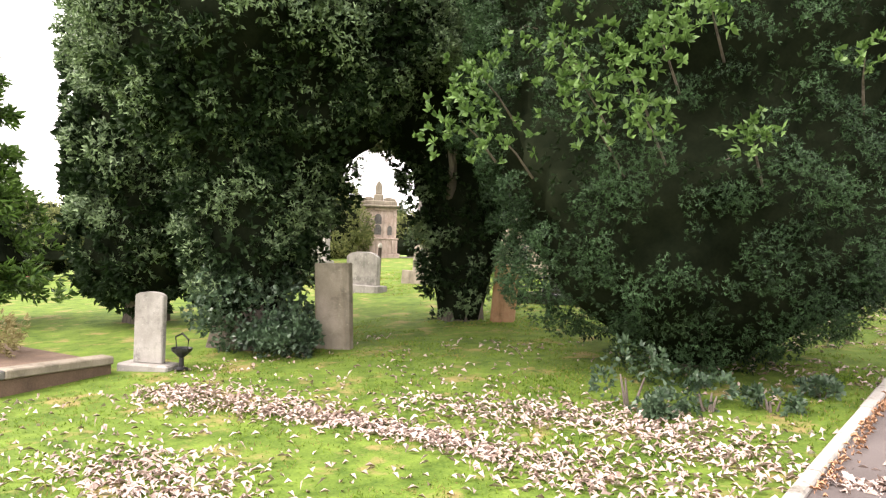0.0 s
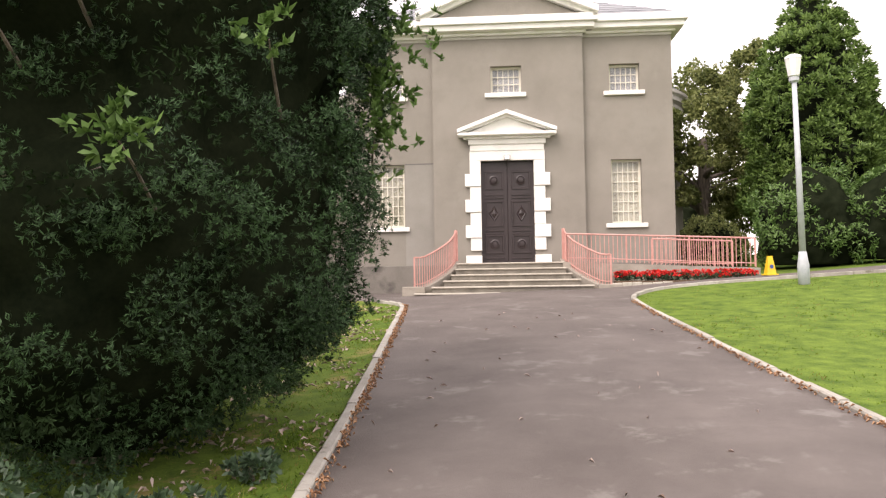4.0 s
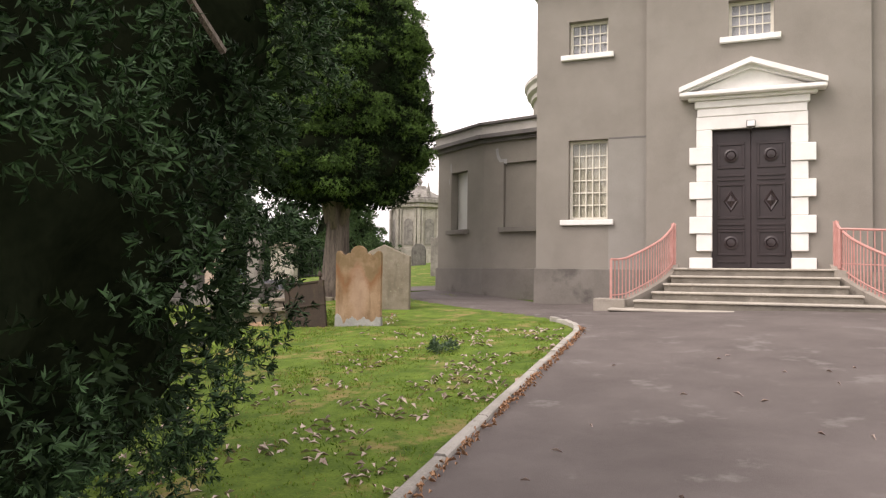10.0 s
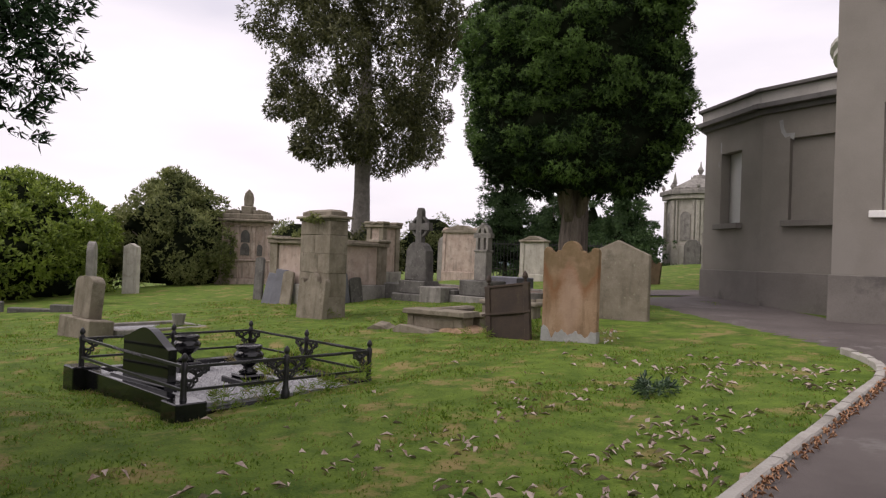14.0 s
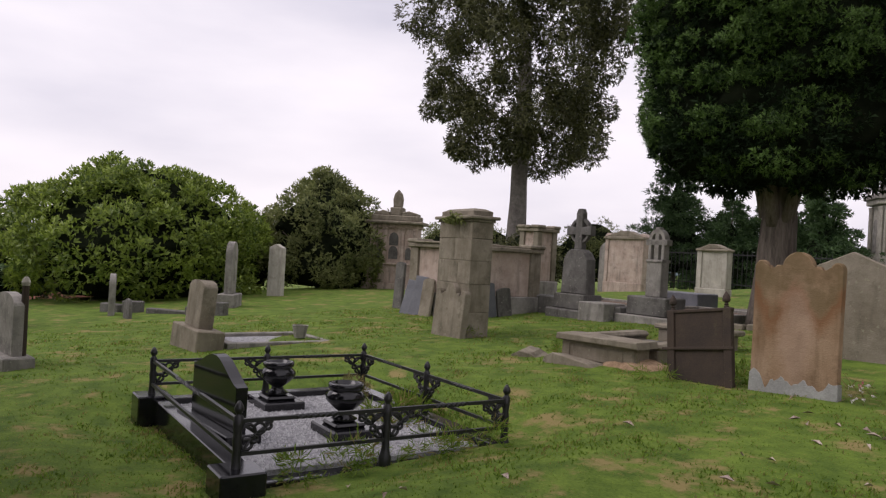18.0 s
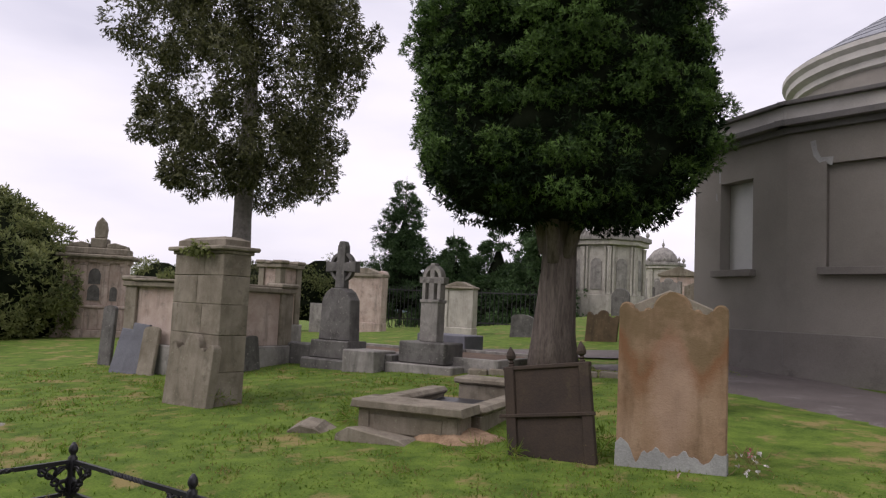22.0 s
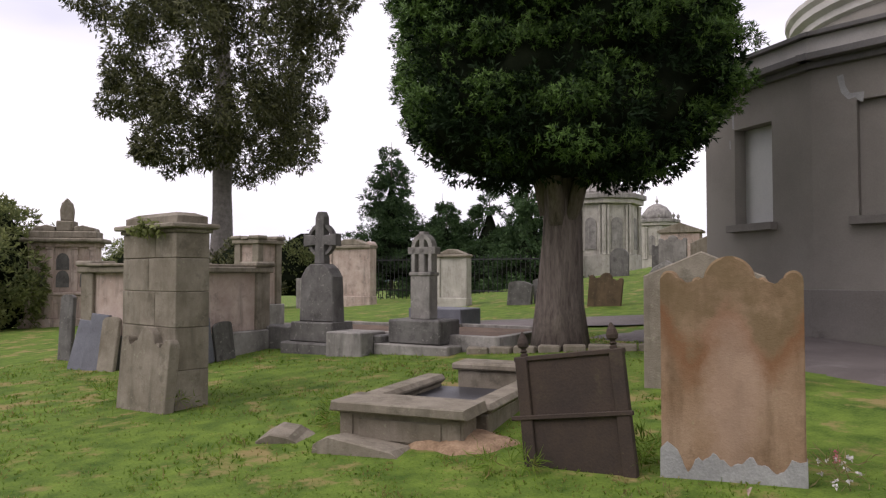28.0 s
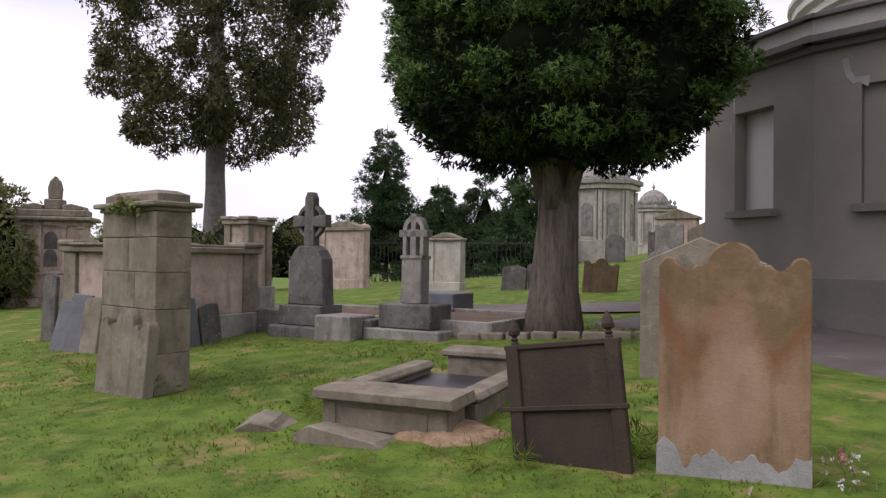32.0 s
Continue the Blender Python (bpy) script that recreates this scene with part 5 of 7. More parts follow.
def outline(kind, w, h):
    """The upright outline of a headstone, width w and height h."""
    x = w / 2
    if kind == "round":
        r = x
        return [(-x, -0.15), (x, -0.15)] + arc(0, h - r, r, 0, 180, 12)
    if kind == "low_round":
        return [(-x, -0.15), (x, -0.15), (x, h - 0.16 * w)] + [(x * math.cos(radians(a)), h - 0.16 * w + 0.16 * w * math.sin(radians(a))) for a in range(15, 180, 15)] + [(-x, h - 0.16 * w)]
    if kind == "gothic":
        return [(-x, -0.15), (x, -0.15), (x, h - 0.45 * w), (x * 0.62, h - 0.18 * w), (0, h), (-x * 0.62, h - 0.18 * w), (-x, h - 0.45 * w)]
    if kind == "peak":
        return [(-x, -0.15), (x, -0.15), (x, h - 0.22 * w), (0, h), (-x, h - 0.22 * w)]
    if kind == "shoulder":
        half = [(x, h - 0.195 * w)] + arc(x - 0.068 * w, h - 0.172 * w, 0.066 * w, 0, 165, 7)
        half += [(0.365 * w, h - 0.175 * w), (0.34 * w, h - 0.205 * w), (0.305 * w, h - 0.218 * w), (0.27 * w, h - 0.205 * w)]
        half += arc(0.228 * w, h - 0.188 * w, 0.034 * w, 20, 170, 4) + arc(0, h - 0.178 * w, 0.178 * w, 0, 82, 8)
        return [(-x, -0.15), (x, -0.15)] + half + [(0, h)] + [(-a, b) for a, b in half[::-1]]
    if kind == "slant":
        return [(-x, -0.15), (x, -0.15), (x * 0.8, h), (-x * 0.9, h * 0.92)]
    return [(-x, -0.15), (x, -0.15), (x, h), (-x, h)]


def worn(bm, amount, seed):
    """Weathers a stone: nicks and hollows."""
    for v in bm.verts:
        k = noise.noise(v.co * 4 + Vector((seed, seed * 2, 0)))
        v.co += Vector((0.6 * k, 0.4 * noise.noise(v.co * 5 + Vector((0, seed, 3))), 0.6 * k)) * amount


def headstone(x, y, turn, w, h, thick, kind, mat, label, lean=(0, 0), plinth=None, name="headstone", z=None, group="headstones", mark=0):
    t = thing(name, x, y, ground_z(x, y) if z is None else z, turn, label, "headstone", group, lean=lean)
    up = 0.0
    if plinth:
        pw, pd, ph, pm = plinth
        part("plinth", B(-pw / 2, pw / 2, -pd / 2, pd / 2, -0.15, ph, 0.02), pm, t)
        up = ph - 0.004
    bm = slab([(a, b + up if b > 0 or not plinth else up) for a, b in outline(kind, w, h - up)], -thick / 2, thick / 2, min(0.014, thick * 0.2))
    worn(bm, 0.012, x + y)
    part("slab", bm, mat, t)
    return t


def wall_monument(x, y, turn, w, h, d, mat, label, ears):
    """A slab with side pilasters, a moulded cornice and a low pediment."""
    t = thing("wall_monument", x, y, ground_z(x, y), turn, label, "monument", "wall monuments")
    part("plinth", B(-w / 2 - 0.10, w / 2 + 0.10, -d / 2 - 0.08, d / 2 + 0.08, -0.2, 0.16 * h, 0.02), mat, t)
    part("panel", B(-w / 2 + 0.04, w / 2 - 0.04, -d / 2, d / 2, 0.16 * h, 0.86 * h, 0.01), mat, t)
    for s in (-1, 1):
        part("pilaster", B(s * w / 2 - 0.09, s * w / 2 + 0.09, -d / 2 - 0.04, d / 2 + 0.04, 0.16 * h, 0.86 * h, 0.012), mat, t)
        if ears:
            part("acroterion", slab(arc(s * (w / 2 - 0.02), 0.90 * h, 0.17, 0, 180, 8), -d / 2, d / 2, 0.02), mat, t)
    part("cornice", B(-w / 2 - 0.13, w / 2 + 0.13, -d / 2 - 0.10, d / 2 + 0.10, 0.86 * h, 0.91 * h, 0.025), LICHEN_STONE, t)
    part("pediment", slab([(-w / 2 - 0.06, 0.91 * h), (w / 2 + 0.06, 0.91 * h), (w * 0.12, h), (-w * 0.12, h)], -d / 2 - 0.05, d / 2 + 0.05, 0.02), LICHEN_STONE, t)
    return t


# the scrolled ochre headstone, its cement foot, and the dark iron panel beside it
RX, RY = -4.04, 16.27
red = headstone(RX, RY, 7, 0.92, 1.52, 0.10, "shoulder", FLAKED_STONE, "weathered ochre sandstone headstone with scrolled top, flaking face and cement foot", z=0.58)
rim = [(0.465 - 0.93 * i / 40, 0.14 + 0.05 * math.sin(i * 0.55) + 0.085 * noise.noise(Vector((i * 0.42, 1.7, 0))) + 0.022 * noise.noise(Vector((i * 1.3, 4.0, 0)))) for i in range(41)]
foot = slab([(-0.47, -0.2), (0.47, -0.2)] + rim, -0.056, 0.056, 0.003)
part("cement_foot", foot, CEMENT, red, "crumbling grey cement patch")
headstone(-4.95, 19.15, 5, 1.25, 1.55, 0.12, "peak", LICHEN_STONE, "broad grey-brown lichened headstone with low pointed top", z=0.68)
headstone(-5.95, 21.2, 0, 0.6, 1.35, 0.10, "gothic", GREY_STONE, "slim grey headstone with pointed top near the church path")
panel = thing("iron_grave_marker", -5.06, 16.08, 0.47, 4, "rusty brown cast-iron grave panel with finials, leaning askew", "grave marker", lean=(-5, -8))
part("plate", B(-0.37, 0.37, -0.012, 0.012, -0.05, 0.90, 0.003), RUST, panel)
for s in (-1, 1):
    part("upright", B(s * 0.38 - 0.05, s * 0.38 + 0.05, -0.035, 0.035, -0.08, 0.92, 0.006), RUST, panel)
    part("finial", lathe([(0.030, 0), (0.030, 0.02), (0.018, 0.03), (0.030, 0.042), (0.018, 0.056), (0.020, 0.066), (0.042, 0.078), (0.046, 0.105), (0.036, 0.145), (0.018, 0.175), (0.006, 0.195)], 12, cx=s * 0.36, cz=0.92), RUST, panel)
part("top_rail", B(-0.44, 0.44, -0.03, 0.03, 0.885, 0.925, 0.006), RUST, panel)
part("cross_rail", B(-0.50, 0.46, -0.045, -0.015, 0.44, 0.475, 0.005), RUST, panel)
part("bottom_rail", B(-0.43, 0.43, -0.03, 0.03, -0.06, -0.02, 0.005), RUST, panel)

# stone pillar monument with a small headstone leaning against it
pil = thing("pillar_monument", -10.79, 16.62, 0.33, -6.4, "tall square pillar monument of greenish-grey sandstone blocks with a moulded cap", "monument")
PW, PD = 1.28, 0.44
zc = -0.1
for k, hh in enumerate((0.62, 0.50, 0.42, 0.40, 0.30)):
    split = 0.0 if k % 2 else 0.16
    for x0, x1 in ((-PW / 2, split), (split, PW / 2)):
        bm = B(x0 + 0.002, x1 - 0.002, -PD / 2, PD / 2, zc + 0.002, zc + hh - 0.002, 0.008)
        worn(bm, 0.006, k + x0)
        part("block", bm, LICHEN_STONE, pil)
    zc += hh
part("cap_moulding", B(-PW / 2 - 0.03, PW / 2 + 0.03, -PD / 2 - 0.03, PD / 2 + 0.03, zc, zc + 0.05, 0.012), LICHEN_STONE, pil)
part("cap", B(-PW / 2 - 0.09, PW / 2 + 0.09, -PD / 2 - 0.09, PD / 2 + 0.09, zc + 0.05, zc + 0.11, 0.015), LICHEN_STONE, pil)
top = bmesh.new()
lo = [top.verts.new((sx * (PW / 2 - 0.02), sy * (PD / 2 - 0.02), zc + 0.11)) for sx, sy in ((-1, -1), (1, -1), (1, 1), (-1, 1))]
mi = [top.verts.new((v.co.x, v.co.y, zc + 0.20)) for v in lo]
hi = [top.verts.new((v.co.x * 0.75, v.co.y * 0.6, zc + 0.25)) for v in lo]
for a, b in ((lo, mi), (mi, hi)):
    for i in range(4):
        top.faces.new((a[i], a[(i + 1) % 4], b[(i + 1) % 4], b[i]))
top.faces.new(hi)
part("cap_stone", top, LICHEN_STONE, pil)
rngv = np.random.default_rng(5)
iv = rngv.normal(0, 1, (60, 3)) * np.array([0.16, 0.05, 0.05]) + np.array([0.12, -PD / 2 - 0.08, zc + 0.06])
ivy = new("ivy_tuft", leaf_mesh("ivy_tuft", rngv, iv, np.tile(np.array([[0, -0.6, -0.2]]), (60, 1)), 4, 0.07, 0.045, 0.7, FAR_LEAF))
ivy.matrix_basis = pose(-10.79, 16.62, 0.33, 0, 0, -6.4)
tagged(ivy, "straggly ivy tuft growing on the pillar's cap", "ivy")
headstone(-10.66, 16.26, -5, 1.08, 0.98, 0.13, "shoulder", LICHEN_STONE, "small worn lichened headstone leaning against the pillar", lean=(-5, 0), z=0.36)


def walled_tomb(x, y, turn, w, d, h, label, pier=0.34):
    t = thing("walled_tomb", x, y, ground_z(x, y), turn, label, "tomb")
    base = h * 0.28
    part("base_course", B(-w / 2 - 0.06, w / 2 + 0.06, -d / 2 - 0.06, d / 2 + 0.06, -0.2, base, 0.02), GREY_STONE, t)
    part("body", B(-w / 2 + 0.06, w / 2 - 0.06, -d / 2 + 0.06, d / 2 - 0.06, base, h - 0.16, 0.01), PINK_STONE, t, "pink sandstone wall panel")
    for sx in (-1, 1):
        for sy in (-1, 1):
            cx, cy = sx * (w / 2 - pier / 2), sy * (d / 2 - pier / 2)
            part("pier", B(cx - pier / 2, cx + pier / 2, cy - pier / 2, cy + pier / 2, base, h - 0.16, 0.012), LICHEN_STONE, t)
            part("pier_cap", B(cx - pier / 2 - 0.08, cx + pier / 2 + 0.08, cy - pier / 2 - 0.08, cy + pier / 2 + 0.08, h - 0.05, h + 0.05, 0.03), LICHEN_STONE, t)
    part("cornice", B(-w / 2 - 0.05, w / 2 + 0.05, -d / 2 - 0.05, d / 2 + 0.05, h - 0.16, h - 0.05, 0.02), LICHEN_STONE, t)
    part("coping", B(-w / 2 + 0.30, w / 2 - 0.30, -d / 2 - 0.10, d / 2 + 0.10, h - 0.05, h, 0.015), LICHEN_STONE, t)
    return t


walled_tomb(-14.35, 19.45, 2, 2.1, 2.5, 1.70, "square pink sandstone walled tomb with corner piers and moulded coping")
walled_tomb(-17.3, 24.0, 6, 0.8, 0.9, 2.35, "grey sandstone tomb with a pitched cap standing behind", 0.2)
for x, y, lean, hgt, m in ((-15.12, 17.98, -14, 0.85, SLATE_SLAB), (-14.70, 17.98, -10, 0.95, SLATE_SLAB), (-16.6, 18.6, -3, 1.25, DARK_STONE), (-14.25, 17.98, -9, 0.9, LICHEN_STONE)):
    headstone(x, y, random.uniform(-6, 8), 0.44, hgt, 0.07, "flat" if m is SLATE_SLAB else "low_round", m, "loose grey slab leaning against the pink walled tomb", lean=(lean, random.uniform(-4, 4)))

for y, m, hgt in ((19.0, SLATE_SLAB, 0.80), (19.45, DARK_STONE, 0.66)):
    headstone(-13.05, y, 90, 0.40, hgt, 0.07, "low_round", m, "loose dark slab leaning on the walled tomb's side", lean=(0, -9))

# ornate monument on the far side
mon = thing("ornate_monument", -26.9, 24.3, ground_z(-26.9, 24.3), 48, "large stained sandstone monument with pilasters, cornice and a carved crest", "monument")
part("step", B(-1.75, 1.75, -0.9, 0.9, -0.2, 0.30, 0.02), PINK_STONE, mon)
part("dado", B(-1.55, 1.55, -0.72, 0.72, 0.30, 1.15, 0.02), PINK_STONE, mon)
part("dado_mould", B(-1.62, 1.62, -0.79, 0.79, 1.15, 1.27, 0.03), PINK_STONE, mon)
part("body", B(-1.40, 1.40, -0.58, 0.58, 1.27, 2.95, 0.01), PINK_STONE, mon)
for k, x in enumerate((-1.30, -0.52, 0.52, 1.30)):
    part("pilaster", B(x - 0.14, x + 0.14, -0.66, -0.58, 1.27, 2.85, 0.012), PINK_STONE, mon)
    part("capital", B(x - 0.18, x + 0.18, -0.70, -0.58, 2.85, 2.95, 0.015), PINK_STONE, mon)
    part("pedestal", B(x - 0.18, x + 0.18, -0.80, -0.72, 0.32, 1.13, 0.012), PINK_STONE, mon)
# niches drawn as thin dark panels on the face
for k, (x, w0, z0, z1) in enumerate(((0.0, 0.28, 1.45, 1.95), (0.0, 0.28, 2.1, 2.6), (-0.92, 0.17, 1.45, 2.0), (0.92, 0.17, 1.45, 2.0))):
    part("niche", slab([(x - w0, z0), (x + w0, z0), (x + w0, z1 - 0.15)] + arc(x, z1 - 0.15, w0, 10, 170, 6) + [(x - w0, z1 - 0.15)], -0.60, -0.585), DARK_STONE, mon, "dark arched inscription panel")
part("architrave", B(-1.50, 1.50, -0.70, 0.70, 2.95, 3.12, 0.02), PINK_STONE, mon)
part("cornice", B(-1.78, 1.78, -0.95, 0.95, 3.12, 3.28, 0.05), LICHEN_STONE, mon)
part("blocking_course", B(-1.45, 1.45, -0.65, 0.65, 3.28, 3.55, 0.04), LICHEN_STONE, mon)
for s in (-1, 1):
    part("scroll", slab([(s * 0.42, 3.55), (s * 1.35, 3.55), (s * 1.30, 3.68), (s * 0.8, 3.78), (s * 0.42, 3.72)][::s], -0.5, 0.5, 0.03), LICHEN_STONE, mon)
part("crest_block", B(-0.38, 0.38, -0.4, 0.4, 3.55, 3.95, 0.04), LICHEN_STONE, mon)
part("crest", slab([(-0.26, 3.95), (0.26, 3.95), (0.30, 4.35), (0.22, 4.62), (0.0, 4.82), (-0.22, 4.62), (-0.30, 4.35)], -0.18, 0.18, 0.05), LICHEN_STONE, mon)

mon.scale = (0.70, 0.86, 0.88)
# wheel-headed cross
cx, cy = -12.0, 20.72
cel = thing("wheel_cross", cx, cy, 0.58, 3, "dark weathered stone wheel cross on a stepped base", "grave cross")
part("base", B(-0.62, 0.62, -0.42, 0.42, -0.2, 0.20, 0.03), DARK_STONE, cel)
part("pedestal", slab([(-0.50, 0.20), (0.50, 0.20), (0.47, 0.55), (-0.47, 0.55)], -0.30, 0.30, 0.02), DARK_STONE, cel)
part("tablet", slab([(-0.40, 0.55), (0.40, 0.55), (0.36, 1.35), (0.26, 1.50), (0.14, 1.58), (-0.14, 1.58), (-0.26, 1.50), (-0.36, 1.35)], -0.16, 0.16, 0.02), DARK_STONE, cel)
part("shaft", slab([(-0.12, 1.58), (0.12, 1.58), (0.085, 1.92), (0.10, 2.08), (0.10, 2.42), (0.05, 2.52), (-0.05, 2.52), (-0.10, 2.42), (-0.10, 2.08), (-0.085, 1.92)], -0.08, 0.08, 0.012), DARK_STONE, cel)
for s in (-1, 1):
    part("arm", slab([(s * 0.09, 1.92), (s * 0.38, 1.90), (s * 0.38, 2.12), (s * 0.09, 2.09)][::s], -0.08, 0.08, 0.012), DARK_STONE, cel)
ring = bmesh.new()
for k in range(28):
    a0, a1 = 2 * math.pi * k / 28, 2 * math.pi * (k + 1) / 28
    q = [(r * math.cos(a), yy, 2.01 + r * math.sin(a)) for a in (a0, a1) for r in (0.24, 0.30) for yy in (-0.05, 0.05)]
    v = [ring.verts.new(p) for p in q]
    for f in ((0, 4, 6, 2), (1, 3, 7, 5), (0, 1, 5, 4), (2, 6, 7, 3)):
        ring.faces.new([v[i] for i in f])
bmesh.ops.remove_doubles(ring, verts=ring.verts[:], dist=0.001)
part("ring", ring, DARK_STONE, cel)
# pierced cross
flo = thing("pierced_cross", -9.95, 21.0, 0.67, 3, "slender grey stone cross with pierced arched head on a block base", "grave cross")
part("base", B(-0.72, 0.72, -0.45, 0.45, -0.2, 0.16, 0.02), GREY_STONE, flo)
part("pedestal", B(-0.50, 0.50, -0.34, 0.34, 0.16, 0.56, 0.025), DARK_STONE, flo)
part("shaft", B(-0.19, 0.19, -0.13, 0.13, 0.56, 1.30, 0.012), GREY_STONE, flo)
part("collar", B(-0.21, 0.21, -0.15, 0.15, 1.28, 1.34, 0.012), GREY_STONE, flo)
for x, hw in ((-0.165, 0.036), (0.0, 0.058), (0.165, 0.036)):
    part("mullion", B(x - hw, x + hw, -0.09, 0.09, 1.34, 1.74, 0.008), GREY_STONE, flo)
part("cross_bar", B(-0.27, 0.27, -0.09, 0.09, 1.64, 1.76, 0.008), GREY_STONE, flo)
hd = bmesh.new()
for k in range(12):
    a0, a1 = math.pi * k / 12, math.pi * (k + 1) / 12
    v = [hd.verts.new((r * math.cos(a), yy, 1.75 + 1.15 * r * math.sin(a))) for a in (a0, a1) for r in (0.135, 0.205) for yy in (-0.08, 0.08)]
    for f in ((0, 4, 6, 2), (1, 3, 7, 5), (0, 1, 5, 4), (2, 6, 7, 3)):
        hd.faces.new([v[i] for i in f])
part("arch", hd, GREY_STONE, flo)
part("stem", B(-0.05, 0.05, -0.08, 0.08, 1.74, 2.02, 0.008), GREY_STONE, flo)


def grave_kerb(x, y, turn, w, d, h, mat, label, fill=None, fill_label="", t=0.14):
    g = thing("grave_kerb", x, y, ground_z(x, y), turn, label, "grave kerb")
    for nm, b in (("kerb_front", (-w / 2, w / 2, -d / 2, -d / 2 + t)), ("kerb_back", (-w / 2, w / 2, d / 2 - t, d / 2)), ("kerb_side", (-w / 2, -w / 2 + t, -d / 2 + t, d / 2 - t)), ("kerb_side", (w / 2 - t, w / 2, -d / 2 + t, d / 2 - t))):
        bm = B(*b, -0.2, h, 0.012)
        worn(bm, 0.008, x + b[0])
        part(nm, bm, mat, g)
    if fill:
        part("filling", B(-w / 2 + t, w / 2 - t, -d / 2 + t, d / 2 - t, -0.2, h - 0.06), fill, g, fill_label)
    return g


grave_kerb(-12.15, 22.0, 3, 2.6, 2.3, 0.30, GREY_STONE, "grey stone grave kerb behind the wheel cross", EARTH, "bare brown earth")
grave_kerb(-9.7, 22.3, 3, 2.2, 2.6, 0.24, GREY_STONE, "grey stone grave kerb behind the pierced cross", EARTH, "bare earth with weeds")
for x, y, w, d, h, m in ((-13.2, 20.9, 0.9, 0.5, 0.42, DARK_STONE), (-11.05, 20.55, 0.75, 0.7, 0.38, GREY_STONE), (-10.62, 20.75, 0.2, 0.4, 0.30, DARK_STONE), (-11.4, 23.8, 1.3, 0.8, 0.55, SLATE_SLAB)):
    b = thing("stone_block", x, y, ground_z(x, y), random.uniform(-4, 4), "low squared grey grave stone block on the turf", "stone block", "low grave blocks")
    bm = B(-w / 2, w / 2, -d / 2, d / 2, -0.15, h, 0.02)
    worn(bm, 0.01, x)
    part("block", bm, m, b)
for k in range(9):
    x = -8.9 + k * 0.36
    bm = B(-0.17, 0.17, -0.11, 0.11, -0.1, 0.10, 0.02)
    worn(bm, 0.015, k)
    solo("edging_stone", bm, LICHEN_STONE, pose(x, 21.0 + 0.12 * k, ground_z(x, 21.0 + 0.12 * k), 0, 0, random.uniform(0, 25)), "rough low edging stone in the turf", "edging stone", "edging stones")

# broken box tomb with an open pit
box = thing("box_tomb", -6.97, 17.15, ground_z(-7.05, 17.15) - 0.02, 11, "broken open sandstone box tomb round a dark pit", "tomb")
part("front_block", B(-0.60, 0.60, -1.05, -0.72, -0.2, 0.24, 0.012), LICHEN_STONE, box)
part("front_cap", slab([(-0.66, 0.24), (0.66, 0.24), (0.64, 0.33), (-0.64, 0.33)], -1.14, -0.60, 0.012), LICHEN_STONE, box)
part("front_panel", B(-0.40, 0.40, -1.062, -1.05, 0.0, 0.18, 0.004), LICHEN_STONE, box)
for x in (-0.52, 0.52):
    part("corner_post", B(x - 0.06, x + 0.06, -1.066, -1.05, -0.1, 0.22, 0.004), LICHEN_STONE, box)
part("side_slab", B(-0.66, -0.50, -0.60, 1.10, -0.2, 0.20, 0.012), LICHEN_STONE, box)
part("side_moulding", B(-0.70, -0.44, -0.60, 1.10, 0.20, 0.30, 0.04), LICHEN_STONE, box)
part("side_slab", B(0.48, 0.66, -0.60, 1.10, -0.2, 0.20, 0.012), LICHEN_STONE, box)
part("side_moulding", B(0.42, 0.70, -0.60, 1.10, 0.20, 0.29, 0.04), LICHEN_STONE, box)
# added slab, its near-black colour stands in for shade in the open pit
part("pit_slab", B(-0.50, 0.48, -0.60, 1.10, -0.15, 0.16, 0.01), PIT_SHADE, box, "dark slab standing in for the shaded pit")
part("end_block", B(-0.30, 0.85, 1.10, 1.45, -0.2, 0.36, 0.015), LICHEN_STONE, box)
part("end_cap", B(-0.36, 0.93, 1.05, 1.52, 0.36, 0.44, 0.02), LICHEN_STONE, box)
for x, y, w, d, a, tilt in ((-8.0, 15.98, 0.48, 0.36, 24, 7), (-6.95, 15.92, 0.95, 0.36, 6, -3)):
    s = thing("broken_slab", x, y, ground_z(x, y) - 0.03, a, "broken moulded sandstone slab lying in the grass", "slab", "broken slabs", lean=(tilt, 4))
    bm = slab([(-w / 2, -0.10), (w / 2, -0.10), (w / 2 - 0.02, 0.03), (w / 2 - 0.10, 0.055), (w / 2 - 0.16, 0.10), (-w / 2 + 0.14, 0.11), (-w / 2 + 0.05, 0.05), (-w / 2, 0.02)], -d / 2, d / 2, 0.012)
    worn(bm, 0.02, x)
    part("fragment", bm, LICHEN_STONE, s)


def heap(name, x, y, rx, ry, h, mat, label, cat, seed):
    bm = bmesh.new()
    rings = []
    for k in range(7):
        f = k / 6
        rings.append([bm.verts.new((rx * (1 - f) * math.cos(a) * (1 + 0.25 * noise.noise(Vector((math.cos(a) * 2, math.sin(a) * 2, seed)))), ry * (1 - f) * math.sin(a) * (1 + 0.25 * noise.noise(Vector((math.cos(a) * 2, math.sin(a) * 2, seed)))), h * math.sin(f * math.pi / 2) + 0.035 * noise.noise(Vector((a * 3, f * 5, seed))) - (0.06 if k == 0 else 0))) for a in [2 * math.pi * i / 28 for i in range(28)]])
    for a, b in zip(rings, rings[1:]):
        for i in range(28):
            bm.faces.new((a[i], a[(i + 1) % 28], b[(i + 1) % 28], b[i]))
    bm.faces.new(rings[-1])
    return solo(name, bm, mat, pose(x, y, ground_z(x, y)), label, cat, smooth=True)


heap("clay_mound", -6.30, 16.45, 0.55, 0.42, 0.10, CLAY, "low heap of dry crumbling orange clay beside the box tomb", "soil heap", 2.0)


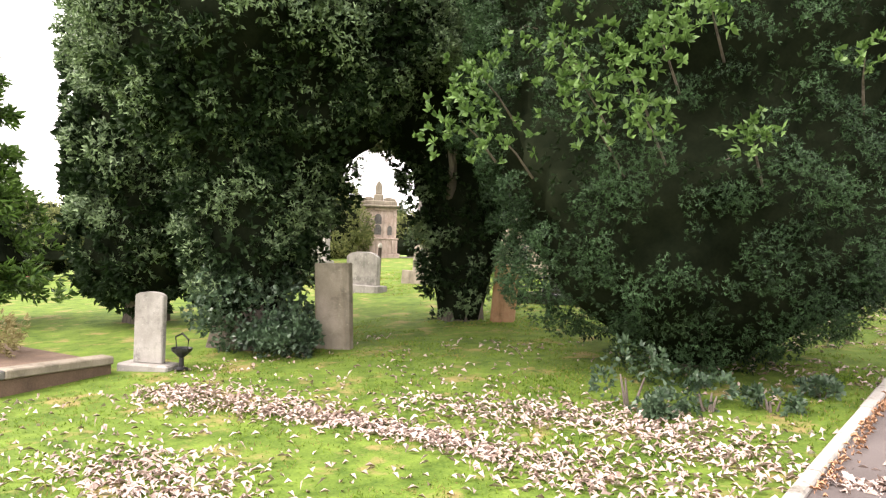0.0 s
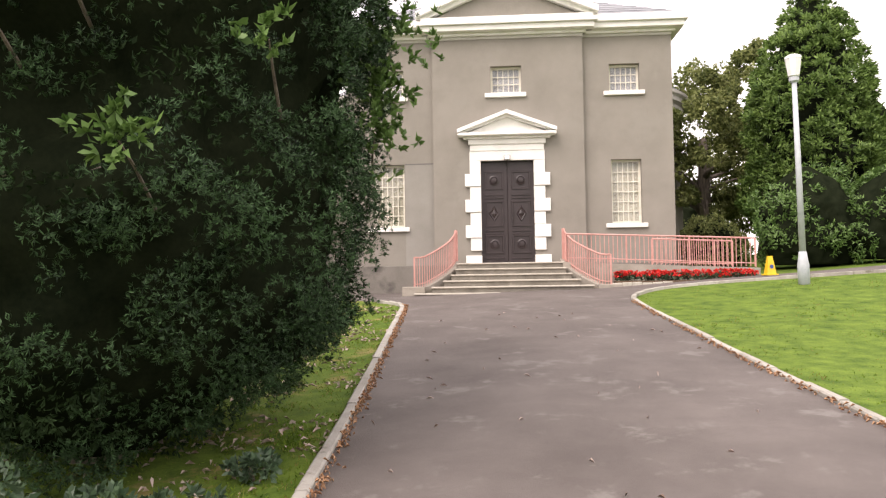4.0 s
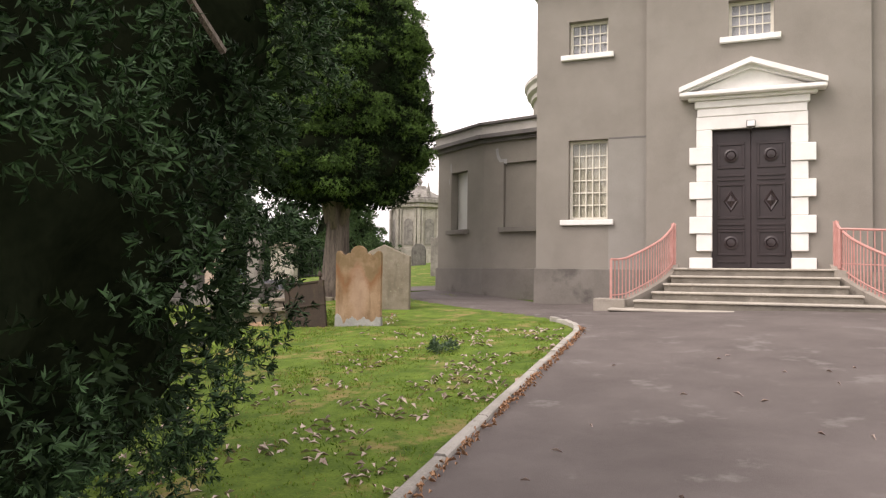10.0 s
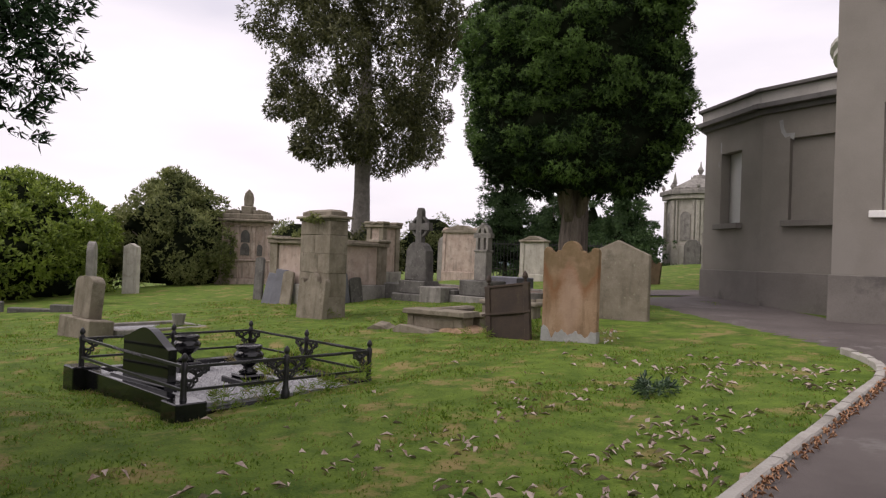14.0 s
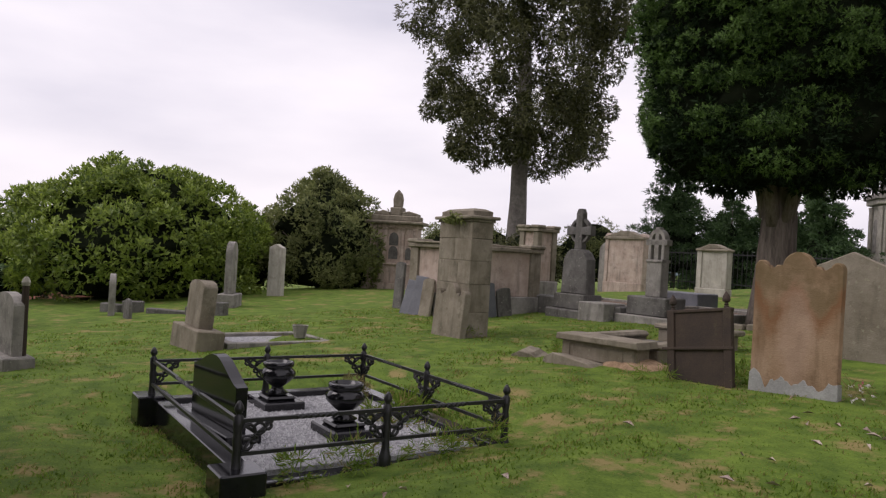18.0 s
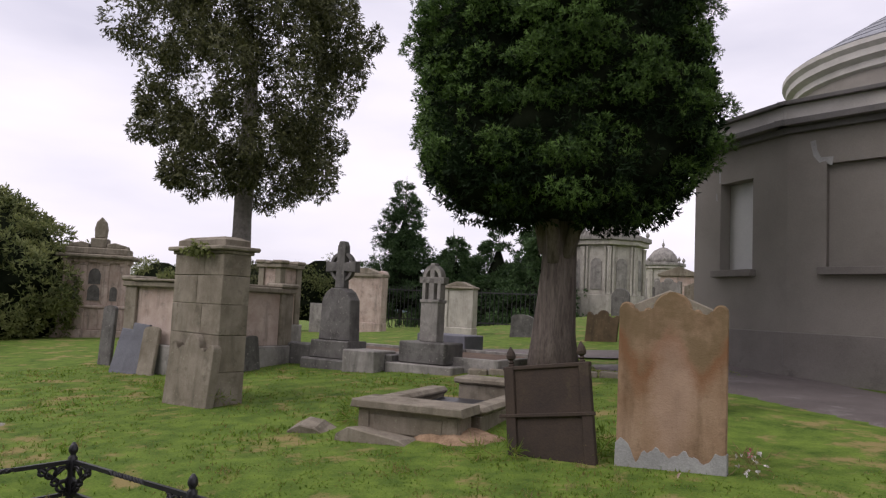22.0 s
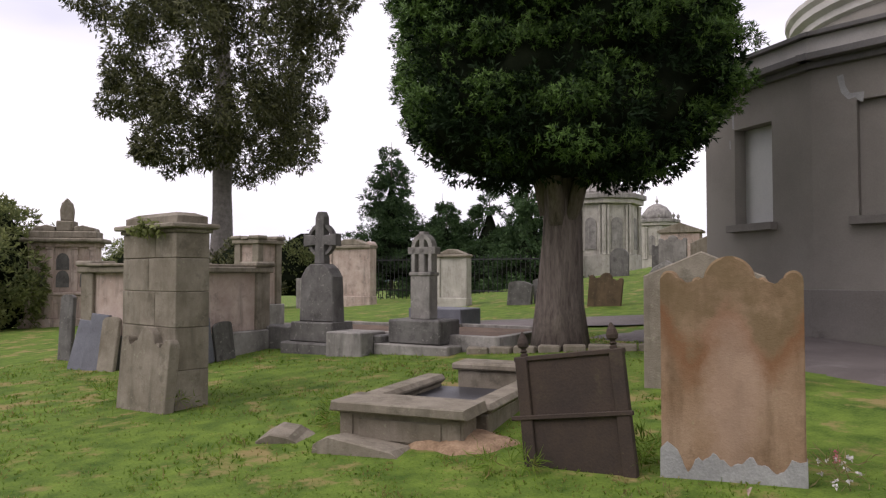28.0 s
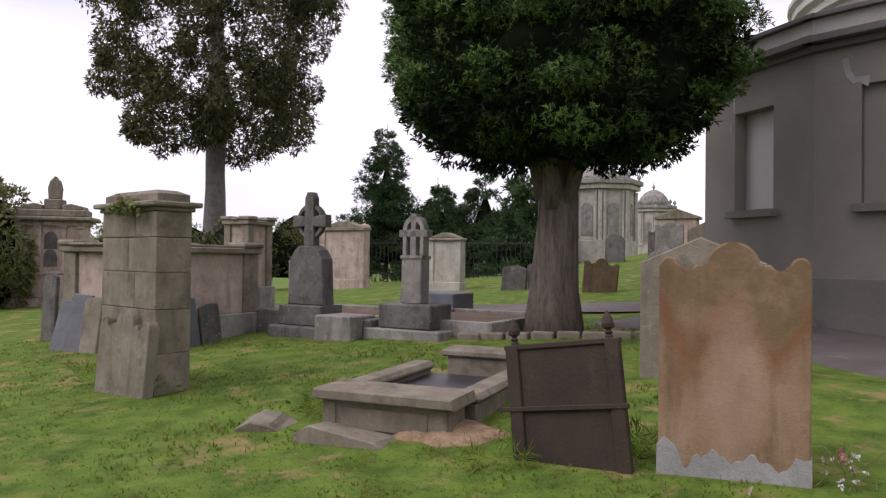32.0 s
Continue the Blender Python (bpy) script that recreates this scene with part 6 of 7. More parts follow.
# ---- black granite plot with its iron fence ----
FX0, FX1, FY0, FY1 = -7.62, -4.80, 10.52, 12.98
plot = thing("grave_plot", (FX0 + FX1) / 2, (FY0 + FY1) / 2, 0.16, 0, "polished black granite grave surround filled with grey chippings", "grave plot")
HX, HY = (FX1 - FX0) / 2, (FY1 - FY0) / 2
for nm, b in (("kerb_front", (-HX, HX, -HY, -HY + 0.16)), ("kerb_back", (-HX, HX, HY - 0.16, HY)), ("kerb_side", (-HX, -HX + 0.16, -HY + 0.16, HY - 0.16)), ("sunken_kerb", (HX - 0.16, HX, -HY + 0.18, HY - 0.16))):
    part(nm, B(*b, -0.35, -0.075 if nm == "sunken_kerb" else 0.03, 0.008), BLACK_GRANITE, plot)
part("gravel_bed", B(-HX + 0.16, HX - 0.16, -HY + 0.16, HY - 0.16, -0.35, -0.035), GRAVEL, plot, "grey stone chippings")
rngc = np.random.default_rng(8)
nch = 5200
cc = np.stack([rngc.uniform(-HX + 0.17, HX - 0.17, nch), rngc.uniform(-HY + 0.17, HY - 0.17, nch), np.full(nch, -0.03)], 1)
sz = rngc.uniform(0.008, 0.020, (nch, 1, 1))
tet = np.array([[1, 0, -0.5], [-0.5, 0.87, -0.5], [-0.5, -0.87, -0.5], [0.1, 0, 0.8]])
vv = (cc[:, None, :] + tet[None] * sz * rngc.uniform(0.6, 1.4, (nch, 4, 1))).reshape(-1, 3)
ff = (np.arange(nch)[:, None] * 4 + np.array([0, 1, 3, 1, 2, 3, 2, 0, 3])).ravel()
chip = new("chipping", raw_mesh("chipping", vv, ff, 3, stuff_mat("stone_chips", (0.16, 0.16, 0.165), (0.50, 0.50, 0.51), 20, 0.85, 0, 90, per="island")))
chip.parent = plot
tagged(chip, kind="stuff")
for bx in (-HX, HX):
    part("corner_block", B(bx - 0.17, bx + 0.17, -HY - 0.16, -HY + 0.18, -0.35, 0.06, 0.012), BLACK_GRANITE, plot)

fence = thing("grave_fence", (FX0 + FX1) / 2, (FY0 + FY1) / 2, 0.16, 0, "low black cast-iron grave fence with twisted rails and scrolled brackets", "fence")
TOPZ, LOWZ = 0.40, 0.16


def fence_post(x, y):
    p = part("post", lathe([(0.052, -0.25), (0.052, 0.02), (0.040, 0.05), (0.034, 0.09), (0.030, 0.20), (0.036, 0.26), (0.028, 0.30), (0.034, 0.36), (0.036, 0.43), (0.022, 0.445), (0.020, 0.455), (0.034, 0.475), (0.036, 0.495), (0.026, 0.52), (0.010, 0.545)], 10, cx=x, cy=y), BLACK_IRON, fence, smooth=True)
    return p


def bracket(x, y, dx, dy):
    """Scrolled openwork under the top rail beside a post."""
    bm = None
    for r, ox, oz in ((0.060, 0.075, 0.31), (0.042, 0.16, 0.335), (0.040, 0.07, 0.225), (0.026, 0.225, 0.35), (0.024, 0.125, 0.26)):
        pts = [(x + dx * (ox + r * math.cos(a)), y + dy * (ox + r * math.cos(a)), oz + r * math.sin(a)) for a in [2 * math.pi * i / 10 for i in range(11)]]
        bm = tube(pts, 0.0135, 5, bm)
    for a, b in (((0.02, 0.14), (0.10, 0.27)), ((0.10, 0.27), (0.26, 0.385)), ((0.03, 0.38), (0.14, 0.30))):
        bm = tube([(x + dx * a[0], y + dy * a[0], a[1]), (x + dx * b[0], y + dy * b[0], b[1])], 0.013, 5, bm)
    part("bracket", bm, BLACK_IRON, fence, smooth=True)


def twisted(p, q, r):
    """A square rail, twisted in its middle part."""
    bm = bmesh.new()
    p, q = Vector(p), Vector(q)
    d = (q - p).normalized()
    side, up = Vector((-d.y, d.x, 0)), Vector((0, 0, 1))
    rings = []
    for i in range(61):
        f = i / 60
        a = math.pi / 4 + (math.pi * 5 * min(max((f - 0.36) / 0.28, 0), 1))
        c = p.lerp(q, f)
        rings.append([bm.verts.new(c + r * (side * math.cos(a + k * math.pi / 2) + up * math.sin(a + k * math.pi / 2))) for k in range(4)])
    for a, b in zip(rings, rings[1:]):
        for k in range(4):
            bm.faces.new((a[k], a[(k + 1) % 4], b[(k + 1) % 4], b[k]))
    return bm


spots = [(-HX, -HY), (-HX, 0.0), (-HX, HY), (0.05, HY), (HX, HY), (HX, 0.0), (HX, -HY)]
for x, y in spots:
    fence_post(x, y)
for (x0, y0), (x1, y1) in zip(spots, spots[1:] + spots[:1]):
    d = Vector((x1 - x0, y1 - y0)).normalized()
    part("top_rail", twisted((x0, y0, TOPZ), (x1, y1, TOPZ), 0.021), BLACK_IRON, fence)
    part("low_rail", tube([(x0, y0, LOWZ), (x1, y1, LOWZ)], 0.020, square=True), BLACK_IRON, fence)
    if abs(y0 + HY) > 0.01 or abs(y1 + HY) > 0.01:
        bracket(x0, y0, d.x, d.y)
        bracket(x1, y1, -d.x, -d.y)
hs = thing("black_headstone", -6.30, 10.82, 0.10, 5, "polished black granite headstone with an ogee top, on a black base", "headstone")
part("base", B(-0.62, 0.62, -0.16, 0.16, -0.02, 0.10, 0.008), BLACK_GRANITE, hs)
hs.scale = (1.0, 1.0, 1.16)
og = [(-0.52, 0.10), (0.52, 0.10), (0.52, 0.43)] + [(0.52 - 1.04 * i / 14, 0.43 + 0.13 * (0.5 - 0.5 * math.cos(2 * math.pi * i / 14)) ** 0.8 + (0.10 if i > 7 else 0.10 * i / 7) * 0.6) for i in range(1, 14)] + [(-0.52, 0.50)]
part("tablet", slab(og, -0.055, 0.055, 0.006), BLACK_GRANITE, hs)
vase_profile = [(0.075, 0.0), (0.10, 0.02), (0.055, 0.05), (0.05, 0.08), (0.09, 0.11), (0.145, 0.17), (0.155, 0.21), (0.125, 0.245), (0.115, 0.255), (0.135, 0.275), (0.135, 0.31), (0.10, 0.315), (0.095, 0.26), (0.0, 0.25)]
for x, y in ((-7.10, 11.69), (-5.78, 11.85)):
    u = thing("grave_urn", x, y, 0.115, 0, "glossy black granite urn on a stepped block", "urn", "black grave urns")
    part("block", B(-0.22, 0.22, -0.18, 0.18, 0.0, 0.07, 0.01), BLACK_GRANITE, u)
    part("foot", B(-0.13, 0.13, -0.13, 0.13, 0.07, 0.10, 0.015), BLACK_GRANITE, u)
    part("vase", lathe([(r, z * 0.86 + 0.10) for r, z in vase_profile], 24), BLACK_GRANITE, u, smooth=True)
    u.scale = (1.22, 1.22, 1.32)


def shrub(name, x, y, r, h, n, mat, label, seed, length, width, cat="plant", per=10, fan=4, z=None, stalk=True):
    rng = np.random.default_rng(seed)
    c = rng.normal(0, 1, (n, 3))
    c = unit(c) * rng.uniform(0.3, 1.0, (n, 1)) ** 0.6 * np.array([r, r, h / 2]) + np.array([0, 0, h / 2])
    w = unit(c - np.array([0, 0, h * 0.3]))
    p, o = clumps(rng, c, w, np.full(n, 0.25 * min(r, h)), per)
    t = thing(name, x, y, ground_z(x, y) if z is None else z, 0, label, cat)
    ob = new("foliage", leaf_mesh("foliage", rng, p, o, fan, length, width, 0.6, mat))
    ob.parent = t
    if stalk:
        for k in range(3):
            a = 2.1 * k + seed
            part("stem", tube([(0.03 * math.cos(a), 0.03 * math.sin(a), -0.05), (0.3 * r * math.cos(a), 0.3 * r * math.sin(a), 0.5 * h)], [0.02, 0.008], 5), BARK, t)
    return t


shrub("dry_shrub", -7.2, 12.65, 0.20, 0.36, 24, DRY_BLADE, "dry straw-coloured dead shrub in the fenced plot", 3, 0.09, 0.012)
shrub("weed_clump", -6.3, 12.72, 0.40, 0.26, 26, GRASS_BLADE, "tall green weeds growing in the fenced plot", 4, 0.16, 0.018, stalk=False)

for k, (x, y, n) in enumerate(((-4.84, 11.0, 12), (-4.86, 11.45, 16), (-4.98, 11.85, 12), (-4.82, 12.25, 16), (-5.1, 12.7, 14), (-4.75, 12.75, 10))):
    shrub("weed_clump", x, y, 0.20, 0.16 + 0.03 * (k % 3), n, GRASS_BLADE, "rough grass and weeds grown over the fenced plot's edge", 560 + k, 0.13, 0.011, per=6, fan=3, stalk=False)

# ---- scattered headstones on the lower lawn ----
headstone(-12.0, 12.12, 3, 0.74, 1.12, 0.24, "low_round", LICHEN_STONE, "leaning buff stone headstone on a chunky base at a gravel plot", lean=(-4, 1), plinth=(1.34, 0.46, 0.34, LICHEN_STONE))
grave_kerb(-12.05, 13.35, 3, 1.4, 1.9, 0.07, GREY_STONE, "low grey kerb round a bright gravel grave", GRAVEL, "pale grey gravel")
vas = thing("flower_pot", -12.0, 13.95, ground_z(-12.0, 13.95) + 0.02, 0, "small stone flower pot on the gravel grave", "pot")
part("pot", lathe([(0.10, 0), (0.14, 0.20), (0.15, 0.22), (0.12, 0.22), (0.10, 0.06)], 12), GREY_STONE, vas)
headstone(-20.1, 15.15, -30, 0.62, 1.85, 0.20, "round", GREY_STONE, "tall grey round-topped headstone on a block base", plinth=(0.95, 0.5, 0.38, GREY_STONE))
headstone(-24.0, 17.95, 30, 0.58, 1.80, 0.22, "peak", PALE_STONE, "pale buff headstone with a pointed gabled top", plinth=None)
headstone(-19.5, 12.0, -12, 0.55, 1.05, 0.14, "round", GREY_STONE, "narrow grey round-topped headstone seen edge on")
headstone(-18.2, 12.15, 10, 0.36, 0.48, 0.08, "round", DARK_STONE, "small dark weathered marker in the turf")
headstone(-26.0, 15.0, 20, 0.7, 0.9, 0.12, "flat", DARK_STONE, "dark stone half hidden under the big bush")
for x, y, w, h, a in ((-20.6, 12.2, 0.7, 0.22, 30), (-20.0, 12.6, 0.5, 0.30, 60), (-19.0, 13.3, 1.3, 0.10, 40), (-18.0, 13.9, 1.0, 0.18, 40), (-17.6, 14.2, 0.25, 0.32, 40)):
    b = thing("stone_block", x, y, ground_z(x, y), a, "broken dark grave kerb fragment in the grass", "stone block", "grave fragments")
    bm = B(-w / 2, w / 2, -0.12, 0.12, -0.12, h, 0.02)
    worn(bm, 0.02, x)
    part("block", bm, DARK_STONE, b)
gp = thing("gate_post", -11.2, 9.55, ground_z(-11.2, 9.55), 0, "dark rusted iron post set in a concrete foot", "post")
part("foot", B(-0.16, 0.16, -0.16, 0.16, -0.1, 0.10, 0.02), CEMENT, gp)
part("shaft", tube([(0, 0, 0.05), (0.04, 0, 1.15)], [0.06, 0.045], 10), RUST, gp)
part("knob", lathe([(0.05, 0), (0.06, 0.05), (0.03, 0.12)], 10, cx=0.04, cz=1.15), PALE_STONE, gp)

# ---- stones on the far slope ----
wall_monument(-22.6, 33.8, 8, 1.85, 2.75, 0.4, PINK_STONE, "large pinkish wall monument with a low pediment and carved ears", True)
wall_monument(-15.4, 30.3, 8, 0.92, 1.80, 0.3, PALE_STONE, "pale pedimented slab monument with a moulded cornice", False)
headstone(-19.6, 35.9, 8, 0.8, 1.9, 0.25, "round", DARK_STONE, "dark round-topped headstone beside the railings")
headstone(-24.3, 34.4, 8, 0.8, 2.4, 0.3, "gothic", GREY_STONE, "grey pointed headstone on the far slope")
headstone(-25.5, 34.0, 8, 0.7, 1.3, 0.2, "flat", GREY_STONE, "squat grey headstone on the far slope")
headstone(-13.1, 30.4, 8, 0.75, 0.7, 0.2, "low_round", DARK_STONE, "low dark slab headstone beneath the far trees", lean=(0, 5))
headstone(-12.5, 30.9, 8, 0.65, 0.75, 0.2, "low_round", DARK_STONE, "dark slab headstone beneath the far trees", lean=(0, -4))
headstone(-10.3, 30.0, 8, 0.92, 0.9, 0.14, "shoulder", BROWN_STONE, "brown sandstone headstone leaning on the far slope", lean=(4, 6))
headstone(-12.4, 42.0, 8, 0.8, 1.3, 0.2, "shoulder", DARK_STONE, "dark shouldered headstone on the upper slope")
headstone(-9.3, 33.0, 8, 0.8, 1.75, 0.2, "shoulder", GREY_STONE, "grey scroll-topped headstone near the upper path")
headstone(-8.1, 32.4, 8, 1.0, 1.70, 0.2, "peak", LICHEN_STONE, "grey-brown headstone near the upper path")
tb = thing("gabled_tomb", -11.0, 40.0, ground_z(-11.0, 40.0), 8, "brown stone gabled tomb with a blank pale front", "tomb")
part("body", B(-1.05, 1.05, -0.6, 0.6, -0.2, 2.55, 0.02), PINK_STONE, tb)
part("front_panel", B(-0.62, 0.62, -0.63, -0.6, 0.3, 2.1, 0.01), PINK_STONE, tb)
part("pediment", slab([(-1.2, 2.55), (1.2, 2.55), (1.2, 2.68), (0, 3.15), (-1.2, 2.68)], -0.7, 0.7, 0.02), LICHEN_STONE, tb)
tb.scale = (0.70, 0.70, 0.66)
railing = thing("iron_railing", -19.6, 36.6, ground_z(-19.6, 36.6), 8, "tall dark iron railings round a family plot", "railing")
for k in range(46):
    x = -4.5 + k * 0.2
    part("bar", tube([(x, 0, -0.1), (x, 0, 1.75)], [0.022, 0.016], 4), BLACK_IRON, railing)
for z in (0.25, 1.55):
    part("rail", B(-4.55, 4.55, -0.02, 0.02, z, z + 0.05), BLACK_IRON, railing)
pth = bmesh.new()
run = curve_at([(-5.2, 27.6), (-7.4, 27.2), (-10, 26.4), (-14, 25.4), (-20, 25.0), (-30, 26)])
rows2 = []
for i in range(41):
    x, y = run(i / 40)
    rows2.append([pth.verts.new((x, y + o, ground_z(x, y + o) + 0.035)) for o in (-0.9, 0.9)])
for a, b in zip(rows2, rows2[1:]):
    pth.faces.new((a[0], b[0], b[1], a[1]))
solo("path", pth, ASPHALT, label="narrow tarmac path between the graves", category="path", kind="structure")

# ---- mausolea on the hill ----
MZ = 2.25


def mausoleum(x, y, r, h, label, dome, seg=8, turn=0):
    z = ground_z(x, y)
    t = thing("mausoleum", x, y, z, turn, label, "mausoleum", "mausolea on the hill")
    b0 = max(0.9, MZ - z + 0.9)

    def octo(rad, z0, z1, nm, mat, lab=""):
        pts = [(rad * math.cos(math.pi / seg + 2 * math.pi * i / seg), rad * math.sin(math.pi / seg + 2 * math.pi * i / seg)) for i in range(seg)]
        part(nm, flat(pts, z0, z1, 0.03), mat, t, lab)
    octo(r * 1.08, -0.3, b0, "base", PALE_STONE)
    octo(r, b0, b0 + h * 0.62, "drum", PALE_STONE)
    for i in range(seg):
        a = 2 * math.pi * i / seg
        w = r * math.tan(math.pi / seg) * 0.95
        rad = r * math.cos(math.pi / seg)
        m = Matrix.Rotation(a + math.pi / 2, 4, "Z")
        niche = slab([(-w * 0.42, b0 + 0.3), (w * 0.42, b0 + 0.3), (w * 0.42, b0 + h * 0.38)] + arc(0, b0 + h * 0.38, w * 0.42, 10, 170, 8) + [(-w * 0.42, b0 + h * 0.38)], -rad - 0.05, -rad + 0.02)
        bmesh.ops.transform(niche, matrix=m, verts=niche.verts)
        part("blind_arch", niche, GREY_STONE, t)
        for s in (-1, 1):
            for off in (0.70, 0.95):
                col = lathe([(0.10, b0), (0.075, b0 + 0.12), (0.07, b0 + h * 0.55), (0.10, b0 + h * 0.60)], 8, cx=s * w * off, cy=-rad - 0.09)
                bmesh.ops.transform(col, matrix=m, verts=col.verts)
                part("column", col, PALE_STONE, t)
        u = lathe([(0.09, 0), (0.04, 0.07), (0.14, 0.22), (0.11, 0.34), (0.03, 0.42), (0.012, 0.5)], 8, cx=(r * 1.1) * math.cos(a + math.pi / seg), cy=(r * 1.1) * math.sin(a + math.pi / seg), cz=b0 + h * 0.74)
        part("urn", u, GREY_STONE, t)
    octo(r * 1.14, b0 + h * 0.62, b0 + h * 0.68, "entablature", PALE_STONE)
    octo(r * 1.22, b0 + h * 0.68, b0 + h * 0.74, "cornice", GREY_STONE)
    zz = b0 + h * 0.74
    if dome:
        part("dome", lathe([(r * 0.8, zz), (r * 0.8, zz + 0.25), (r * 0.72, zz + 0.6), (r * 0.5, zz + 1.0), (r * 0.2, zz + 1.25), (0.05, zz + 1.3)], 20), GREY_STONE, t, smooth=True)
        part("finial", lathe([(0.05, zz + 1.3), (0.13, zz + 1.5), (0.03, zz + 1.7), (0.012, zz + 1.95)], 8), GREY_STONE, t)
    else:
        octo(r * 0.95, zz, zz + 0.2, "roof_step", GREY_STONE)
        part("roof", lathe([(r * 0.9, zz + 0.2), (r * 0.55, zz + 0.6), (r * 0.28, zz + 0.9), (r * 0.22, zz + 1.15), (0.08, zz + 1.2)], 8), GREY_STONE, t)
        part("finial", lathe([(0.09, zz + 1.2), (0.22, zz + 1.5), (0.07, zz + 1.75), (0.02, zz + 2.1)], 8), GREY_STONE, t)
        for i in range(4):
            a = math.pi / 4 + i * math.pi / 2
            part("pinnacle", lathe([(0.16, 0), (0.13, 0.5), (0.17, 0.56), (0.012, 1.3)], 6, cx=r * 0.8 * math.cos(a), cy=r * 0.8 * math.sin(a), cz=zz), GREY_STONE, t)
    return t


mausoleum(-19.75, 54.15, 2.15, 4.9, "ornate pale stone octagonal mausoleum with arches, urns and pinnacles", False)
mausoleum(-20.8, 68.3, 1.45, 4.2, "pale stone domed mausoleum with urns", True)
headstone(-13.9, 41.0, 8, 0.8, 1.2, 0.2, "round", DARK_STONE, "dark headstone in front of the mausoleum")

# ---- the plot seen first, west of the drive ----
gw = thing("grave_wall", -8.1, -0.5, ground_z(-8.1, -0.5), 12, "raised grave with dark stone kerb, filled with dry plants", "grave")
part("front_kerb", B(-2.2, 1.72, -0.62, -0.46, -0.25, 0.24, 0.015), EARTH, gw)
part("front_coping", B(-2.2, 1.76, -0.66, -0.42, 0.24, 0.34, 0.015), DARK_STONE, gw)
part("end_kerb", B(1.56, 1.72, -0.46, 0.9, -0.25, 0.24, 0.015), EARTH, gw)
part("end_coping", B(1.52, 1.76, -0.42, 0.9, 0.24, 0.34, 0.015), LICHEN_STONE, gw)
part("soil", B(-2.2, 1.56, -0.46, 0.9, -0.25, 0.26), EARTH, gw)
headstone(-8.75, -0.55, 40, 0.6, 1.45, 0.12, "round", GREY_STONE, "grey headstone standing in the raised grave")
shrub("dry_shrub", -8.0, -0.3, 0.5, 0.5, 40, DRY_BLADE, "dry pinkish dead flowers on the raised grave", 9, 0.09, 0.02, z=ground_z(-8.0, -0.3) + 0.25)
headstone(-6.48, 1.15, 30, 0.40, 0.98, 0.10, "low_round", GREY_STONE, "pale plain headstone on a small plinth", plinth=(0.7, 0.34, 0.08, GREY_STONE))
blk = thing("iron_vase", -6.05, 1.35, ground_z(-6.05, 1.35), 0, "black iron flower holder beside the pale headstone", "flower holder")
part("bowl", lathe([(0.03, 0.0), (0.10, 0.02), (0.03, 0.05), (0.03, 0.16), (0.12, 0.24), (0.13, 0.28), (0.11, 0.26)], 12), BLACK_IRON, blk)
part("handle", tube([(0.13, 0, 0.26), (0.16, 0, 0.40), (0.0, 0, 0.46), (-0.16, 0, 0.40), (-0.13, 0, 0.26)], 0.012, 5), BLACK_IRON, blk)
headstone(-5.62, 3.45, 22, 0.55, 1.22, 0.13, "flat", LICHEN_STONE, "leaning pale headstone greened with moss under the yew", lean=(0, -3))
headstone(-5.2, 6.85, 30, 0.42, 1.0, 0.12, "flat", RED_STONE, "brown sandstone headstone beside the yew's trunk", lean=(0, 3))
headstone(-11.6, 9.4, 10, 1.0, 1.05, 0.14, "low_round", GREY_STONE, "pale grey headstone on the sunny lawn beyond the yews", plinth=(1.3, 0.4, 0.2, GREY_STONE))
shrub("holly_bush", -6.75, 2.75, 0.85, 1.25, 130, DARKBROAD, "dark glossy holly bush at the foot of the yew", 15, 0.085, 0.045, "bush", per=12)
shrub("holly_bush", -5.85, 2.75, 0.55, 0.55, 60, DARKBROAD, "low dark holly growth at the foot of the yew", 16, 0.085, 0.045, "bush", per=12)
for k, (x, y, r, h) in enumerate(((-0.80, 2.95, 0.30, 0.55), (-0.15, 3.2, 0.20, 0.30), (0.30, 3.5, 0.16, 0.20), (-0.45, 2.75, 0.16, 0.18), (0.50, 4.3, 0.14, 0.16))):
    shrub("holly_seedling", x, y, r * 1.5, h, 16, DARKBROAD, "low dark green holly seedlings under the big yew", 30 + k, 0.07, 0.036, "plant", per=6)
# pale broad-leaved shoots pushing through the yew
def shoots(x, y, z, r, n, seed, nm="sycamore_shoot", mat=None, size=0.15):
    rng = np.random.default_rng(seed)
    t = thing(nm, x, y, z, 0, "fresh yellow-green broad-leaved shoots growing out through the yew", "shoot", "broad-leaved shoots")
    way = np.array([0.35, -0.85, 0.25])
    c = rng.normal(0, 1, (n, 3)) * np.array([r, r * 0.45, r * 0.7])
    o = unit(np.tile(way, (n, 1)) + rng.normal(0, 0.35, (n, 3)))
    ob = new("leaves", leaf_mesh("leaves", rng, c, o, 9, size, size * 0.5, 0.8, mat or BROAD))
    ob.parent = t
    part("stem", tube([(-0.15, 0.8, -0.3), (-0.08, 0.4, -0.1), (0, 0.05, 0)], [0.014, 0.010, 0.005], 5), BARK, t)


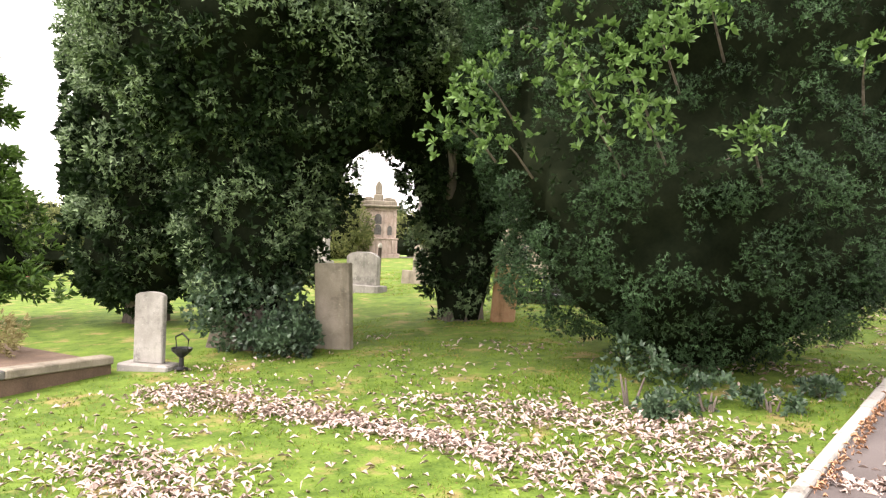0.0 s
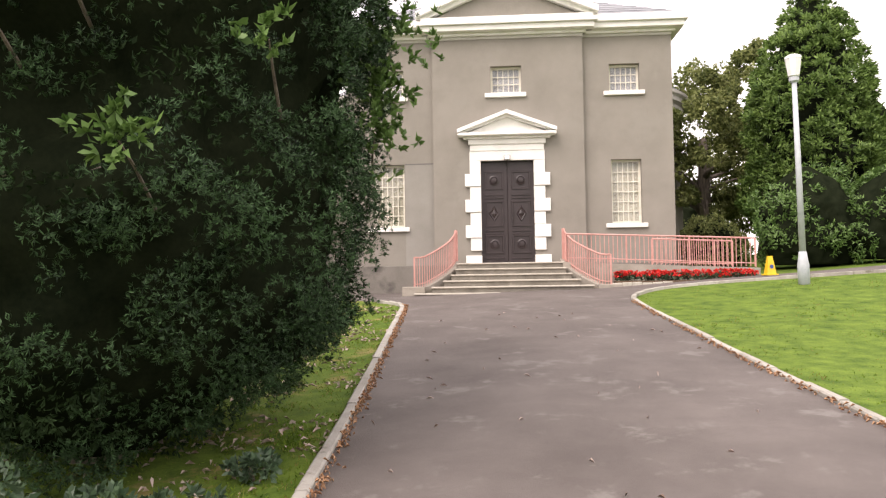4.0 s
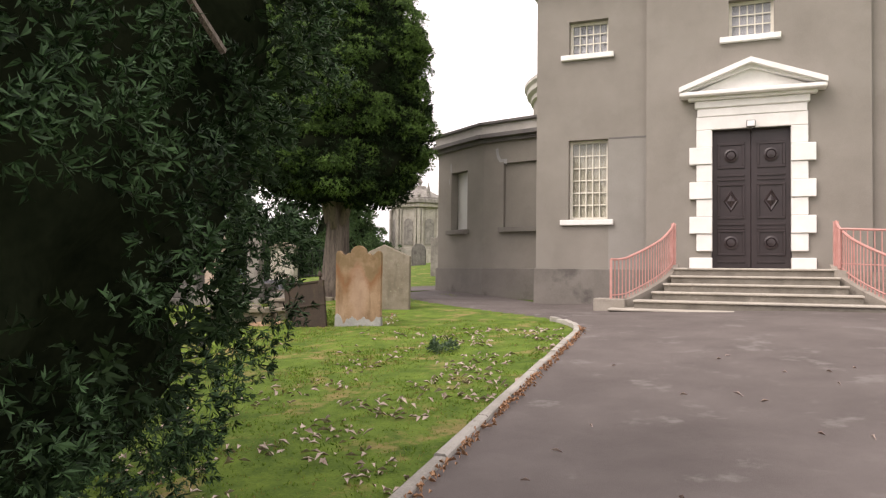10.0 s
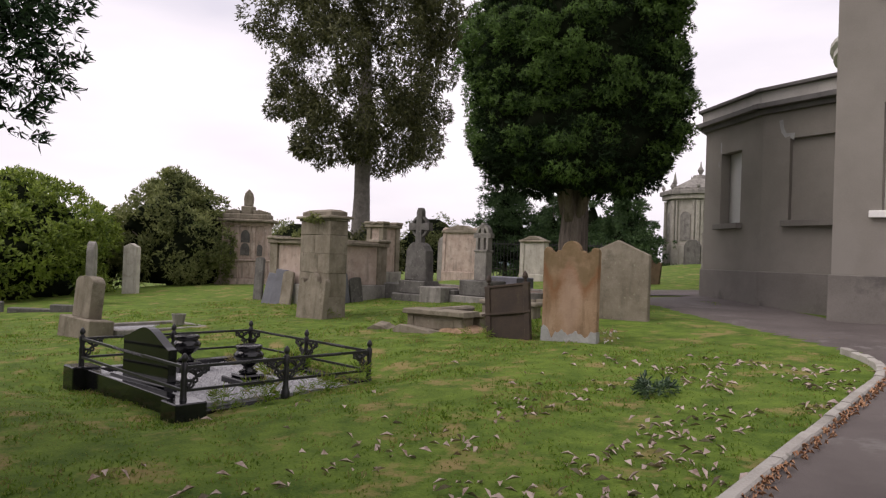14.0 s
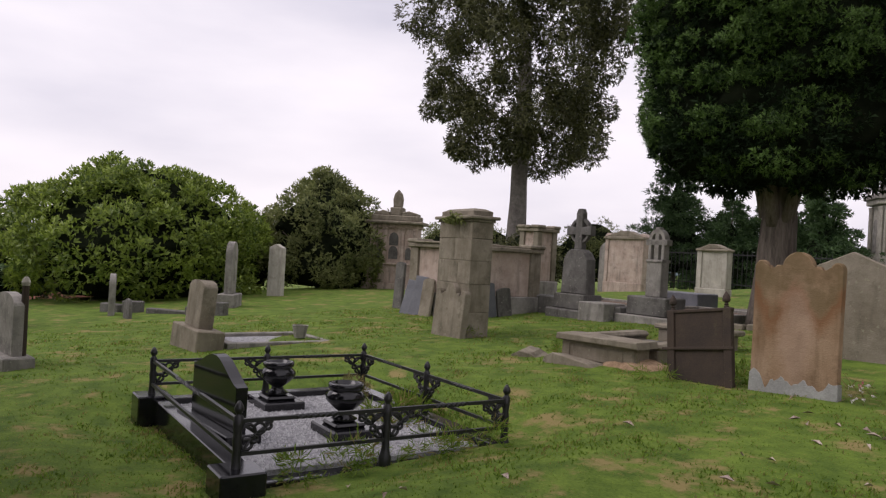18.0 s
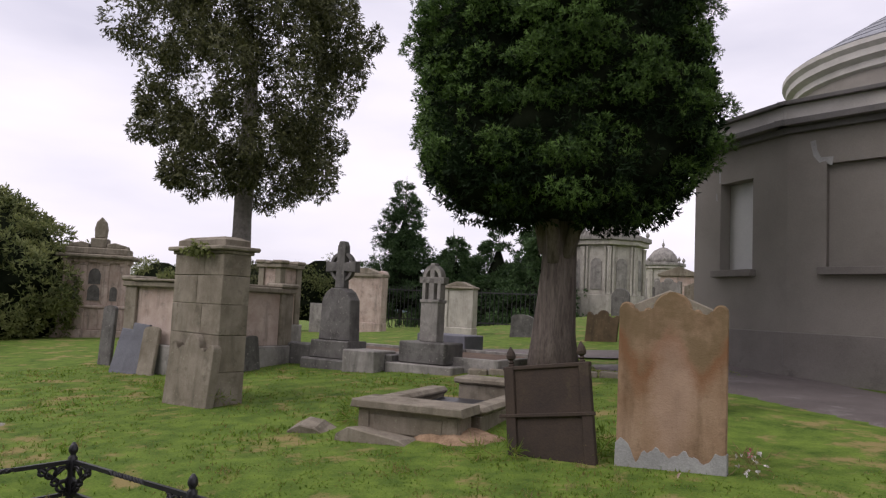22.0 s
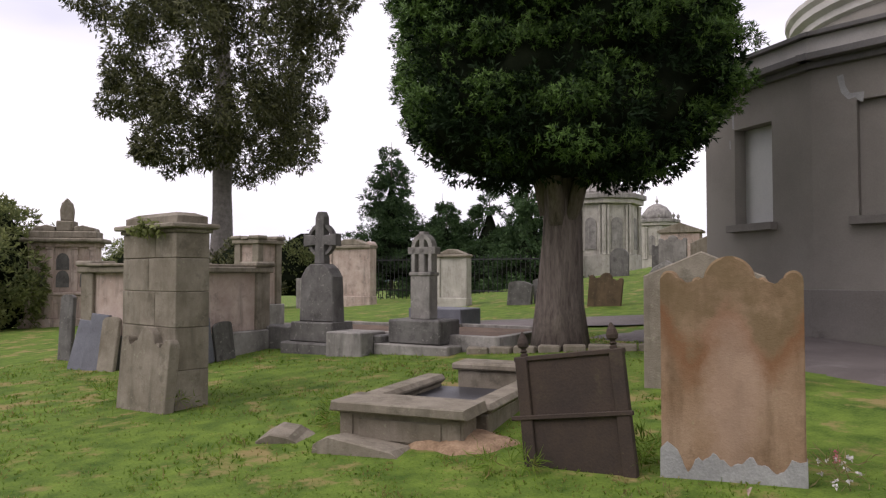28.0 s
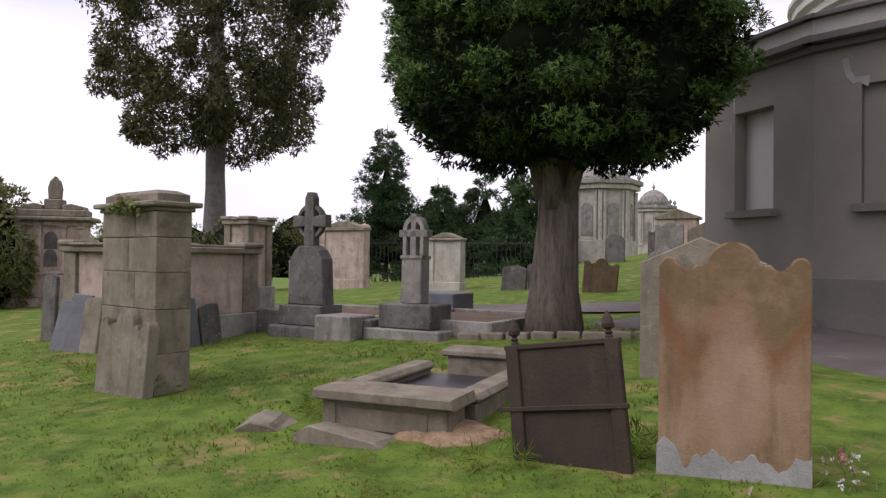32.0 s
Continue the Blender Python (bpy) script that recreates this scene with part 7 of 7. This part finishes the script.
for k, (x, y, z, r, n) in enumerate(((-1.94, 1.95, 2.84, 0.24, 30), (-2.10, 1.85, 2.44, 0.24, 30), (-1.70, 1.95, 2.27, 0.18, 20), (-1.19, 2.15, 3.10, 0.30, 34), (-0.57, 2.15, 2.81, 0.28, 34), (-0.92, 2.10, 2.65, 0.22, 24), (-0.30, 2.20, 3.00, 0.26, 28), (-0.41, 2.20, 2.38, 0.18, 18), (-0.82, 2.20, 2.27, 0.14, 12), (0.35, 2.52, 2.19, 0.15, 18), (1.01, 3.00, 2.84, 0.14, 10), (1.35, 5.24, 3.12, 0.24, 60), (1.35, 5.40, 3.71, 0.26, 60), (1.30, 5.10, 2.66, 0.18, 34), (0.01, 2.40, 3.30, 0.26, 24), (1.30, 5.00, 4.2, 0.26, 24))):
    shoots(x, y, z, r * 0.85, n, 100 + k, size=0.085)


# ---- trees round about ----
SPRUCE = leaf_mat("spruce_needles", (0.020, 0.048, 0.018), (0.095, 0.160, 0.060), 0.55, 0.2, 0.2)
def conifer(x, y, h, r, label, seed, mat, n=1500, length=0.22, width=0.05, tiers=16, skirt=0.8):
    rng = np.random.default_rng(seed)
    t = thing("conifer", x, y, ground_z(x, y), 0, label, "tree", "conifers")
    part("trunk", tube([(0, 0, -0.2), (0, 0, h * 0.5), (0, 0, h * 0.98)], [0.016 * h, 0.009 * h, 0.01], 8), BARK, t)
    nb = n // 9
    f = np.sqrt(rng.uniform(0.004, 1, nb))
    a = rng.uniform(0, 2 * math.pi, nb)
    reach = r * (0.06 + 0.94 * f) * rng.uniform(0.55, 1.18, nb)
    f, a, reach = (np.repeat(q, 9) for q in (f, a, reach))
    n = len(f)
    s = rng.uniform(0.25, 1, n)
    rad = reach * s
    a = a + rng.normal(0, 0.10, n)
    c = np.stack([rad * np.cos(a), rad * np.sin(a), h - (h - skirt) * f - 0.42 * rad + 0.24 * rad * s], 1)
    w = unit(np.stack([np.cos(a), np.sin(a), np.full(n, -0.1)], 1))
    p, o = clumps(rng, c, w, np.full(n, 0.05 * r + 0.08), 5, 0.6)
    ob = new("crown", leaf_mesh("crown", rng, p, o, 4, length * 1.25, width * 1.5, 0.5, mat))
    ob.parent = t
    # added near-black core stands in for shade between the branches
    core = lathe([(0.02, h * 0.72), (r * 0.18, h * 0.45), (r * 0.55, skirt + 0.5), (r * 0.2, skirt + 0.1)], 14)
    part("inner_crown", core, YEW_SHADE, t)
    return t


conifer(-33.6, 50.6, 10.6, 4.4, "dark spruce with drooping branches behind the graves", 201, SPRUCE, 2700, 0.20, 0.036)
for k, (x, y, h, r) in enumerate(((-30.6, 52.4, 6.9, 3.8), (-28.0, 49.0, 5.8, 3.4), (-25.6, 50.2, 7.2, 4.0), (-23.2, 50.8, 7.0, 4.0), (-21.6, 48.0, 5.6, 3.4))):
    conifer(x, y, h, r, "smaller dark spruce in the planting behind the railings", 210 + k, SPRUCE, 1200, skirt=0.3)
conifer(-13.6, 1.0, 5.6, 1.9, "light green fir at the edge of the churchyard", 203, YEW_FRESH, 900, 0.16, 0.035)
for k, (x, y, r, h, m) in enumerate(((-36, 45, 3.2, 4.0, FAR_LEAF), (-30, 30.2, 1.6, 2.5, FAR_LEAF), (-28.5, 33, 1.6, 3.0, OLIVE_LEAF), (-36, 33, 3.0, 3.2, FAR_LEAF), (-42, 40, 3.5, 3.6, FAR_LEAF), (-34.5, 27.5, 2.8, 3.3, FAR_LEAF), (-31, 7.5, 3.0, 3.2, FAR_LEAF), (-33, 9.5, 3.0, 3.0, FAR_LEAF), (-18.5, 8.2, 1.2, 2.2, YEW), (-31.5, 18.6, 2.2, 2.9, FAR_LEAF), (-32.5, 24.0, 2.4, 2.8, FAR_LEAF), (-30.5, 10.2, 1.6, 1.7, YEW))):
    tree("hedge_tree", x, y, "dense dark green tree in the churchyard's planted edge", [(0.1, r * 0.75), (h * 0.25, r), (h * 0.55, r * 0.95), (h * 0.8, r * 0.6), (h, r * 0.15)], 260, m, 300 + k, clump=0.30 * r / 2.4, per=24, fan=4, length=0.20, width=0.06, trunk=0.18, limbs=3, wobble=0.2, shrink=0.82, squash=1.0, sprays=(110, 0.21 * r, 34, 0.3, 3), category="tree", group="edge trees")

# east side: broadleaf, big layered conifer, shrubs
tree("broadleaf_tree", 13.2, 36.5, "tall open broad-leaved tree beyond the church with sky gaps", [(2.6, 1.2), (4.0, 2.6), (6.0, 3.2), (8.0, 2.9), (9.3, 1.8), (10.0, 0.4)], 300, FAR_LEAF, 401, clump=0.55, per=34, fan=3, length=0.20, width=0.11, trunk=0.35, limbs=9, wobble=0.25, inner=False, squash=0.8, lobes=(75, 0.62, 130))
tree("broadleaf_tree", 17.5, 40.0, "tall broad-leaved tree beyond the church", [(2.0, 1.5), (4.5, 3.0), (7.0, 3.2), (9.5, 2.6), (11.0, 1.6), (11.8, 0.4)], 300, FAR_LEAF, 402, clump=0.6, per=32, fan=3, length=0.22, width=0.12, trunk=0.35, limbs=8, wobble=0.25, inner=False, squash=0.8, lobes=(80, 0.68, 120))
tree("cedar_tree", 16.3, 31.2, "large conical evergreen with layered bright green sprays", [(1.6, 1.8), (2.4, 2.6), (4.5, 2.6), (7.0, 2.3), (9.0, 1.7), (10.6, 0.9), (11.6, 0.2)], 900, CEDAR, 403, clump=0.36, per=17, fan=4, length=0.23, width=0.07, trunk=0.35, limbs=5, wobble=0.12, shrink=0.72, squash=0.45)
for k, (x, y, r, h, m) in enumerate(((12.6, 23.4, 1.9, 3.3, BROAD), (14.9, 22.6, 1.7, 2.9, BROAD), (17.2, 22.5, 2.0, 3.0, LAUREL), (10.9, 27.5, 1.2, 2.2, FAR_LEAF), (20.5, 25.0, 2.6, 4.2, FAR_LEAF), (19.5, 34, 3.0, 8.0, YEW), (23, 30, 3.2, 9.0, YEW), (10.6, 48, 3.5, 5.0, FAR_LEAF), (15, 52, 4, 6.0, FAR_LEAF))):
    tree("garden_shrub", x, y, "leafy rounded green shrub behind the east lawn", [(0.1, r * 0.8), (h * 0.3, r), (h * 0.6, r * 0.9), (h * 0.85, r * 0.5), (h, r * 0.1)], 260, m, 420 + k, clump=0.30 * r / 1.9, per=26, fan=4, length=0.15, width=0.05, trunk=0.10, limbs=3, wobble=0.2, shrink=0.80, squash=1.0, sprays=(130, 0.19 * r, 34, 0.3, 3), category="shrub", group="east shrubs")

# ---- lamp post, caution sign, flower bed ----
LX, LY = 9.54, 16.33
lp = thing("street_lamp", LX, LY, ground_z(LX, LY), 0, "pale blue-grey steel lamp post with a white tapered lantern", "lamp post", lean=(0, -1))
part("foot", lathe([(0.13, -0.1), (0.13, 0.45), (0.11, 0.55), (0.085, 0.75)], 12), LAMP_GREY, lp, smooth=True)
part("post", tube([(0, 0, 0.7), (0, 0, 4.75)], [0.075, 0.055], 12), LAMP_GREY, lp, smooth=True)
part("collar", lathe([(0.06, 4.70), (0.11, 4.74), (0.11, 4.82), (0.07, 4.86)], 12), LAMP_GREY, lp)
part("lantern", lathe([(0.10, 4.84), (0.13, 4.86), (0.185, 5.22), (0.185, 5.26)], 8), LAMP_WHITE, lp, "white opal lantern")
part("lantern_cap", lathe([(0.20, 5.26), (0.19, 5.31), (0.10, 5.36), (0.02, 5.37)], 8), LAMP_WHITE, lp)
sx, sy = 9.72, 18.85
sg = thing("caution_sign", sx, sy, ground_z(sx, sy) + 0.03, 8, "yellow plastic caution cone sign standing by the railing end", "sign")
cone = bmesh.new()
lo = [cone.verts.new((a * 0.17, b * 0.14, 0.05)) for a, b in ((-1, -1), (1, -1), (1, 1), (-1, 1))]
hi = [cone.verts.new((a * 0.075, b * 0.06, 0.66)) for a, b in ((-1, -1), (1, -1), (1, 1), (-1, 1))]
for i in range(4):
    cone.faces.new((lo[i], lo[(i + 1) % 4], hi[(i + 1) % 4], hi[i]))
cone.faces.new(hi)
cone.faces.new(lo[::-1])
part("cone", cone, SIGN_YELLOW, sg)
part("foot", B(-0.24, 0.24, -0.18, 0.18, 0.0, 0.05, 0.01), SIGN_YELLOW, sg)
sg.scale = (0.72, 0.72, 0.78)
part("emblem", slab(arc(0, 0.30, 0.07, 0, 345, 14), -0.135, -0.118), SIGN_BLUE, sg, "dark blue round emblem")
bed = thing("flower_bed", 7.6, 19.95, ground_z(7.6, 19.95), -6, "narrow bed of bright red bedding flowers edged with pale stones", "flower bed")
part("soil", B(-1.75, 2.1, -0.32, 0.42, -0.2, 0.07), EARTH, bed)
rb = np.random.default_rng(77)
nb = 420
fc = np.stack([rb.uniform(-1.75, 2.05, nb), rb.uniform(-0.28, 0.38, nb), rb.uniform(0.16, 0.34, nb)], 1)
fl = new("blossom", leaf_mesh("blossom", rb, fc, np.tile(np.array([[0, -0.3, 1.0]]), (nb, 1)), 9, 0.065, 0.05, 0.9, FLOWER_RED))
fl.parent = bed
tagged(fl, "massed bright red blossoms", kind="stuff")
fg = new("leaf_growth", leaf_mesh("leaf_growth", rb, fc - np.array([0, 0, 0.09]), np.tile(np.array([[0, -0.2, 0.8]]), (nb, 1)), 6, 0.09, 0.045, 0.9, DARKBROAD))
fg.parent = bed
tagged(fg, kind="stuff")
for k in range(15):
    bm = B(-0.13, 0.13, -0.045, 0.045, -0.15, 0.02 + 0.012 * (k % 3), 0.015)
    worn(bm, 0.02, k)
    bmesh.ops.translate(bm, vec=(-1.72 + k * 0.275, -0.40 + 0.02 * math.sin(k), 0), verts=bm.verts)
    part("edging_stone", bm, PALE_STONE, bed)

# flowers left at the ochre headstone
fw = thing("flower_bunch", -3.42, 16.42, 0.60, 0, "faded bunch of white and pink flowers lying at a headstone", "flowers")
rf = np.random.default_rng(12)
for nm, m, n, sc in (("white_bloom", FLOWER_WHITE, 12, 0.026), ("pink_bloom", FLOWER_PINK, 3, 0.032), ("stalk", DRY_BLADE, 30, 0.16)):
    c = np.stack([rf.normal(0, 0.08, n), rf.normal(-0.05, 0.06, n), rf.uniform(0.02, 0.20, n)], 1)
    ob = new(nm, leaf_mesh(nm, rf, c, np.tile(np.array([[0.1, -0.4, 0.6]]), (n, 1)), 7 if m is not DRY_BLADE else 2, sc, sc * (0.7 if m is not DRY_BLADE else 0.06), 0.9, m))
    ob.parent = fw
    tagged(ob, kind="stuff")

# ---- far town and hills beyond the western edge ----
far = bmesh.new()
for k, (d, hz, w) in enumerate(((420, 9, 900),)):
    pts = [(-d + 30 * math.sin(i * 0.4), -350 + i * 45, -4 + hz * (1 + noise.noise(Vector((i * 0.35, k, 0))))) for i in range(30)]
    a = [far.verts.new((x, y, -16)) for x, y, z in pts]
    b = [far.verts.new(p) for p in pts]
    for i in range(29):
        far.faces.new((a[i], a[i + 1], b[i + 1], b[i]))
# distance haze is put into the hills' blue-grey colour
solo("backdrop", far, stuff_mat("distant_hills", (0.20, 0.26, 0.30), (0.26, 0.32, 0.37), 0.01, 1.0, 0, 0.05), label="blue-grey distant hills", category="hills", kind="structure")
for k, (x, y, w, h) in enumerate(((-62, 8, 9, 5.5), (-74, 18, 10, 6), (-68, -4, 8, 5.5))):
    z = ground_z(x, y) - 4.2
    hse = thing("house", x, y, z, 20 * k, "red-brick house with a dark pitched roof beyond the churchyard edge", "house", "far houses")
    part("wall", B(-w / 2, w / 2, -3, 3, -1.5, h * 0.6), BRICK_RED, hse)
    rf2 = slab([(-3.3, h * 0.6), (3.3, h * 0.6), (0, h)], -w / 2 - 0.2, w / 2 + 0.2)
    bmesh.ops.rotate(rf2, cent=(0, 0, 0), matrix=Matrix.Rotation(radians(90), 3, "Z"), verts=rf2.verts)
    part("roof", rf2, BRICK_RED, hse)
    part("chimney", B(-0.5, 0.5, -0.4, 0.4, h - 0.4, h + 1.0), BRICK_RED, hse)

# ---- fallen leaves, grass ----
def left_kerb(y):
    return float(np.interp(y, [p[1] for p in KERB_L[:9]], [p[0] for p in KERB_L[:9]]))


def litter(name, places, length, width, mat, label, lift=0.012, up=0.25, seed=1):
    rng = np.random.default_rng(seed)
    at = np.array([(x, y, ground_z(x, y) + lift + rng.uniform(0, 0.02)) for x, y in places])
    o = unit(np.stack([rng.normal(0, 1, len(at)), rng.normal(0, 1, len(at)), rng.normal(0, up, len(at))], 1))
    v = blades(rng, at, o, 1, length, width, 0.02)
    v = v.reshape(-1, 4, 3)
    # lie flat: the sides stay level, the tips curl up
    d = v[:, 2] - v[:, 0]
    s = unit(np.cross(d, np.tile([[0, 0, 1.0]], (len(v), 1)) + rng.normal(0, 0.35, (len(v), 3))))
    wd = np.linalg.norm(v[:, 1] - v[:, 3], axis=1, keepdims=True)
    mid = (v[:, 0] + v[:, 2]) / 2 + np.array([0, 0, 0.010])
    v[:, 1], v[:, 3] = mid + s * wd / 2 + np.array([0, 0, 0.014]), mid - s * wd / 2 + np.array([0, 0, 0.008])
    tri = np.stack([v[:, 0], v[:, 1], v[:, 2], v[:, 3]], 1).reshape(-1, 3)
    f = (np.arange(len(v))[:, None] * 4 + np.array([0, 1, 2, 0, 2, 3])).ravel()
    ob = new(name, raw_mesh(name, tri, f, 3, mat))
    return tagged(ob, label, "leaves", kind="stuff")


rl = np.random.default_rng(900)
# a thick drift along the worn line, and a scatter over the turf
drift = []
for _ in range(2600):
    u = rl.uniform(0, 1)
    x = -5.2 + 6.1 * u
    drift.append((x + rl.normal(0, 0.15), 0.55 + 0.45 * u + 0.25 * math.sin(3 * u) + rl.normal(0, 0.20 + 0.10 * math.sin(9 * u))))
for cx_, cy_, r_, n_ in ((-2.4, -0.9, 0.65, 900), (-1.0, 2.25, 0.6, 420), (-0.2, 2.4, 0.55, 420), (0.55, 1.9, 0.45, 300), (-1.9, 1.9, 0.5, 260), (1.45, 1.9, 0.16, 260), (1.5, 1.2, 0.16, 220)):
    for _ in range(n_):
        drift.append((cx_ + rl.normal(0, r_), cy_ + rl.normal(0, r_ * 0.45)))
for _ in range(1500):
    x, y = rl.uniform(-6, 1.0), rl.uniform(-2.2, 5.2)
    if noise_z(x, y, 0.9, 7.0) > -0.15:
        drift.append((x, y))
litter("fallen_leaf_drift", drift, 0.085, 0.034, FALLEN, "drift of dry pale brown fallen leaves on the turf", seed=2)
scatter = []
while len(scatter) < 900:
    y = rl.uniform(5, 16)
    x = left_kerb(y) - abs(rl.normal(0, 1)) * 1.6 - 0.05
    if x > -6 and noise_z(x, y, 1.3, 2.0) > 0.0:
        scatter.append((x, y))
litter("fallen_leaf_scatter", scatter, 0.10, 0.038, FALLEN, "scattered dry curled leaves on the lawn beside the drive", seed=3)
edge = []
for _ in range(900):
    y = rl.uniform(1.5, 16)
    edge.append((left_kerb(y) + 0.02 + abs(rl.normal(0, 0.04)), y))
for _ in range(500):
    y = rl.uniform(3, 15)
    edge.append((float(np.interp(y, [p[1] for p in KERB_R[:9]], [p[0] for p in KERB_R[:9]])) - 0.02 - abs(rl.normal(0, 0.04)), y))
litter("kerb_leaf_litter", edge, 0.05, 0.020, stuff_mat("rusty_leaf_litter", (0.26, 0.12, 0.06), (0.46, 0.27, 0.15), 9, 0.9, 0.1, 50, per="island"), "rusty leaf litter gathered along the kerbs", lift=0.045, seed=4)
few = [(rl.uniform(1.2, 5.0), rl.uniform(3, 15)) for _ in range(46)]
litter("drive_twig", few, 0.09, 0.012, FALLEN, "few pale twigs and leaves on the tarmac drive", lift=0.052, seed=5)


def grass(name, n, region, length, width, mat, label, seed, keep):
    rng = np.random.default_rng(seed)
    x = rng.uniform(region[0], region[1], n)
    y = rng.uniform(region[2], region[3], n)
    ok = np.array([keep(a, b) for a, b in zip(x, y)])
    x, y = x[ok], y[ok]
    at = np.stack([x, y, [ground_z(a, b) + 0.035 * noise_z(a, b, 0.45, 3.0) * (1 if -16 < a < 0.2 and b > 1 else 0.2) - 0.005 for a, b in zip(x, y)]], 1)
    patch = np.array([0.75 + 0.8 * noise_z(a, b, 0.8, 9.0) + 0.7 * noise_z(a, b, 2.7, 4.0) for a, b in zip(x, y)])
    o = np.tile(np.array([[0.0, 0.0, 1.0]]), (len(at), 1))
    v = blades(rng, at, o, 3, length, width, 0.75).reshape(-1, 4, 3)
    face = np.cross(v[:, 2] - v[:, 0], v[:, 3] - v[:, 1])
    v[face[:, 2] < 0] = v[face[:, 2] < 0][:, [0, 3, 2, 1]]
    k = np.repeat(patch, 3)[:, None, None]
    base = v[:, :1]
    v = base + (v - base) * np.clip(k, 0.4, 1.7)
    me = raw_mesh(name, v.reshape(-1, 3), np.arange(len(v) * 4), 4, mat)
    return tagged(new(name, me), label, "grass", kind="stuff")


def lawn_ok(x, y):
    if y < 17.5 and x > left_kerb(min(y, 16.4)) - 0.10:
        return False
    if FX0 < x < FX1 and FY0 < y < FY1:
        return False
    if abs(x + 7.05) < 0.8 and 16.0 < y < 18.8:
        return False
    return True


grass("lawn_grass_near", 36000, (-7.5, 0.9, 5.0, 17.2), 0.036, 0.009, GRASS_BLADE, "short uneven green lawn grass", 11, lawn_ok)
grass("lawn_grass_first", 19000, (-7.0, 1.2, -2.6, 5.5), 0.036, 0.009, GRASS_BLADE, "short green lawn grass by the yews", 12, lawn_ok)
grass("lawn_grass_far", 26000, (-17, -5.0, 9.0, 24.5), 0.045, 0.013, GRASS_BLADE, "green lawn grass among the graves", 13, lawn_ok)
grass("lawn_grass_east", 9000, (5.6, 12.0, 4.0, 17.2), 0.028, 0.010, GRASS_BLADE, "smooth bright green lawn east of the drive", 14, lambda x, y: True)
grass("dry_grass_tufts", 8000, (-13.5, -0.5, 7.0, 19.5), 0.060, 0.008, DRY_BLADE, "dry straw-coloured grass patches", 15, lambda x, y: lawn_ok(x, y) and noise_z(x, y, 1.3, 21.0) > 0.24)
for k, (x, y, n, h) in enumerate(((-1.25, 13.73, 26, 0.13), (-4.55, 16.35, 8, 0.14), (-5.6, 15.95, 12, 0.15), (-7.75, 16.5, 18, 0.24), (-4.7, 16.4, 10, 0.2), (-10.3, 16.5, 10, 0.2), (-11.6, 16.45, 10, 0.18))):
    shrub("weed_clump", x, y, 0.22, h, n, GRASS_BLADE if k else DARKBROAD, "small clump of green weeds in the lawn", 500 + k, 0.15 if k else 0.09, 0.009 if k else 0.02, per=7 if k else 5, fan=3, stalk=False)
